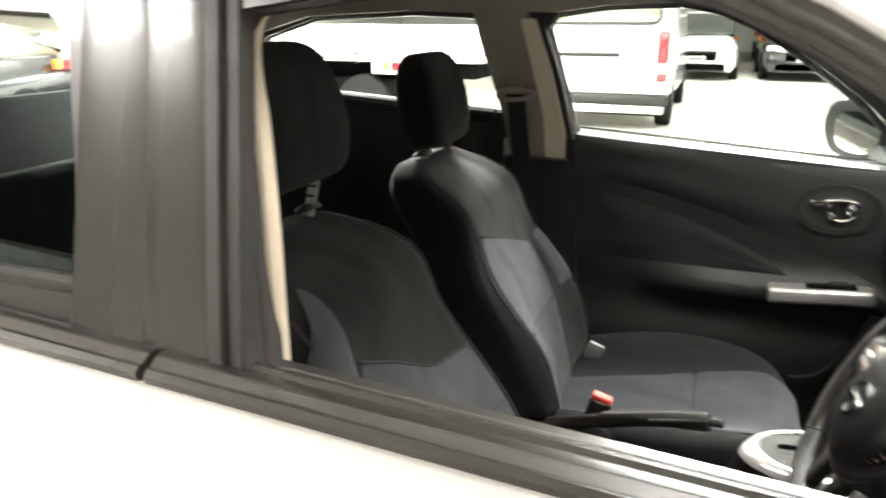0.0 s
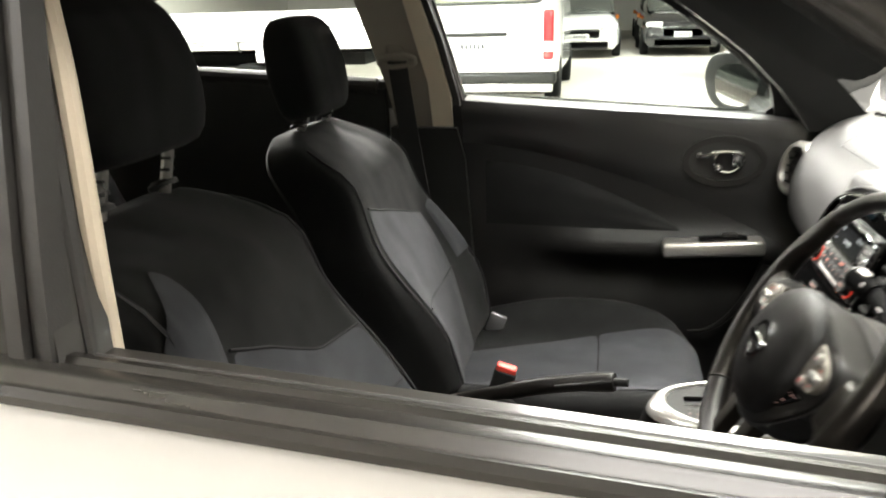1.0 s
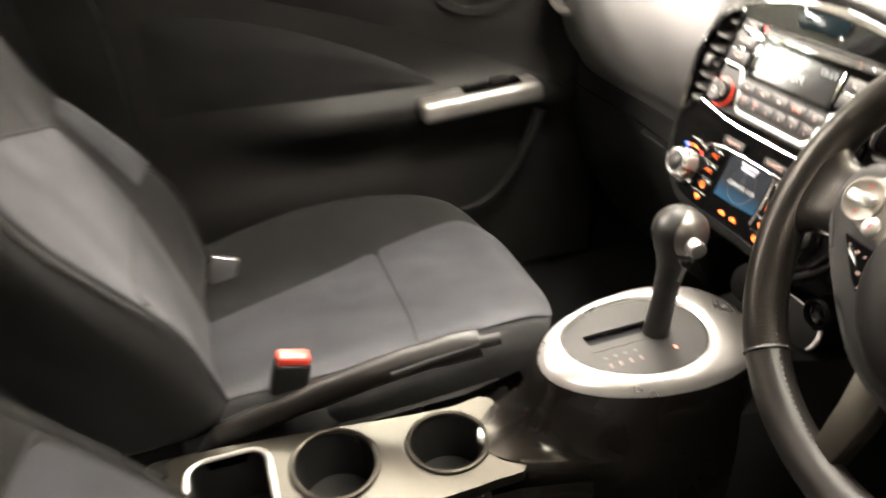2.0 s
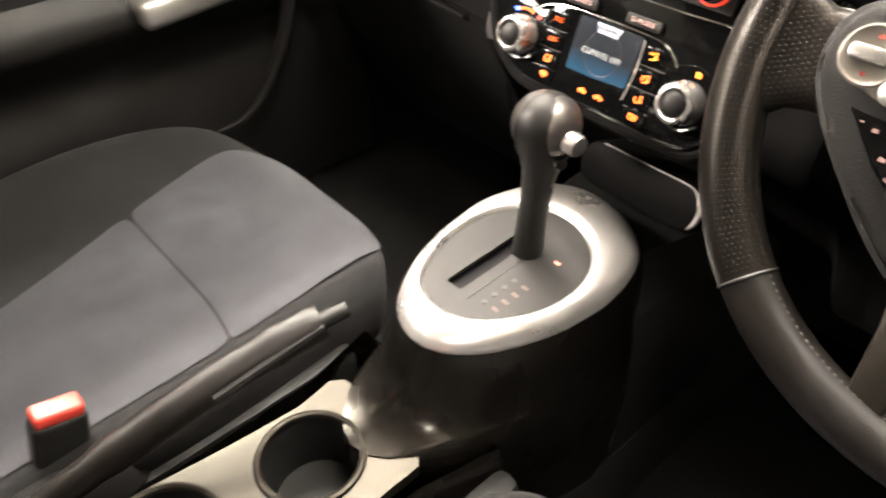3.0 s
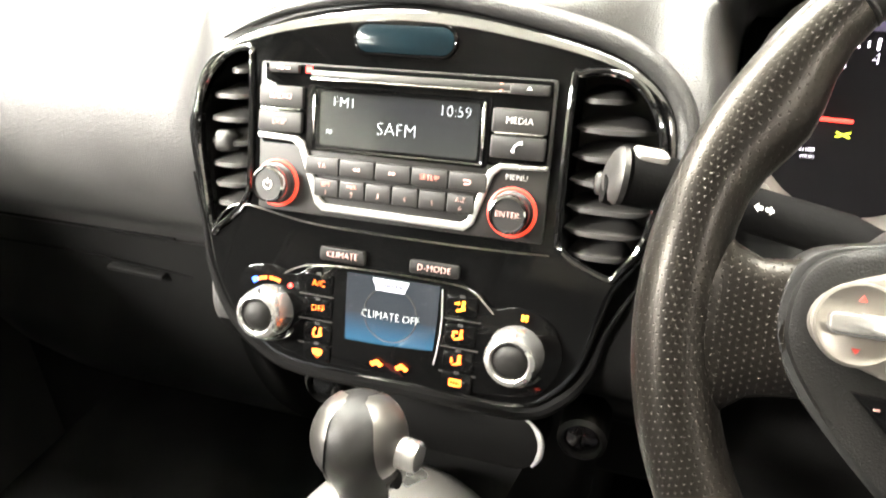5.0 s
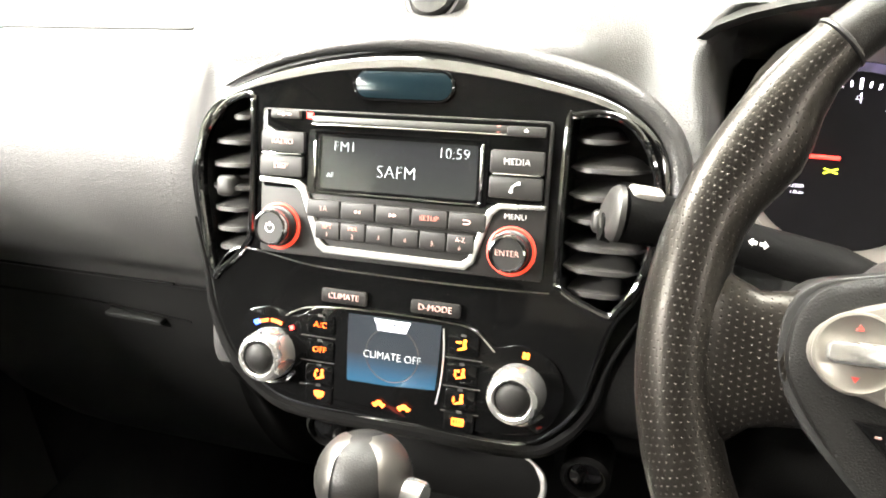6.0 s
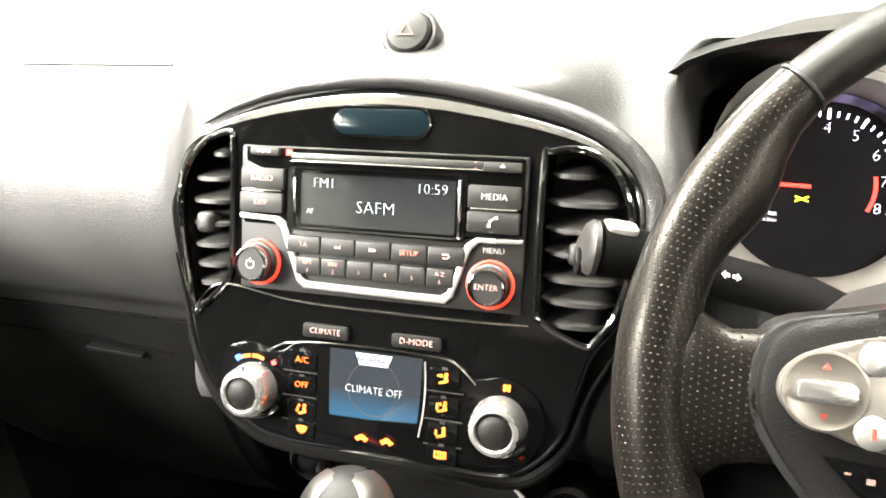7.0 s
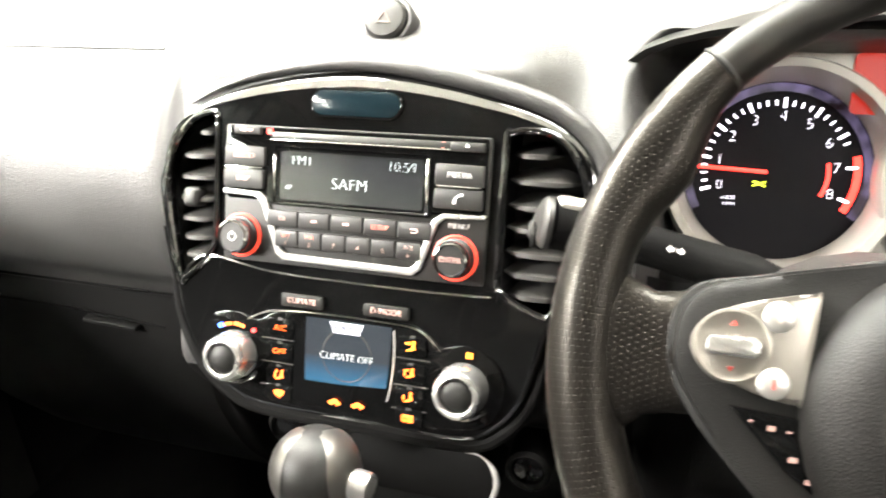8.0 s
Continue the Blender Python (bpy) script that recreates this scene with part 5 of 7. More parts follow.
dash = thing("dashboard", (1.8, 0, 0.42), "dark grained plastic dashboard with a domed passenger side", "dashboard")
ys = sorted({*np.linspace(0.7, 0.24, 10), *np.linspace(0.235, 0.0, 34), *np.linspace(-0.007, -0.225, 32), *np.linspace(-0.25, -0.52, 8), *np.linspace(-0.53, -0.7, 8)})
LEFT_EDGE = [(-0.1623, 0.0496), (-0.159, 0.0661), (-0.152, 0.0907), (-0.1336, 0.1093), (-0.1023, 0.1238), (-0.0636, 0.1342), (-0.0145, 0.1407)]
RIGHT_EDGE = [(0.0322, 0.1395), (0.084, 0.1305), (0.1299, 0.1175), (0.156, 0.1008), (0.170, 0.0795), (0.1735, 0.05), (0.171, 0.022), (0.160, -0.006), (0.147, -0.026)]
LOWER_EDGE = [(0.14, -0.05), (0.132, -0.078), (0.116, -0.1), (0.0908, -0.1125), (0.0198, -0.1125), (-0.0662, -0.1115), (-0.0984, -0.101), (-0.1222, -0.0802), (-0.1392, -0.0483), (-0.1455, -0.0215), (-0.1564, 0.017)]
EDGE = curve2(LEFT_EDGE + RIGHT_EDGE + LOWER_EDGE, 4)


def inside(u, v, loop):
    """Whether a place of the plane lies within a closed line."""
    hit = False
    for (a, b), (c, d) in zip(loop, loop[1:] + loop[:1]):
        if (b > v) != (d > v) and u < a + (v - b) * (c - a) / (d - b):
            hit = not hit
    return hit


bm = loft([dash_ring(float(y)) for y in ys], False, False)
to_panel, small = PANEL.inverted(), [(u * 0.97, 0.01 + (v - 0.01) * 0.97) for u, v in EDGE]
gone = []
for f in bm.faces:
    p = to_panel @ f.calc_center_median()
    if abs(p.z) < 0.06 and inside(p.x, p.y, small):
        gone.append(f)
    elif f.calc_center_median().y > 0.215 and f.calc_center_median().z < 0.8:
        gone.append(f)
    elif f.calc_center_median().z < (0.9 if f.calc_center_median().y < -0.1 else 0.815):
        if f.calc_center_median().y <= 0.215:
            gone.append(f)
bmesh.ops.delete(bm, geom=gone, context="FACES")
part("moulding", bm, "dash", dash, "grained dark grey moulding", angle=50)
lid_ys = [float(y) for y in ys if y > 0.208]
part("glovebox_lid", loft([dash_ring(y)[50:] for y in lid_ys], False, False), "shaded_dash", dash, "glovebox lid and lower dashboard, darkened for shade", angle=50)
# Dash under the centre panel, coloured near black to stand for shade.
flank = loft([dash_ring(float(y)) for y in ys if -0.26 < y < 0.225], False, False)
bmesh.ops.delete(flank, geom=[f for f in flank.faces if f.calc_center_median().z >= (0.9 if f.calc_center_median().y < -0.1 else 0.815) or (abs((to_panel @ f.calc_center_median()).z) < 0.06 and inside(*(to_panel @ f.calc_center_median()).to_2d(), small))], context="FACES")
part("lower_flank", flank, "deep_black", dash, "flank under the centre panel, blackened for shade", angle=50)
part("knee_panel", loft([dash_ring(float(y))[48:] for y in ys if y < -0.2], False, False), "shaded_dash", dash, "knee panel under the column, darkened for shade", angle=50)
part("base", box((0.3, 1.36, 0.5), pose(1.95, 0, 0.66), 0.02), "dark_plastic", dash)
part("crease_trim", tube([dash_ring(float(y))[51] + Vector((-0.001, 0, 0)) for y in np.linspace(0.27, 0.68, 12)], 0.0014, 6), "deep_black", dash)
part("glovebox_line", tube(smooth_line([(1.607, 0.26, 0.764), (1.6055, 0.33, 0.77), (1.605, 0.42, 0.774), (1.605, 0.6, 0.772)], 5), 0.0014, 6), "deep_black", dash)
grip = part("glovebox_handle", box((0.012, 0.066, 0.005), pose(1.604, 0.323, 0.7635, 2, 0, 0), 0.002), "dark_plastic", dash)
seam_at = lambda y, x: min((p for p in dash_ring(y)), key=lambda p: abs(p.x - x) + (0.2 if p.z < 0.98 else 0.0))
part("airbag_line", tube(smooth_line([seam_at(float(y), 1.628) + Vector((0, 0, 0.0006)) for y in np.linspace(0.205, 0.42, 10)] + [seam_at(0.435, 1.66) + Vector((0, 0, 0.0006))], 4), 0.0011, 6), "rubber", dash)
for k in range(9):
    part("vent_tooth", box((0.012, 0.004, 0.006), pose(1.74 + 0.004 * k, 0.6 - 0.02 * k, 1.075)), "rubber", dash)

# padded hood lip round the glossy panel
lip_line = curve2(LEFT_EDGE[3:] + RIGHT_EDGE[:-1], 4, False)
lip = smooth_line([PANEL @ Vector((u * 1.022, v * 1.022 + 0.0012, -0.0065)) for u, v in lip_line], 2)
part("hood_lip", tube(lip, [0.0008 + 0.0062 * min(1.0, 2.6 * k / len(lip), 5.0 * (len(lip) - 1 - k) / len(lip)) for k in range(len(lip))], 14), "dash", dash, "grained lip over the centre stack")

# hazard switch in its dimple
hz = basis((1.627, 0.002, 1.062), (0, -1, 0), (0.6, 0, 0.8))
hazard = thing("hazard_switch", (1.636, 0.002, 1.05), "round black hazard switch on top of the dashboard", "switch")
part("collar", lathe([(0.0215, -0.02), (0.0215, 0.0), (0.0195, 0.003), (0.0172, 0.003), (0.0168, -0.01)], hz, 36), "dash", hazard)
part("cap", lathe([(0.0165, -0.02), (0.0165, 0.005), (0.0145, 0.0078), (0.008, 0.0088), (0.002, 0.009)], hz, 36), "button", hazard)
part("triangle", slab([(0.0, 0.0055), (-0.0062, -0.005), (0.0062, -0.005)], 0.009, 0.0096, hz, holes=([(0.0, 0.003), (-0.004, -0.0037), (0.004, -0.0037)],)), "faint_red", hazard, "faint red warning triangle")

# ---- glossy centre panel with its two air vents
VENT_L = curve2([(-0.112, 0.107), (-0.131, 0.1), (-0.147, 0.0789), (-0.1515, 0.055), (-0.149, 0.028), (-0.1395, -0.02), (-0.134, -0.019), (-0.1139, 0.0005), (-0.1085, 0.02), (-0.1085, 0.095)], 4)
VENT_R = curve2([(0.1085, 0.095), (0.113, 0.103), (0.133, 0.1045), (0.151, 0.094), (0.1625, 0.07), (0.1645, 0.04), (0.159, 0.008), (0.147, -0.012), (0.14, -0.0165), (0.113, -0.004), (0.1085, 0.01)], 4)
stack = thing("centre_stack", (1.51, 0, 0.8), "glossy black centre panel framing radio, vents and climate controls", "dashboard panel")


def inset(loop, d):
    """A closed line moved inward; more at the top, where the panel rolls back under the hood."""
    out, n = [], len(loop)
    for k, (u, v) in enumerate(loop):
        (ua, va), (ub, vb) = loop[k - 1], loop[(k + 1) % n]
        nu, nv = vb - va, ua - ub
        size = math.hypot(nu, nv)
        q = min(max((v - 0.1) / 0.04, 0.0), 1.0)
        step = d * (1 + 1.5 * q) * (1 if (nu * -u + nv * (0.01 - v)) > 0 else -1)
        out.append((u + nu / size * step, v + nv / size * step))
    return out


part("face", slab(inset(EDGE, 0.005), -0.012, 0.0, PANEL, holes=(VENT_L, VENT_R)), "gloss", stack, "piano black panel face")
band = []
for d, w in ((0.0, -0.012), (0.0, -0.006), (0.0006, -0.0038), (0.0016, -0.0019), (0.0029, -0.0006), (0.005, 0.0)):
    ring = inset(EDGE, d)
    band.append([PANEL @ Vector((u, v, w * (1 + 1.2 * min(max((v - 0.1) / 0.04, 0.0), 1.0)))) for u, v in ring])
part("rolled_edge", loft(band, True, False), "gloss_edge", stack, "rounded glossy edge of the panel", angle=60)
part("skirt", loft([[PANEL @ Vector((u, v, w)) for u, v in EDGE] for w in (-0.012, -0.07)], True, False), "dark_plastic", stack)
lower = [PANEL @ Vector((u * 1.03, v * 1.03, -0.008)) for u, v in curve2([(0.155, -0.02)] + LOWER_EDGE, 4, False)]
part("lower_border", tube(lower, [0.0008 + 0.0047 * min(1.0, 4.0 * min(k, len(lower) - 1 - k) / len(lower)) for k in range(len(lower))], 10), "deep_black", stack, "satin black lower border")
for vent in (VENT_L, VENT_R):
    part("vent_rim", tube([PANEL @ Vector((u, v, 0.0005)) for u, v in vent], 0.0023, 8, True), "gloss_edge", stack)
part("accent_line", tube([PANEL @ Vector((u, v, 0.0006)) for u, v in curve2([(-0.139, -0.022), (-0.128, -0.006), (-0.11, 0.0), (-0.06, -0.007), (0.0, -0.0085), (0.06, -0.0085), (0.105, -0.007)], 6, False)], 0.0009, 6), "chrome", stack)
part("smoked_window", slab(rounded(0.066, 0.0175, 0.0085, 6, 0.0005, 0.117), 0.0, 0.0016, PANEL, bevel=0.0006), "smoked", stack, "smoked oval indicator window")
part("window_rim", tube([PANEL @ Vector((u, v, 0.001)) for u, v in rounded(0.068, 0.0195, 0.0095, 6, 0.0005, 0.117)], 0.0009, 6, True), "gloss", stack)


def vent(side, outline, rows):
    own = thing("air_vent", PANEL @ Vector((side * 0.13, 0.04, -0.03)), "black centre air vent with curved blades and a thumb tab", "air vent", "dashboard air vents")
    part("well", slab([(u * 1.01, v * 1.0) for u, v in outline], -0.06, -0.045, PANEL), "rubber", own)
    ring = [PANEL @ Vector((u, v, -0.008)) for u, v in outline]
    deep = [PANEL @ Vector((u, v, -0.05)) for u, v in outline]
    part("throat", loft([ring, deep], True, False), "dark_plastic", own)
    for k, (u0, u1, v) in enumerate(rows):
        half, mid = (u1 - u0) / 2, (u0 + u1) / 2
        blade = []
        for s in np.linspace(-1, 1, 9):
            a = max(0.0, 1 - abs(s) ** 3.5)
            p = at(PANEL, mid + half * s, v, -0.0175)
            d = 0.0045 + 0.011 * a
            blade.append([p @ Vector((0, dv, dw)) for dv, dw in ((-0.0024 * a - 0.0008, d), (-0.0006 * a + 0.0004, d + 0.0002), (0.0085 * a + 0.001, -0.012), (0.006 * a, -0.0125))])
        part("blade", loft(blade), "vent_grey", own)
    tab = at(PANEL, side * 0.1335 + (0.002 if side < 0 else 0), rows[3][2], -0.006)
    part("thumb_tab", box((0.014, 0.015, 0.016), tab, 0.004, 3), "button", own)
    return own


vent(-1, VENT_L, [(-0.131, -0.111, 0.0927), (-0.147, -0.111, 0.075), (-0.149, -0.111, 0.0589), (-0.149, -0.111, 0.0426), (-0.147, -0.1115, 0.0274), (-0.1445, -0.1125, 0.0132), (-0.1415, -0.115, -0.0002)])
vent(1, VENT_R, [(0.112, 0.143, 0.0897), (0.11, 0.158, 0.0724), (0.11, 0.162, 0.0555), (0.11, 0.1625, 0.0406), (0.11, 0.161, 0.0244), (0.11, 0.158, 0.0102), (0.114, 0.152, -0.0042)])

# ---- radio
radio = thing("car_radio", PANEL @ Vector((0, 0, -0.02)), "double-height car radio with a lit display and red-ringed knobs", "car radio")
part("faceplate", slab(rounded(0.2, 0.099, 0.002, 2, 0, 0.0492), 0.0005, 0.003, PANEL, bevel=0.0008), "button", radio, "dark grey radio face")
part("upper_face", slab(rounded(0.196, 0.0525, 0.002, 2, 0, 0.0715), 0.002, 0.0036, PANEL, bevel=0.0006), "gloss", radio)
part("disc_slot", box((0.134, 0.0045, 0.002), at(PANEL, 0.005, 0.0925, 0.0036), 0.0008), "rubber", radio, "disc slot")
part("slot_lip", box((0.134, 0.0012, 0.0016), at(PANEL, 0.005, 0.0893, 0.004), 0.0004), "chrome", radio)
bez = part("display_bezel", ring_slab(rounded(0.125, 0.043, 0.003, 3, -0.001, 0.0645), rounded(0.109, 0.0345, 0.002, 3, 0.0, 0.0645), 0.003, 0.0052, PANEL), "gloss", radio)
slope = [[PANEL @ Vector((u, v, w)) for u, v in rounded(ww, hh, 0.002, 3, 0.0, 0.0645)] for ww, hh, w in ((0.1165, 0.0405, 0.0058), (0.1095, 0.0348, 0.0043))]
part("bezel_slope", loft(slope, True, False), "gloss", bez)
part("bezel_edge", box((0.0022, 0.036, 0.002), at(PANEL, 0.0575, 0.0645, 0.0052), 0.0006), "chrome", bez)
part("bezel_edge", box((0.0016, 0.03, 0.002), at(PANEL, -0.058, 0.064, 0.0052), 0.0006), "chrome", bez)
lcd = part("display", slab(rounded(0.109, 0.0345, 0.001, 2, 0.0, 0.0645), 0.003, 0.0042, PANEL), "lcd", radio, "greenish grey lit display")
words("FM1", 0.0095, at(PANEL, -0.037, 0.0752, 0.0045), "lcd_ink", lcd, "station_band")
words("10:59", 0.0098, at(PANEL, 0.0385, 0.0752, 0.0045), "lcd_ink", lcd, "clock_digits")
words("SAFM", 0.0118, at(PANEL, 0.0, 0.0605, 0.0045), "lcd_ink", lcd, "station_name")
words("AF", 0.0048, at(PANEL, -0.047, 0.0562, 0.0045), "lcd_ink", lcd, "small_mark")


def key(name, u, v, w, h, text="", ink="pink_print", size=0.0055, r=0.0015, parent=None, lift=0.0065, material="button"):
    k = part(name, slab(rounded(w, h, r, 3, u, v), 0.002, lift, PANEL, bevel=0.0007), material, parent or radio)
    if text:
        words(text, size, at(PANEL, u, v, lift + 0.0002), ink, k, "lettering")
    return k


def glyph(shapes, u, v, w, owner, ink):
    """Small printed marks made of little plates: (du, dv, width, height, turn)."""
    bm = bmesh.new()
    for du, dv, a, b, turn in shapes:
        box((a, b, 0.0006), at(PANEL, u + du, v + dv, w, turn), bm=bm)
    return part("symbol", bm, ink, owner, smooth=False)


key("key", -0.0825, 0.0765, 0.0325, 0.0138, "RADIO", size=0.0054)
key("key", -0.0832, 0.06, 0.0325, 0.0138, "DISP", size=0.0054)
key("key", 0.0797, 0.073, 0.034, 0.0142, "MEDIA", "white_print", 0.0058)
phone = key("key", 0.0797, 0.0572, 0.0338, 0.0136)
part("handset", tube([at(PANEL, 0.0797, 0.0572, 0.0068) @ Vector(p) for p in ((-0.0025, -0.003, 0), (-0.0018, 0.0005, 0), (0.0005, 0.0025, 0), (0.003, 0.003, 0))], [0.0012, 0.0007, 0.0007, 0.0012], 8), "white_print", phone)
part("key_gap_trim", box((0.03, 0.0012, 0.002), at(PANEL, 0.0797, 0.0652, 0.0062), 0.0004), "chrome", radio)
part("key_gap_trim", box((0.03, 0.0012, 0.002), at(PANEL, -0.0828, 0.0683, 0.0062), 0.0004), "chrome", radio)
small = key("key", -0.081, 0.0948, 0.022, 0.0055, r=0.001)
glyph([(-0.004, 0, 0.002, 0.001, 0), (-0.001, 0, 0.002, 0.002, 0), (0.003, 0, 0.003, 0.0012, 0)], -0.081, 0.0948, 0.0068, small, "pink_print")
part("disc_lamp", box((0.004, 0.004, 0.001), at(PANEL, -0.0635, 0.0948, 0.004)), "red_led", radio)
part("disc_lamp", box((0.002, 0.004, 0.001), at(PANEL, 0.0662, 0.0925, 0.004)), "red_print", radio)
eject = key("key", 0.084, 0.0918, 0.024, 0.0062, r=0.001)
part("symbol", slab([(0.0, 0.0016), (-0.0017, -0.0004), (0.0017, -0.0004)], 0.0065, 0.007, at(PANEL, 0.084, 0.0921)), "white_print", eject)
for k, text in enumerate(("TA", "", "", "SETUP", "")):
    b = key("key", -0.0505 + 0.0252 * k, 0.0334, 0.0244, 0.0118, text, "red_print" if text == "SETUP" else "pink_print", 0.0047)
    if k in (1, 2):
        s = 1 if k == 2 else -1
        for j in (-1, 1):
            part("symbol", slab([(s * 0.0012, 0.0), (-s * 0.0009, 0.0013), (-s * 0.0009, -0.0013)], 0.0065, 0.007, at(PANEL, -0.0505 + 0.0252 * k + j * 0.0013, 0.0334)), "pink_print", b)
    if k == 4:
        part("symbol", tube([at(PANEL, 0.0503, 0.0334, 0.0067) @ Vector(p) for p in ((-0.0025, 0.0012, 0), (0.0012, 0.0012, 0), (0.0022, 0, 0), (0.0012, -0.0012, 0), (-0.0022, -0.0012, 0))], 0.0004, 6), "pink_print", b)
for k, (top, digit) in enumerate((("RPT", "1"), ("MIX", "2"), ("", "3"), ("", "4"), ("", "5"), ("A-Z", "6"))):
    u = -0.0468 + 0.0187 * k
    b = key("key", u, 0.0192, 0.0179, 0.0122)
    words(digit, 0.0044, at(PANEL, u, 0.0164 if top else 0.0175, 0.0067), "pink_print", b)
    if top:
        words(top, 0.004, at(PANEL, u, 0.0216, 0.0067), "red_print" if k != 5 else "pink_print", b)
ribbon = [(-0.1, 0.0485), (-0.074, 0.0475), (-0.0685, 0.044), (-0.0555, 0.008), (-0.05, 0.0035), (0.05, 0.0025), (0.0555, 0.007), (0.066, 0.039), (0.071, 0.0435), (0.099, 0.0445), (0.099, 0.0475), (0.069, 0.0468), (0.0625, 0.042), (0.052, 0.0105), (0.047, 0.0073), (-0.0475, 0.0083), (-0.0518, 0.012), (-0.0645, 0.0475), (-0.07, 0.0512), (-0.1, 0.052)]
part("silver_trim", slab(ribbon, 0.0028, 0.0058, PANEL, bevel=0.0008), "silver", radio, "bright silver trim sweeping under the keys")


def dial(name, u, v, r, owner, text=""):
    k = part(name, lathe([(r * 1.12, 0.002), (r * 1.12, 0.006), (r, 0.0075), (r, 0.0145), (r * 0.93, 0.0165), (r * 0.86, 0.0168), (r * 0.84, 0.0158), (0.001, 0.0158)], at(PANEL, u, v), 40), "button", owner, "knurled dark knob")
    part("chrome_band", lathe([(r * 1.005, 0.0125), (r * 1.02, 0.014), (r * 0.95, 0.0168), (r * 0.86, 0.0172), (r * 0.86, 0.014)], at(PANEL, u, v), 40), "chrome", k)
    part("red_ring", lathe([(r * 1.3, 0.002), (r * 1.3, 0.0042), (r * 1.2, 0.0046), (r * 1.13, 0.004)], at(PANEL, u, v), 40), "red_ring", k, "glowing red ring")
    return k


vol = dial("volume_knob", -0.085, 0.0185, 0.0125, radio)
part("symbol", tube([at(PANEL, -0.085, 0.0185, 0.0162) @ Vector((0.003 * math.sin(a), 0.003 * math.cos(a), 0)) for a in np.linspace(0.6, 2 * math.pi - 0.6, 14)], 0.0004, 6), "white_print", vol)
part("symbol", box((0.0007, 0.003, 0.0006), at(PANEL, -0.085, 0.021, 0.0162)), "white_print", vol)
ent = dial("enter_knob", 0.0795, 0.0175, 0.0122, radio)
words("ENTER", 0.0052, at(PANEL, 0.0795, 0.0175, 0.0162), "pink_print", ent)
words("MENU", 0.0052, at(PANEL, 0.0805, 0.039, 0.0036), "white_print", radio)

# ---- climate controls
climate = thing("climate_controls", PANEL @ Vector((0, -0.07, -0.02)), "climate control unit with orange keys, blue screen and two silver knobs", "climate control")
pod = curve2([(-0.11, -0.046), (-0.09, -0.04), (-0.07, -0.044), (-0.055, -0.036), (-0.03, -0.0335), (0.035, -0.0335), (0.06, -0.037), (0.072, -0.046), (0.092, -0.0425), (0.112, -0.052), (0.12, -0.072), (0.11, -0.095), (0.09, -0.102), (0.04, -0.1055), (-0.04, -0.1055), (-0.085, -0.098), (-0.108, -0.092), (-0.116, -0.07)], 4)
part("pod_face", slab(pod, 0.0003, 0.0022, PANEL, bevel=0.0006), "gloss", climate)
part("pod_edge", tube([PANEL @ Vector((u, v, 0.0022)) for u, v in curve2([(-0.078, -0.0445), (-0.062, -0.037), (-0.03, -0.0335), (0.035, -0.0335), (0.058, -0.0365), (0.0735, -0.049)], 6, False)], 0.0008, 6), "chrome", climate)
for side, u in ((-1, -0.0885), (1, 0.0905)):
    k = part("temperature_knob" if side < 0 else "fan_knob", lathe([(0.0185, 0.002), (0.0182, 0.006), (0.0174, 0.0165), (0.0156, 0.0205), (0.013, 0.0215), (0.0118, 0.0205), (0.0114, 0.018)], at(PANEL, u, -0.0725), 48), "bright_knob", climate, "bright plated rotary knob")
    part("knob_cap", lathe([(0.0113, 0.015), (0.0113, 0.0185), (0.0095, 0.0212), (0.006, 0.0226), (0.002, 0.0231)], at(PANEL, u, -0.0725), 40), "hub", k)
    part("marker", box((0.0015, 0.006, 0.001), at(PANEL, u + 0.001, -0.056, 0.019)), "red_print" if side > 0 else "button", k)
    part("knob_foot", tube([PANEL @ Vector((u + 0.0215 * math.cos(a), -0.0725 + 0.0215 * math.sin(a), 0.003)) for a in np.linspace(math.pi * 1.2, math.pi * 1.8, 12)], 0.0016, 6), "chrome", climate)
key("mode_key", -0.0337, -0.0257, 0.0335, 0.0098, "CLIMATE", "pink_print", 0.0058, 0.002, climate, 0.004, "hub")
key("mode_key", 0.0319, -0.0255, 0.0345, 0.0092, "D-MODE", "pink_print", 0.006, 0.002, climate, 0.004, "hub")
tft = part("screen", slab([(-0.0298, -0.0365), (0.0, -0.0362), (0.0368, -0.0365), (0.0361, -0.06), (0.0346, -0.0808), (0.0, -0.0832), (-0.0284, -0.0836), (-0.0292, -0.083), (-0.0299, -0.06)], 0.002, 0.0028, PANEL), "blue_screen", climate, "small colour screen, blue at the bottom")
part("title_tab", slab([(-0.011, -0.0375), (0.0155, -0.0375), (0.0125, -0.0455), (-0.008, -0.0455)], 0.0028, 0.0031, PANEL), "tab", tft)
words("NORMAL", 0.0056, at(PANEL, 0.0022, -0.0415, 0.0035), "screen_ink", tft)
words("CLIMATE OFF", 0.0076, at(PANEL, 0.003, -0.063, 0.0031), "lcd_ink", tft, width=0.92)
part("screen_arc", tube([PANEL @ Vector((0.003 + 0.019 * math.cos(a), -0.0615 + 0.019 * math.sin(a), 0.0027)) for a in np.linspace(0, 2 * math.pi, 40)], 0.0004, 5), "plate", tft)

DOT = [(math.cos(2 * math.pi * k / 10), math.sin(2 * math.pi * k / 10)) for k in range(10)]


def blob(x, y, r):
    return [(x + r * a, y + r * b) for a, b in DOT]


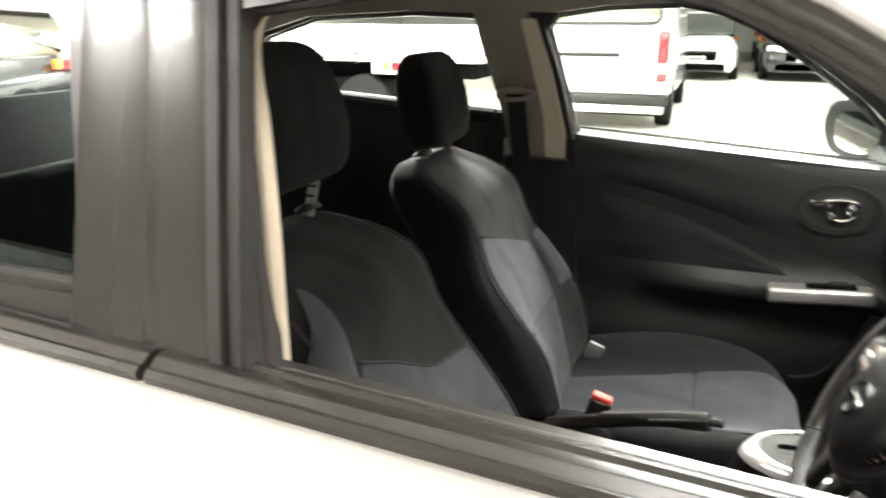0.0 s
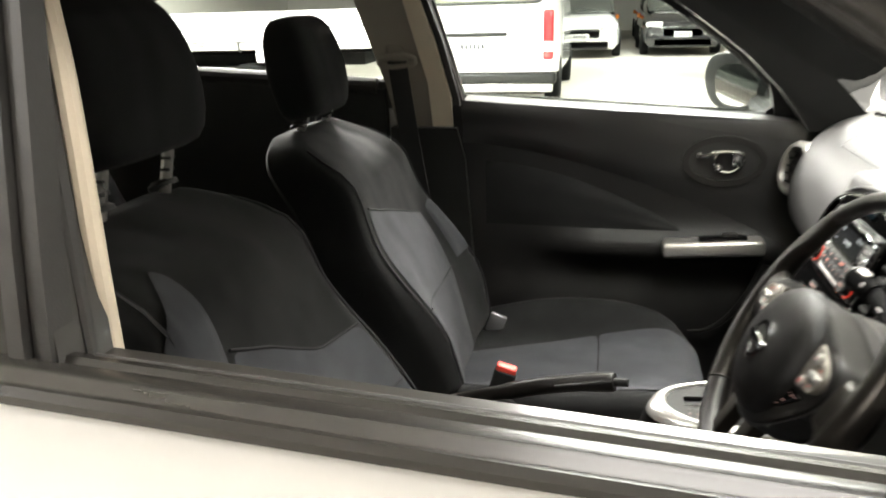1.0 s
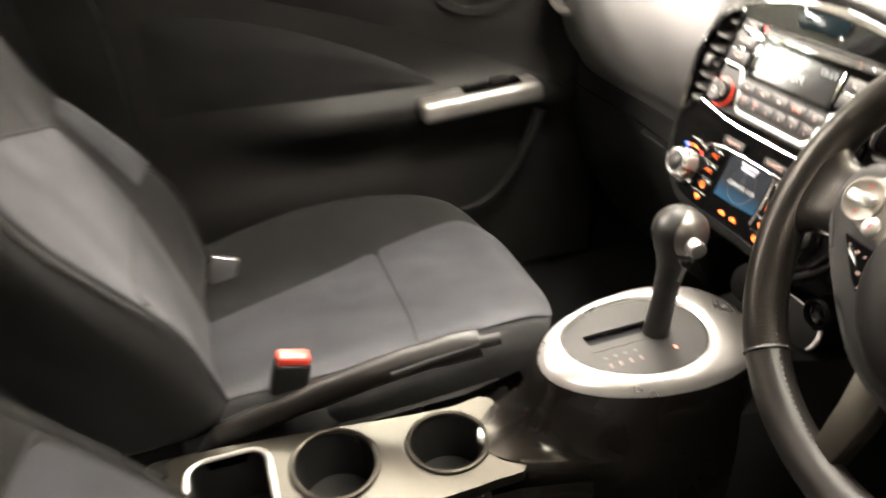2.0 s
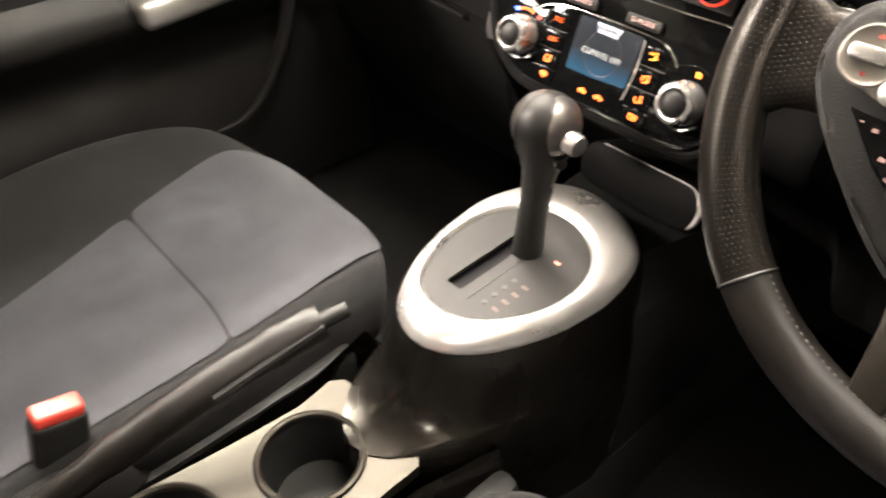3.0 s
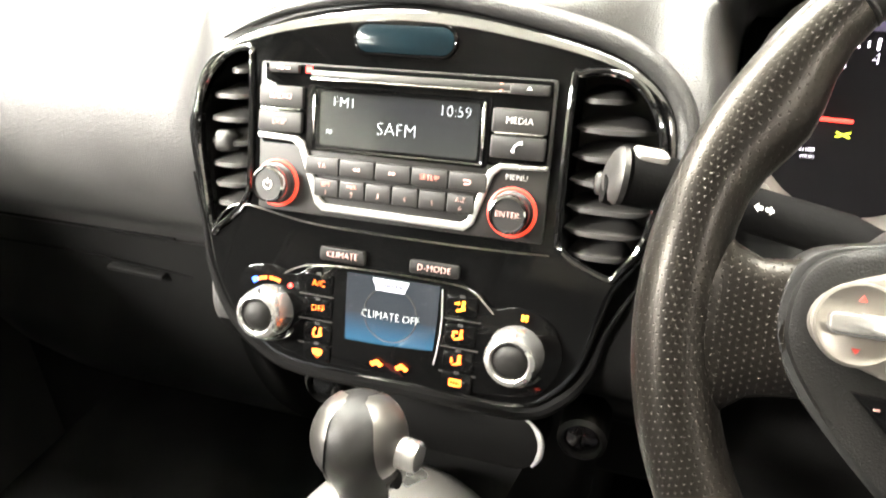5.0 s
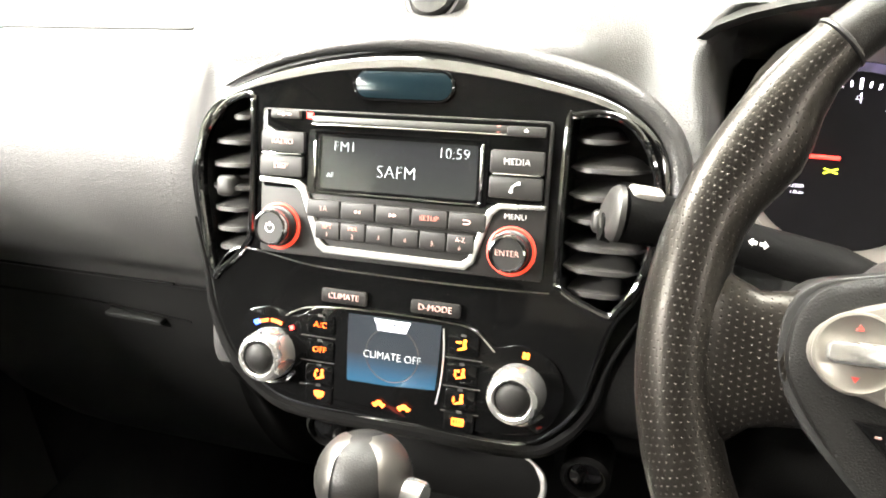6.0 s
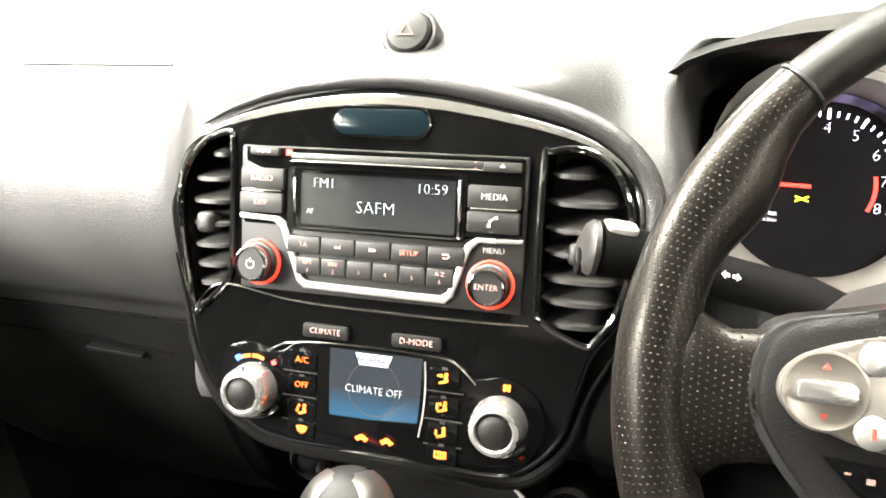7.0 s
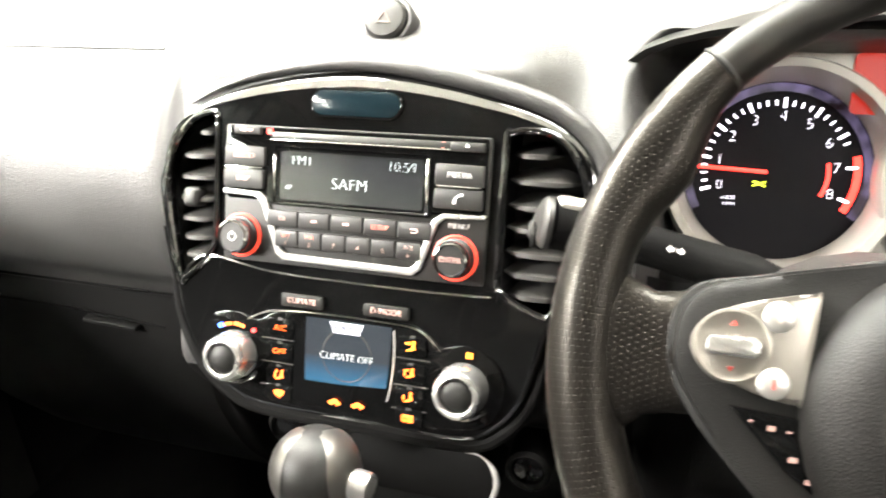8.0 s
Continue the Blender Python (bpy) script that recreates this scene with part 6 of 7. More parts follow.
SEATED = [blob(0.0018, 0.0031, 0.0012), [(0.0003, 0.0014), (0.0024, 0.002), (0.0032, -0.0016), (0.001, -0.0024)], [(0.0012, -0.0009), (0.0012, -0.0026), (-0.0028, -0.0034), (-0.003, -0.0024)]]
UP_ARROW = [[(-0.0036, 0.0022), (-0.0012, 0.0022), (-0.0024, 0.0042)]]
FACE_ARROW = [[(-0.0016, 0.0034), (-0.0016, 0.0008), (-0.0004, 0.0021)], [(-0.0042, 0.0026), (-0.0016, 0.0026), (-0.0016, 0.0016), (-0.0042, 0.0016)]]
FOOT_ARROW = [[(-0.0046, -0.0004), (-0.0024, -0.0004), (-0.0035, -0.0024)], [(-0.004, 0.0016), (-0.003, 0.0016), (-0.003, -0.0004), (-0.004, -0.0004)]]
ICON_FACE, ICON_BOTH, ICON_FEET = SEATED + FACE_ARROW, SEATED + FACE_ARROW + FOOT_ARROW, SEATED + FOOT_ARROW
ICON_MIST = SEATED + FOOT_ARROW + UP_ARROW
ICON_SCREEN = [[(-0.0042, 0.0022), (-0.002, 0.003), (0.002, 0.003), (0.0042, 0.0022), (0.003, -0.0012), (-0.003, -0.0012)], [(-0.0014, -0.0014), (-0.0008, -0.003), (-0.0002, -0.0014)], [(0.0004, -0.0014), (0.001, -0.003), (0.0016, -0.0014)]]
ICON_REAR = [[(-0.0042, 0.0024), (0.0042, 0.0024), (0.0042, 0.0013), (-0.0042, 0.0013)], [(-0.0042, -0.0013), (0.0042, -0.0013), (0.0042, -0.0024), (-0.0042, -0.0024)], [(-0.0042, 0.0012), (-0.0031, 0.0012), (-0.0031, -0.0012), (-0.0042, -0.0012)], [(0.0031, 0.0012), (0.0042, 0.0012), (0.0042, -0.0012), (0.0031, -0.0012)]] + [[(x, 0.001), (x + 0.0009, 0.001), (x + 0.0003, -0.0028), (x - 0.0006, -0.0028)] for x in (-0.0018, 0.0, 0.0018)]
CAR_BODY = [[(-0.0048, -0.001), (-0.0046, 0.0005), (-0.0026, 0.0009), (-0.0012, 0.0024), (0.0014, 0.0024), (0.0028, 0.0008), (0.0046, 0.0003), (0.0048, -0.001)]]
ICON_CAR = CAR_BODY + [blob(-0.0026, -0.0013, 0.0011), blob(0.0026, -0.0013, 0.0011)]
ICON_FAN = [blob(0.0013, 0.0011, 0.0011), blob(-0.0013, -0.0011, 0.0011), blob(-0.0013, 0.0012, 0.001), blob(0.0013, -0.0012, 0.001), blob(0.0, 0.0, 0.0007)]


def icon_mark(shapes, u, v, w, owner, ink):
    """A lit symbol made of small flat plates."""
    bm = bmesh.new()
    for k, line in enumerate(shapes):
        slab(line, 0.0, 0.0005 + 0.00008 * k, at(PANEL, u, v, w), bm=bm)
    return part("symbol", bm, ink, owner, smooth=False)


for v, text, icon in ((-0.0476, "A/C", None), (-0.0653, "OFF", None), (-0.083, "", ICON_MIST), (-0.0975, "", ICON_SCREEN)):
    b = part("key", slab(rounded(0.021, 0.0135, 0.002, 3, -0.0505, v), 0.002, 0.0034, PANEL, bevel=0.0005), "gloss", climate)
    if text:
        words(text, 0.0062, at(PANEL, -0.0505, v, 0.0036), "orange", b)
    else:
        icon_mark(icon, -0.0495, v, 0.0036, b, "orange")
    part("key_lamp", box((0.0035, 0.0018, 0.0006), at(PANEL, -0.0505, v + 0.0068, 0.0036)), "plate", b)
    if v > -0.09:
        part("key_divider", box((0.026, 0.0006, 0.0008), at(PANEL, -0.0525, v - 0.0088, 0.0026)), "grip_grey", climate)
for v, icon in ((-0.0476, ICON_FACE), (-0.0669, ICON_BOTH), (-0.0843, ICON_FEET), (-0.0995, ICON_REAR)):
    b = part("key", slab(rounded(0.021, 0.0135, 0.002, 3, 0.0525, v), 0.002, 0.0034, PANEL, bevel=0.0005), "gloss", climate)
    icon_mark(icon, 0.052, v, 0.0036, b, "orange" if v < -0.06 else "amber")
    part("key_lamp", box((0.0035, 0.0018, 0.0006), at(PANEL, 0.0525, v + 0.0068, 0.0036)), "plate", b)
    if v > -0.09:
        part("key_divider", box((0.026, 0.0006, 0.0008), at(PANEL, 0.0525, v - 0.0092, 0.0026)), "grip_grey", climate)
for u in (-0.0043, 0.014):
    icon_mark(ICON_CAR, u, -0.0965, 0.0036, climate, "orange")
glyph([(-0.1006 + 0.0885, 0.0, 0.004, 0.0035, 30)], -0.0885, -0.0517, 0.0036, climate, "blue_led")
glyph([(0.0215 * math.sin(radians(a)), 0.0215 * math.cos(radians(a)), 0.0012, 0.0024, -a) for a in (-24, -19, -14, -9, 0, 5, 10, 15, 20)], -0.0885, -0.0705, 0.0036, climate, "orange")
glyph([(0, 0, 0.003, 0.003, 30)], -0.0725, -0.0523, 0.0036, climate, "red_led")
icon_mark(ICON_FAN, 0.0942, -0.0481, 0.0036, climate, "amber")
part("screen_frame_edge", tube([PANEL @ Vector((u, v, 0.003)) for u, v in curve2([(0.0385, -0.038), (0.0395, -0.055), (0.0385, -0.075), (0.036, -0.09)], 5, False)], 0.0006, 6), "silver", climate)

# ---- tray and sockets under the panel
tray = thing("open_tray", (1.56, -0.02, 0.66), "dark oval tray under the centre panel with a bright end", "tray")
tm = basis((1.552, -0.022, 0.694), (0, -1, 0), (0.35, 0, 0.94))
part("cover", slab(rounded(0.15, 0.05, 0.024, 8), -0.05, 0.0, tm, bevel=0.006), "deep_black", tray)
rim_bits = [(0.051 + 0.0235 * math.cos(a), 0.0245 * math.sin(a)) for a in np.linspace(-0.75, math.pi / 2, 12)] + [(0.03, 0.0246), (-0.02, 0.0246), (-0.05, 0.0246)]
part("end_trim", tube([tm @ Vector((u, v, 0.001)) for u, v in rim_bits], [0.0012, 0.002] + [0.0028] * 5 + [0.002, 0.0014] + [0.001] * 6, 8), "silver", tray, "bright thin edge of the tray")
for u, label in ((-0.058, "round black power socket under the panel"), (0.135, "round black ignition cover under the panel")):
    p = PANEL @ Vector((u, -0.135, -0.03))
    sock = thing("power_socket", p, label, "socket", "sockets under the panel")
    sm = basis(p, (0, -1, 0), (0.1, 0, 0.99))
    part("collar", lathe([(0.017, -0.03), (0.017, 0.002), (0.014, 0.005), (0.0125, 0.003), (0.012, -0.01)], sm, 28), "deep_black", sock)
    part("cap", lathe([(0.0122, -0.02), (0.0122, 0.001), (0.01, 0.0025), (0.002, 0.003)], sm, 28), "gloss", sock)

# ---- round side vent at the passenger's end
side_vent = thing("side_vent", (1.6, 0.59, 0.95), "round air vent at the passenger end of the dashboard", "air vent", "dashboard air vents")
vm = basis((1.588, 0.595, 0.955), (0.25, -0.97, 0), (0.2, 0.05, 0.98))
part("ring", lathe([(0.062, -0.03), (0.062, 0.0), (0.057, 0.008), (0.048, 0.008), (0.045, -0.004), (0.044, -0.03)], vm, 40), "silver", side_vent, "satin silver vent ring")
part("core", lathe([(0.046, -0.03), (0.046, -0.012), (0.01, -0.012)], vm, 32), "rubber", side_vent)
for k in range(-2, 3):
    w = 2 * math.sqrt(0.044**2 - (0.017 * k) ** 2)
    part("blade", box((w, 0.003, 0.014), at(vm, 0, 0.017 * k, -0.008)), "button", side_vent)

# ---- instrument cluster
cluster = thing("instrument_cluster", (1.7, -0.363, 0.88), "twin-dial instrument cluster with violet-edged rev counter", "instrument cluster")
part("backing", box((0.02, 0.34, 0.17), pose(1.708, -0.3575, 0.957, 0, 20, 0), 0.01), "dial", cluster)
sm = basis((1.67, -0.3575, 0.947), (0, -1, 0), (0.3443, 0, 0.9388))
part("surround", slab(rounded(0.3, 0.172, 0.07, 6, 0.002, 0.004), 0.018, 0.024, sm, holes=(ellipse(0.079, 0.079, 48, -0.0695, 0.0), ellipse(0.079, 0.079, 48, 0.074, 0.0))), "bezel", cluster, "pale satin surround of the dials")
hood_rings = []
for x, grow in ((1.62, 0.0), (1.66, 0.003), (1.72, 0.006), (1.8, 0.0)):
    outer, inner = [], []
    for k in range(17):
        a = math.pi * k / 16
        yy, zz = -0.363 + (0.19 + grow) * math.cos(a), 1.024 + 0.042 * math.sin(a) ** 0.9 + 0.02 * (x - 1.62)
        outer.append((x, yy, zz + 0.005))
        inner.append((x + 0.002, -0.363 + (0.187 + grow) * math.cos(a), zz + 0.001))
    hood_rings.append(outer + inner[::-1])
part("hood", loft(hood_rings), "dark_plastic", cluster, "arched hood over the dials")
for s in (1, -1):
    part("hood_cheek", loft([[(1.625, -0.363 + s * 0.178, 1.01), (1.63, -0.363 + s * 0.165, 0.9), (1.63, -0.363 + s * 0.185, 0.9)], [(1.76, -0.363 + s * 0.18, 1.03), (1.76, -0.363 + s * 0.165, 0.9), (1.76, -0.363 + s * 0.19, 0.9)]]), "dark_plastic", cluster)


def gauge(y, name, label, marks):
    g = basis((1.67, y, 0.947), (0, -1, 0), (0.3443, 0, 0.9388))
    face = part(name, slab(ellipse(0.067, 0.067, 48), -0.004, 0.0, g), "dial", cluster, label)
    part("bezel", lathe([(0.0665, -0.004), (0.069, 0.02), (0.074, 0.036), (0.08, 0.036), (0.082, 0.03), (0.079, -0.004)], g, 56), "bezel", face, "pale satin dial tube")
    glow = [(rr * math.cos(radians(a)), rr * math.sin(radians(a))) for rr, span in ((0.0662, range(-30, 215, 5)), (0.06, range(210, -35, -5))) for a in span]
    part("edge_glow", slab(glow, 0.0002, 0.0006, g), "dial_glow", face)
    for k in range(marks * 4 + 1):
        a = radians(198 - 219 * k / (marks * 4))
        long = k % 4 == 0
        if not long and k > marks * 4 * 0.8:
            continue
        m = g @ Matrix.Translation((0.0515 * math.cos(a), 0.0515 * math.sin(a), 0.001)) @ Matrix.Rotation(a, 4, "Z")
        part("scale_mark", box((0.0075 if long else 0.004, 0.0019 if long else 0.0012, 0.0006), m), "dial_ink", face, smooth=False)
    return g, face


rev, face = gauge(-0.2877, "rev_counter", "rev counter with a lit red needle", 8)
for k in range(9):
    a = radians(198 - 219 * k / 8)
    words(str(k), 0.0115, at(rev, 0.0413 * math.cos(a), 0.0413 * math.sin(a), 0.001), "dial_ink", face, "numeral")
red_arc = [(r * math.cos(radians(a)), r * math.sin(radians(a))) for r, span in ((0.058, range(15, -30, -4)), (0.053, range(-29, 16, 4))) for a in span]
part("red_zone", slab(red_arc, 0.0006, 0.0012, rev), "red_led", face)
red_arc = [(r * math.cos(radians(a)), r * math.sin(radians(a))) for r, span in ((0.0375, range(13, -28, -4)), (0.035, range(-27, 14, 4))) for a in span]
part("red_zone", slab(red_arc, 0.0006, 0.0012, rev), "red_led", face)
na = radians(198 - 219 * 0.72 / 8)
part("needle", box((0.05, 0.0026, 0.002), rev @ Matrix.Translation((0.031 * math.cos(na), 0.031 * math.sin(na) - 0.001, 0.003)) @ Matrix.Rotation(na, 4, "Z"), 0.0008), "red_led", face, "glowing red needle")
glyph_m = at(rev, -0.0107, -0.0101, 0.001)
bm = bmesh.new()
for du, turn in ((-0.0025, 20), (-0.0025, -20), (0.0025, 20), (0.0025, -20)):
    box((0.0045, 0.0011, 0.0006), glyph_m @ Matrix.Translation((du, 0.001 if turn * du > 0 else -0.001, 0)) @ Matrix.Rotation(radians(turn), 4, "Z"), bm=bm)
part("lamp_symbol", bm, "yellow_led", face, "small yellow-green tell-tale", smooth=False)
words("x1000", 0.0042, at(rev, -0.032, -0.022, 0.001), "dial_ink", face)
words("r/min", 0.0042, at(rev, -0.031, -0.0265, 0.001), "dial_ink", face)
spd, face2 = gauge(-0.431, "speedometer", "dark speedometer dial", 9)
part("red_display", slab(rounded(0.06, 0.042, 0.004, 3), 0.0245, 0.0256, at(sm, 0.0, 0.064)), "red_panel", cluster, "small red lit display")

# ---- indicator stalk and column
stalk = thing("indicator_stalk", (1.52, -0.28, 0.93), "black indicator and lamp stalk with a grey end", "stalk")
arm = part("arm", tube([(1.5, -0.3, 0.925), (1.517, -0.262, 0.936), (1.52, -0.21, 0.946), (1.513, -0.175, 0.957)], [0.0132, 0.0132, 0.0128, 0.0122], 20), "deep_black", stalk)
grip = part("grip", tube([(1.513, -0.178, 0.957), (1.509, -0.168, 0.96), (1.503, -0.15, 0.9645), (1.501, -0.145, 0.966)], [0.0135, 0.015, 0.0158, 0.0158], 24), "deep_black", stalk, "black twist grip")
part("end_cap", tube([(1.501, -0.1455, 0.966), (1.5003, -0.1425, 0.9665), (1.4996, -0.1395, 0.967), (1.499, -0.138, 0.9675)], [0.0162, 0.0164, 0.0142, 0.01], 24), "grip_grey", grip, "grey end of the twist grip")
part("tip_ring", tube([(1.501, -0.1405, 0.957), (1.4995, -0.135, 0.958)], [0.009, 0.008], 14), "deep_black", stalk)
along = Vector((0.008, -0.023, -0.0055)).normalized()
facing = Vector((-0.62, -0.05, 0.5))
facing = (facing - along * facing.dot(along)).normalized()
upper = (facing * 0.62 + along.cross(facing) * -0.78).normalized()
upper = upper if upper.z > 0 else (facing * 0.62 + along.cross(facing) * 0.78).normalized()
# The flat is coloured pale to stand for bright reflected light.
flat = basis(Vector((1.5045, -0.1555, 0.9635)) + upper * 0.0135, along, upper.cross(along))
part("grip_facet", slab(rounded(0.019, 0.013, 0.004, 4), 0.0, 0.0034, flat, bevel=0.001), "bezel", grip, "flat on the twist grip, pale for its reflection")
sunm = basis(Vector((1.5095, -0.1695, 0.9597)) + facing * 0.0151, along, facing.cross(along))
bm = tube([sunm @ Vector((0.0014 * math.cos(t), 0.0014 * math.sin(t), 0.0004)) for t in (2 * math.pi * k / 14 for k in range(14))], 0.0003, 5, True)
for k in range(8):
    box((0.0013, 0.0005, 0.0005), sunm @ Matrix.Rotation(math.pi * k / 4, 4, "Z") @ Matrix.Translation((0.0028, 0, 0.0004)), bm=bm)
part("sun_symbol", bm, "white_print", grip)
arrows = basis((1.5165, -0.2185, 0.9468), (0.0, -1, -0.2), (0.5, 0, 0.85))
for d in (-1, 1):
    tip = [(d * 0.0054, 0.0), (d * 0.0031, 0.0023), (d * 0.0031, 0.001), (d * 0.0008, 0.001), (d * 0.0008, -0.001), (d * 0.0031, -0.001), (d * 0.0031, -0.0023)]
    part("arrow_symbol", slab(tip[::-d], 0.0118, 0.0126, arrows), "white_print", arm)
column = thing("steering_column", (1.6, -0.363, 0.86), "dark plastic steering column shroud", "steering column")
rings = []
for d, w, h in ((0.05, 0.07, 0.05), (0.065, 0.092, 0.07), (0.11, 0.1, 0.075), (0.19, 0.098, 0.068), (0.27, 0.09, 0.06)):
    c = WHEEL @ Vector((0, -0.02, -d))
    rings.append([c + Vector((0.3 * h * math.sin(a), -w * math.copysign(abs(math.cos(a)) ** 0.6, math.cos(a)), (h if math.sin(a) > 0 else 0.85 * h) * math.copysign(abs(math.sin(a)) ** 0.75, math.sin(a)))) for a in (2 * math.pi * k / 28 for k in range(28))])
part("shroud", loft(rings), "shroud", column, "grained grey column cover")


# ---------------------------------------------------------------- steering wheel
sw = thing("steering_wheel", (1.388, -0.353, 0.962), "leather three-spoke steering wheel with silver switch pods", "steering wheel")


def rim_point(deg):
    a = radians(deg)
    c, s = math.cos(a), math.sin(a)
    return Vector((0.172 * c, (0.172 if s > 0 else 0.17) * s, 0.0))


def girth(deg):
    """Share of the full thickness: slim at the top, full at the thumb grips."""
    up = (deg % 360) if deg % 360 <= 270 else (deg % 360) - 360
    k = min(max((min(up, 180 - up) + 2) / 44, 0.0), 1.0)
    return 1.08 - 0.34 * k * k * (3 - 2 * k)


def rim_mid(deg):
    """The rim's middle line, pushed outward where the rim is slim."""
    p = rim_point(deg)
    return p + p.normalized() * 0.012 * (1.04 - girth(deg))


def thumb_rest(deg):
    """How far the grip swells inward just above the side spokes."""
    left = deg % 360 if 90 < deg % 360 < 270 else (180 - deg) % 360
    return 0.0115 * math.exp(-(((left - 150) / 9) ** 2))


def rim_arc(a0, a1, fat, material, label=""):
    n = max(6, int(abs(a1 - a0) / 4))
    rings = []
    for k in range(n + 1):
        deg = a0 + (a1 - a0) * k / n
        p, q = rim_mid(deg), (rim_point(deg + 0.5) - rim_point(deg - 0.5)).normalized()
        side = Vector((q.y, -q.x, 0))
        swell = fat * girth(deg)
        rings.append([WHEEL @ (p + side * (0.0158 * swell + (thumb_rest(deg) if math.cos(t) < 0 else 0.0)) * math.cos(t) + Vector((0, 0, 0.0142 * swell * math.sin(t)))) for t in (2 * math.pi * j / 20 for j in range(20))])
    return part("rim_section", loft(rings), material, sw, label, angle=60)


rim_arc(46, 134, 0.97, "leather", "smooth grained leather rim top")
rim_arc(134.5, 228, 1.0, "perf", "perforated leather grip")
rim_arc(228.5, 311.5, 0.97, "leather", "smooth leather rim bottom")
rim_arc(312, 405.5, 1.0, "perf", "perforated leather grip")
for deg in (46, 134, 228, 312):
    p, g = rim_mid(deg), girth(deg)
    q = (rim_point(deg + 0.5) - rim_point(deg - 0.5)).normalized()
    side = Vector((q.y, -q.x, 0))
    part("joint", tube([WHEEL @ (p + side * 0.0157 * g * math.cos(t) + Vector((0, 0, 0.0141 * g * math.sin(t)))) for t in (2 * math.pi * j / 20 for j in range(20))], 0.0011, 6, True), "rubber", sw)
for a0, a1 in ((216, 268), (272, 324)):
    bm = bmesh.new()
    for k in range(int((a1 - a0) / 1.6)):
        deg = a0 + k * 1.6
        p = rim_point(deg)
        q = (rim_point(deg + 0.5) - rim_point(deg - 0.5)).normalized()
        inward = -p.normalized()
        c = p + inward * 0.0145 + Vector((0, 0, 0.0068))
        box((0.0032, 0.0011, 0.001), WHEEL @ Matrix.Translation(c) @ Matrix.Rotation(math.atan2(q.y, q.x) + 0.5, 4, "Z"), bm=bm)
    tagged(part("stitching", bm, "stitch", sw, "row of grey stitches", smooth=False))

for s in (-1, 1):
    # side spoke: leather web from the rim to the hub
    rings = []
    for u, low, high, thick in ((0.177, -0.028, 0.028, 0.0105), (0.172, -0.046, 0.044, 0.0132), (0.165, -0.056, 0.045, 0.0122), (0.158, -0.048, 0.036, 0.0108), (0.152, -0.041, 0.0295, 0.0098), (0.1415, -0.032, 0.0245, 0.0102), (0.131, -0.0295, 0.0255, 0.011), (0.1224, -0.0288, 0.0285, 0.0105), (0.105, -0.028, 0.03, 0.01)):
        mid, tall = (low + high) / 2, (high - low) / 2
        rings.append([WHEEL @ Vector((s * u, mid + tall * math.copysign(abs(math.cos(t)) ** 0.75, math.cos(t)), thick * math.copysign(abs(math.sin(t)) ** 0.8, math.sin(t)))) for t in (2 * math.pi * k / 28 for k in range(28))])
    bm = loft(rings)
    uv, back = bm.loops.layers.uv.verify(), WHEEL.inverted()
    for f in bm.faces:
        for loop in f.loops:
            q = back @ loop.vert.co
            loop[uv].uv = (q.y, q.x)
    spoke = part("side_spoke", bm, "perf", sw, "perforated black leather side spoke", angle=70)
    # silver switch pod on the hub cover's wing
    WING = WHEEL
    pod_line = [(-0.1252, 0.0037), (-0.1215, 0.0145), (-0.1075, 0.0228), (-0.088, 0.0285), (-0.0785, 0.0302), (-0.0768, 0.0275), (-0.08, -0.0125), (-0.0825, -0.0155), (-0.0947, -0.0138), (-0.118, -0.006)]
    pod = [(u * -s, v) for u, v in curve2(pod_line, 4)]
    if s > 0:
        pod = pod[::-1]
    podob = part("switch_pod", slab(pod, 0.012, 0.0195, WING, bevel=0.0018), "pod_silver", sw, "satin silver switch pod")
    part("rocker_dish", lathe([(0.0158, 0.0185), (0.0155, 0.0205), (0.0145, 0.0208), (0.0125, 0.0198), (0.002, 0.0195)], at(WING, s * 0.1087, 0.0055), 36), "pod_silver", podob)
    part("rocker", slab(rounded(0.0215, 0.0085, 0.003, 4, s * 0.1087, 0.0055), 0.0195, 0.0245, WING, bevel=0.0014), "bright_knob", podob, "pale rocker switch")
    for dv, flip in ((0.0095, 1), (-0.0095, -1)):
        part("rocker_mark", slab([(0, 0.0013 * flip), (-0.0015 * flip, -0.0009 * flip), (0.0015 * flip, -0.0009 * flip)], 0.0199, 0.0204, at(WING, s * 0.1087, 0.0055 + dv)), "red_mark", podob)
    for v, ink in ((-0.0079, "red_mark"), (0.0196, "pink_print")):
        k = part("pod_button", lathe([(0.0066, 0.018), (0.0064, 0.021), (0.005, 0.022), (0.001, 0.0222)], at(WING, s * 0.0918, v), 28), "silver", podob)
        part("symbol", box((0.0012, 0.0042, 0.0005), at(WING, s * 0.0918, v, 0.0223)), ink, k)
    quad = [(-0.1075, -0.0195), (-0.0775, -0.0215), (-0.066, -0.049), (-0.0705, -0.0525), (-0.0835, -0.0435)]
    quad = [(u * -s, v) for u, v in quad]
    if s > 0:
        quad = quad[::-1]
    pad = part("switch_pad", slab(quad, 0.012, 0.0175, WING, bevel=0.0012), "gloss", sw, "glossy black phone and volume keys")
    for u, v, w, h in ((0.0985, -0.0245, 0.003, 0.0012), (0.0905, -0.0265, 0.004, 0.003), (0.0835, -0.027, 0.003, 0.0012), (0.0813, -0.038, 0.0045, 0.003), (0.0745, -0.046, 0.0045, 0.003)):
        part("symbol", box((w * 0.75, h * 0.7, 0.0006), at(WING, s * u, v, 0.0177)), "faint_mark", pad)

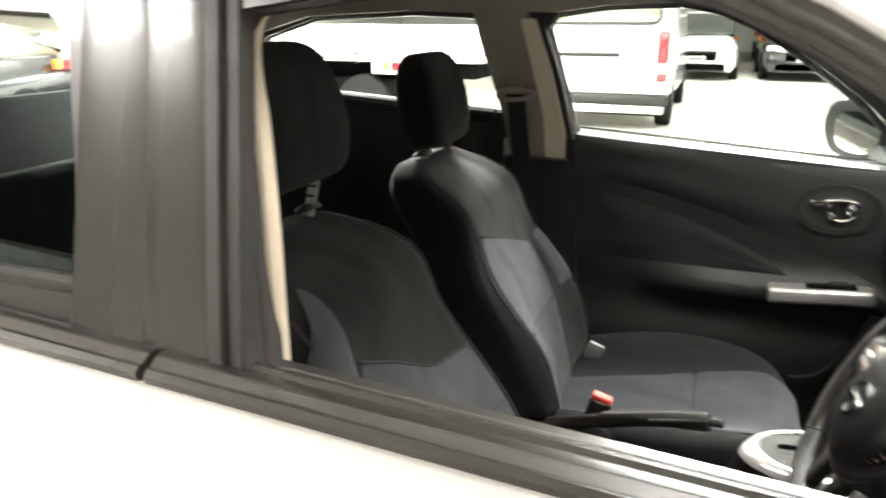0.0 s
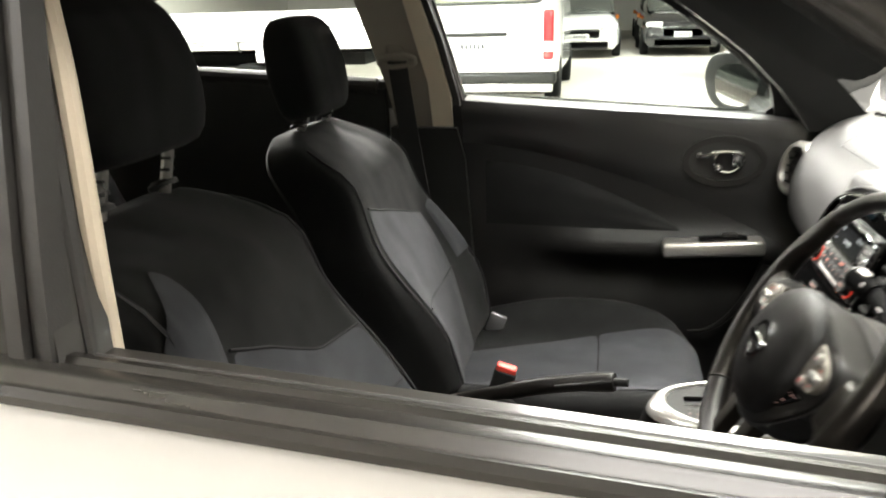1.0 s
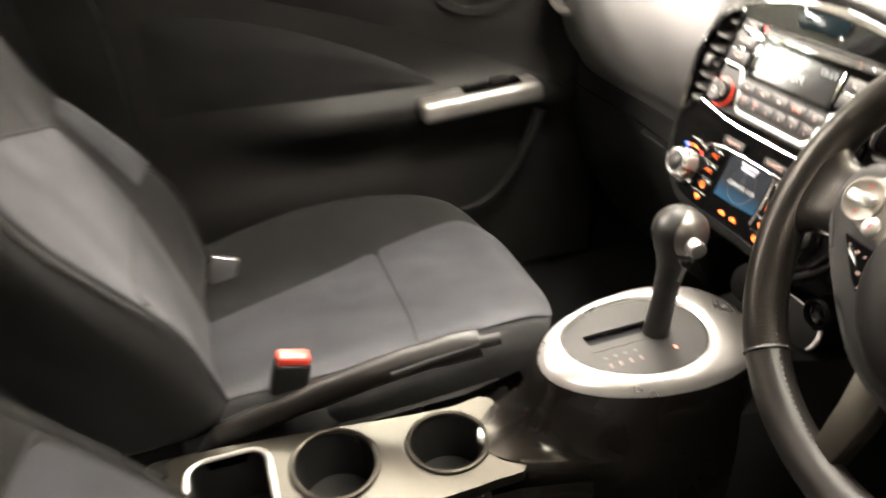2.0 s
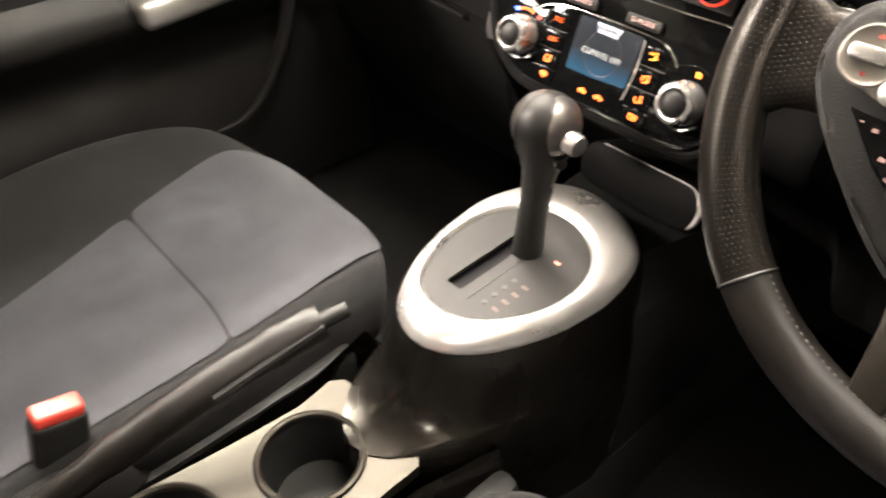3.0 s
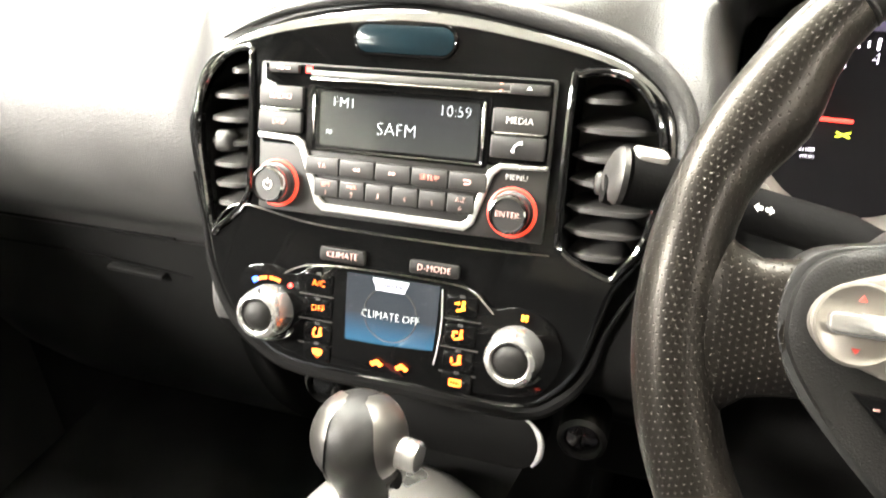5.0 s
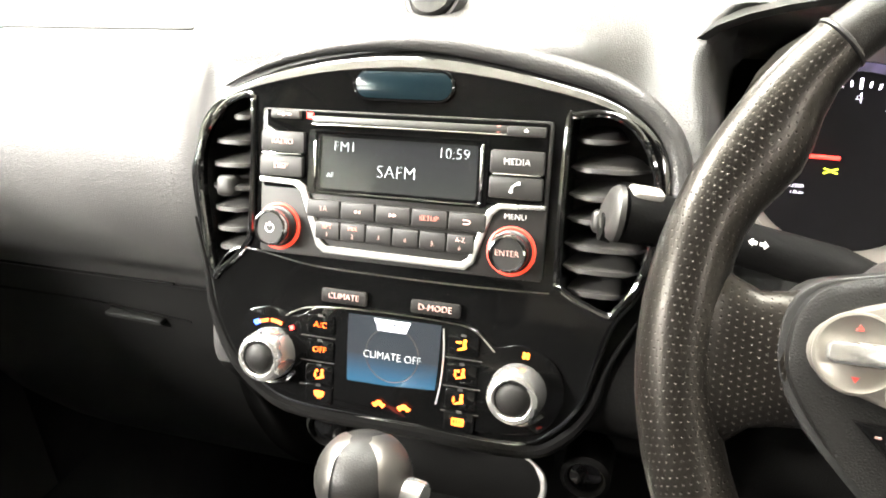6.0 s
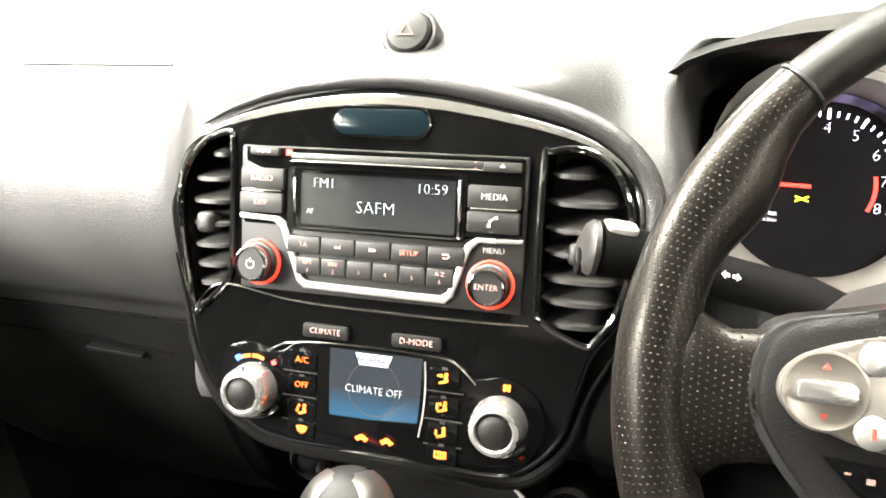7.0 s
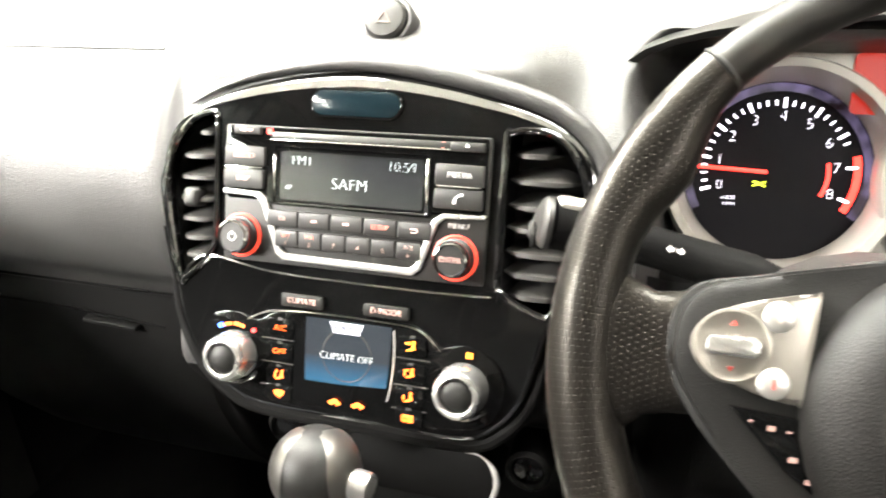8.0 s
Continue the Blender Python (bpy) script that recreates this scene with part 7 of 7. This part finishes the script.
HUB_HALF = [(0.045, 0.0465), (0.077, 0.04), (0.0986, 0.035), (0.119, 0.0303), (0.129, 0.02), (0.132, 0.005), (0.1305, -0.008), (0.12, -0.0255), (0.107, -0.04), (0.0925, -0.0544), (0.07, -0.075), (0.042, -0.092)]
hub = curve2([(0, 0.052), *HUB_HALF, (0, -0.1), *[(-u, v) for u, v in HUB_HALF[::-1]]], 3)
part("hub_gap", slab([(u * 1.022, v * 1.03 - 0.0004) for u, v in hub], -0.02, 0.0108, WHEEL, bevel=0.001), "dark_plastic", sw, "dark gap round the hub cover")
part("hub_cover", slab(hub, -0.03, 0.015, WHEEL, bevel=0.005), "hub", sw, "soft grained hub cover")
rings = []
for r, h in ((0.082, 0.012), (0.08, 0.02), (0.074, 0.028), (0.06, 0.035), (0.04, 0.039), (0.015, 0.041)):
    rings.append([WHEEL @ Vector((r * math.cos(a), -0.018 + r * 0.92 * math.sin(a), h)) for a in (2 * math.pi * k / 40 for k in range(40))])
pad = part("airbag_pad", loft(rings), "hub", sw, "domed airbag pad")
bm = ring_slab(ellipse(0.023, 0.023, 36), ellipse(0.0185, 0.0185, 36), 0.0385, 0.0425, at(WHEEL, 0, -0.018))
part("badge_ring", bm, "chrome", pad, "plain chrome badge ring")
part("badge_bar", box((0.052, 0.009, 0.004), at(WHEEL, 0, -0.018, 0.042), 0.0015), "chrome", pad)
for s in (-1, 1):
    lower = [(s * 0.05, -0.085), (s * 0.045, -0.115), (s * 0.042, -0.15), (s * 0.022, -0.156), (s * 0.02, -0.12), (s * 0.022, -0.09)]
    if s > 0:
        lower = lower[::-1]
    part("lower_spoke", slab(lower, -0.008, 0.008, WHEEL, bevel=0.003), "gunmetal", sw, "dark satin lower spoke")


# ---------------------------------------------------------------- centre console, gear lever, handbrake
console = thing("centre_console", (1.2, 0, 0.33), "gunmetal painted centre console with two cup holders", "console")
PLATE = [(1.287, -0.014), (1.299, 0.025), (1.35, 0.05), (1.412, 0.05), (1.45, 0.022), (1.457, -0.02), (1.432, -0.062), (1.386, -0.08), (1.338, -0.073), (1.302, -0.047)]
RING = [(1.257, -0.013), (1.278, 0.032), (1.315, 0.054), (1.374, 0.071), (1.443, 0.073), (1.495, 0.055), (1.519, 0.015), (1.513, -0.035), (1.487, -0.075), (1.452, -0.092), (1.407, -0.0995), (1.354, -0.093), (1.305, -0.074), (1.27, -0.046)]
plate_line, ring_line = curve2(PLATE, 6), curve2(RING, 6)


def resample(line, n, c):
    """The line met by n rays from c."""
    out = []
    ang = [math.atan2(y - c[1], x - c[0]) for x, y in line]
    for k in range(n):
        a = 2 * math.pi * k / n - math.pi
        i = min(range(len(line)), key=lambda j: abs(math.remainder(ang[j] - a, 2 * math.pi)))
        r = math.hypot(line[i][0] - c[0], line[i][1] - c[1])
        out.append((a, r))
    sm = [sum(out[(k + d) % n][1] for d in (-1, 0, 1)) / 3 for k in range(n)]
    return [(c[0] + r * math.cos(a), c[1] + r * math.sin(a)) for (a, _), r in zip(out, sm)]


MIDP = (1.385, -0.013)
inner, outer = resample(plate_line, 56, MIDP), resample(ring_line, 56, MIDP)


def ring_at(k, grow, z, tilt=0.0):
    return [((1 - k) * a[0] + k * b[0] + (b[0] - MIDP[0]) * grow, (1 - k) * a[1] + k * b[1] + (b[1] - MIDP[1]) * grow, z + tilt * (a[0] - MIDP[0])) for a, b in zip(inner, outer)]


# deck with cup holders behind the lever
DECK = basis((1.03, 0.004, 0.59), (1, 0, 0), (0, 1, 0))
deck = curve2([(-0.19, -0.06), (-0.19, 0.06), (-0.17, 0.08), (-0.05, 0.07), (0.07, 0.055), (0.14, 0.049), (0.19, 0.046), (0.19, -0.062), (0.15, -0.074), (0.07, -0.078), (-0.06, -0.084), (-0.17, -0.084)], 3)
bin_hole = rounded(0.086, 0.115, 0.02, 4, -0.125, 0.003)
part("deck", slab(deck, -0.014, 0.0, DECK, holes=(bin_hole, ellipse(0.047, 0.051, 32, -0.012, 0.008), ellipse(0.045, 0.045, 32, 0.117, -0.004))), "gunmetal", console, "satin gunmetal deck")
for cx, cy, a, b in ((-0.012, 0.008, 0.047, 0.051), (0.117, -0.004, 0.045, 0.045)):
    well = [[DECK @ Vector((cx + a * k * math.cos(t), cy + b * k * math.sin(t), z)) for t in (2 * math.pi * j / 32 for j in range(32))] for k, z in ((1.07, 0.0), (1.04, 0.003), (1.0, 0.0), (0.95, -0.02), (0.9, -0.065), (0.02, -0.066))]
    part("cup_holder", loft(well, True, False), "dark_plastic", console, "round black cup holder")
    part("cup_ring", tube([DECK @ Vector((cx + a * 1.02 * math.cos(t), cy + b * 1.02 * math.sin(t), 0.001)) for t in (2 * math.pi * j / 32 for j in range(32))], 0.0035, 8, True), "gunmetal", console)
part("bin", loft([[DECK @ Vector((u * k - 0.125 * (1 - k), v, z)) for u, v in bin_hole] for k, z in ((1.0, 0.001), (0.98, -0.07), (0.05, -0.071))], True, False), "dark_plastic", console)
part("bin_rim", tube([DECK @ Vector((u, v, 0.001)) for u, v in rounded(0.09, 0.119, 0.022, 4, -0.125, 0.003)], 0.003, 8, True), "silver", console)
rings = []
for x, w, z in ((0.82, 0.075, 0.575), (0.9, 0.084, 0.578), (1.08, 0.078, 0.578), (1.2, 0.082, 0.578), (1.28, 0.1, 0.578)):
    rings.append([(x, y * w, zz) for y, zz in ((-1.25, 0.34), (-1.1, 0.5), (-1.03, z - 0.01), (-0.98, z), (0.98, z), (1.03, z - 0.01), (1.1, 0.5), (1.25, 0.34))])
body = loft(rings)
body.normal_update()
bmesh.ops.delete(body, geom=[f for f in body.faces if abs(f.normal.z) > 0.9 and f.calc_center_median().z > 0.57], context="FACES_ONLY")
part("side_body", body, "shaded_gunmetal", console, "gunmetal console flank, darkened for dark reflections", angle=50)

# raised pod round the lever, sweeping back into the deck
def flared(grow, flare, z, tilt=0.0):
    ring = []
    for x, y, zz in ring_at(1, grow, z, tilt):
        back = max(0.0, (MIDP[0] - x) / 0.13) ** 2
        ring.append((x - 0.13 * flare * back, y * (1 + 0.05 * back), zz))
    return ring


rings = [flared(0.03, 0, 0.676, 0.03), flared(0.07, 0, 0.66, 0.03), flared(0.1, 0.02, 0.638), flared(0.12, 0.06, 0.618), flared(0.135, 0.13, 0.604), flared(0.145, 0.24, 0.5955), flared(0.15, 0.36, 0.5915), flared(0.18, 0.33, 0.56), flared(0.22, 0.2, 0.5), flared(0.25, 0.2, 0.34)]
part("pod", loft(rings, True, False), "shaded_gunmetal", console, "flared gunmetal pod", angle=60)
front = loft([[(1.44, -0.1, 0.62), (1.44, -0.06, 0.665), (1.44, 0.04, 0.665), (1.44, 0.085, 0.62), (1.44, 0.1, 0.4), (1.44, -0.12, 0.4)], [(1.6, -0.11, 0.6), (1.6, -0.08, 0.64), (1.6, 0.08, 0.64), (1.6, 0.11, 0.6), (1.6, 0.12, 0.4), (1.6, -0.12, 0.4)], [(1.8, -0.11, 0.58), (1.8, -0.08, 0.62), (1.8, 0.08, 0.62), (1.8, 0.11, 0.58), (1.8, 0.12, 0.4), (1.8, -0.12, 0.4)]])
part("front_bridge", front, "dark_plastic", console)

shifter = thing("gear_lever", (1.38, -0.012, 0.66), "automatic gear lever with a silver-fronted ball knob in a silver surround", "gear lever")
rings = [ring_at(0.0, 0.0, 0.687, 0.03), ring_at(0.05, 0.0, 0.693, 0.03), ring_at(0.2, 0.0, 0.6945, 0.03), ring_at(0.55, 0.0, 0.6925, 0.03), ring_at(0.85, 0.0, 0.687, 0.03), ring_at(1.0, 0.0, 0.681, 0.03), ring_at(1.0, 0.025, 0.672, 0.03)]
part("surround", loft(rings, True, False), "bright_ring", shifter, "satin silver oval surround", angle=60)
gate_hole = rounded(0.093, 0.018, 0.003, 2, 1.363, 0.001)
bm = slab([(x, y) for x, y in inner], 0.0, 0.004, Matrix.Translation((0, 0, 0.685)), holes=(gate_hole,))
for v in bm.verts:
    v.co.z += 0.03 * (v.co.x - MIDP[0])
gate = part("gate_plate", bm, "plate", shifter, "grey gate plate")
part("gate_slot", box((0.098, 0.022, 0.004), pose(1.363, 0.001, 0.679, 0, -1.7, 0)), "dial", gate)
part("gate_line", box((0.075, 0.001, 0.0008), pose(1.352, -0.02, 0.6885, 0, -1.7, 0)), "rubber", gate)
for k in range(4):
    gx = 1.322 + 0.0125 * k
    gz = 0.6888 + 0.03 * (gx - MIDP[0])
    part("gear_dot", lathe([(0.0028, 0), (0.0028, 0.0006), (0.001, 0.0007)], pose(gx, -0.0335, gz), 12), "rubber", gate)
    part("gear_mark", box((0.0042, 0.0075, 0.0008), pose(gx, -0.0465, gz), 0.0003), "faint_red", gate)
part("gear_mark", box((0.0035, 0.006, 0.0008), pose(1.404, -0.045, 0.6896), 0.0003), "red_print", gate)
# teardrop knob on its neck, silver shell on the driver's side
BALL = pose(1.41, -0.013, 0.82, 0, 5, 0)
ball_line = [(0.0285 * math.cos(a), 0.0285 * math.sin(a)) for a in np.linspace(1.52, -0.35, 12)]
neck_line = [(0.0236, -0.0212), (0.0188, -0.032), (0.0158, -0.043), (0.0145, -0.055), (0.014, -0.066)]
drop = ball_line + neck_line
part("knob", lathe(drop[::-1], BALL, 36), "knob", shifter, "worn dark leather teardrop knob")
part("lever", lathe([(0.0155, -0.15), (0.0146, -0.12), (0.0138, -0.09), (0.0138, -0.068), (0.0144, -0.066), (0.0144, -0.06)], BALL, 24), "knob", shifter, "black leather lever neck")
fine = [(0.0285 * math.cos(a), 0.0285 * math.sin(a)) for a in np.linspace(1.35, -0.72, 30)]
fine += [(r0 + (r1 - r0) * k / 5, h0 + (h1 - h0) * k / 5) for (r0, h0), (r1, h1) in zip(neck_line[:3], neck_line[1:4]) for k in range(1, 6)]
for facing_deg in (-80, 102):
    rings = []
    for n, (r, h) in enumerate(fine):
        q = n / (len(fine) - 1)
        wide = radians(12 + 46 * math.sin(math.pi * min(q * 1.1 + 0.1, 1.0)) ** 0.8)
        r = max(r, 0.0285 * math.cos(math.asin(max(-1, min(1, h / 0.0285)))) if h > -0.018 else r)
        proud = 0.0012 * min(1.0, 0.15 + 6 * q, 0.15 + 6 * (1 - q))
        rings.append([BALL @ Vector(((r + proud) * math.cos(a), (r + proud) * math.sin(a), h)) for a in np.linspace(radians(facing_deg) - wide, radians(facing_deg) + wide, 21)])
    part("knob_face", loft(rings, False, False), "knob_silver", shifter, "satin silver face of the knob", angle=80)
bmx = basis(BALL @ Vector((-0.003, -0.027, -0.002)), (0.99, -0.1, 0), (0, 0, 1))
part("knob_button", lathe([(0.0095, -0.004), (0.0095, 0.011), (0.0085, 0.013), (0.003, 0.014)], bmx, 28), "bright_knob", shifter, "bright release button")
part("knob_screw", lathe([(0.0055, -0.004), (0.0055, 0.002), (0.004, 0.0015), (0.001, 0.001)], basis(BALL @ Vector((-0.002, -0.0225, -0.026)), (0.99, -0.1, 0), (0, 0.3, 0.95)), 16), "dark_plastic", shifter)

brake = thing("handbrake", (1.02, 0.085, 0.6), "dark leather handbrake lever lying beside the passenger seat", "handbrake")
part("grip", tube(smooth_line([(0.9, 0.105, 0.585), (1.0, 0.09, 0.622), (1.08, 0.074, 0.652), (1.15, 0.06, 0.672), (1.205, 0.047, 0.684)], 5), [0.014] * 6 + [0.0165] * 10 + [0.018] * 4 + [0.0165], 14), "leather", brake)
part("release_button", tube([(1.2, 0.047, 0.684), (1.228, 0.041, 0.688)], [0.008, 0.0075], 14), "dark_plastic", brake, "dark release button")
part("grip_trim", tube(smooth_line([(1.1, 0.0525, 0.662), (1.15, 0.043, 0.677), (1.2, 0.035, 0.69)], 5), 0.004, 8), "dark_plastic", brake)
part("boot", loft([[(0.96 + r * math.cos(t), 0.118 + 0.35 * r * math.sin(t), z) for t in (2 * math.pi * j / 20 for j in range(20))] for r, z in ((0.09, 0.56), (0.07, 0.585), (0.045, 0.595), (0.03, 0.6))]), "carpet", brake)
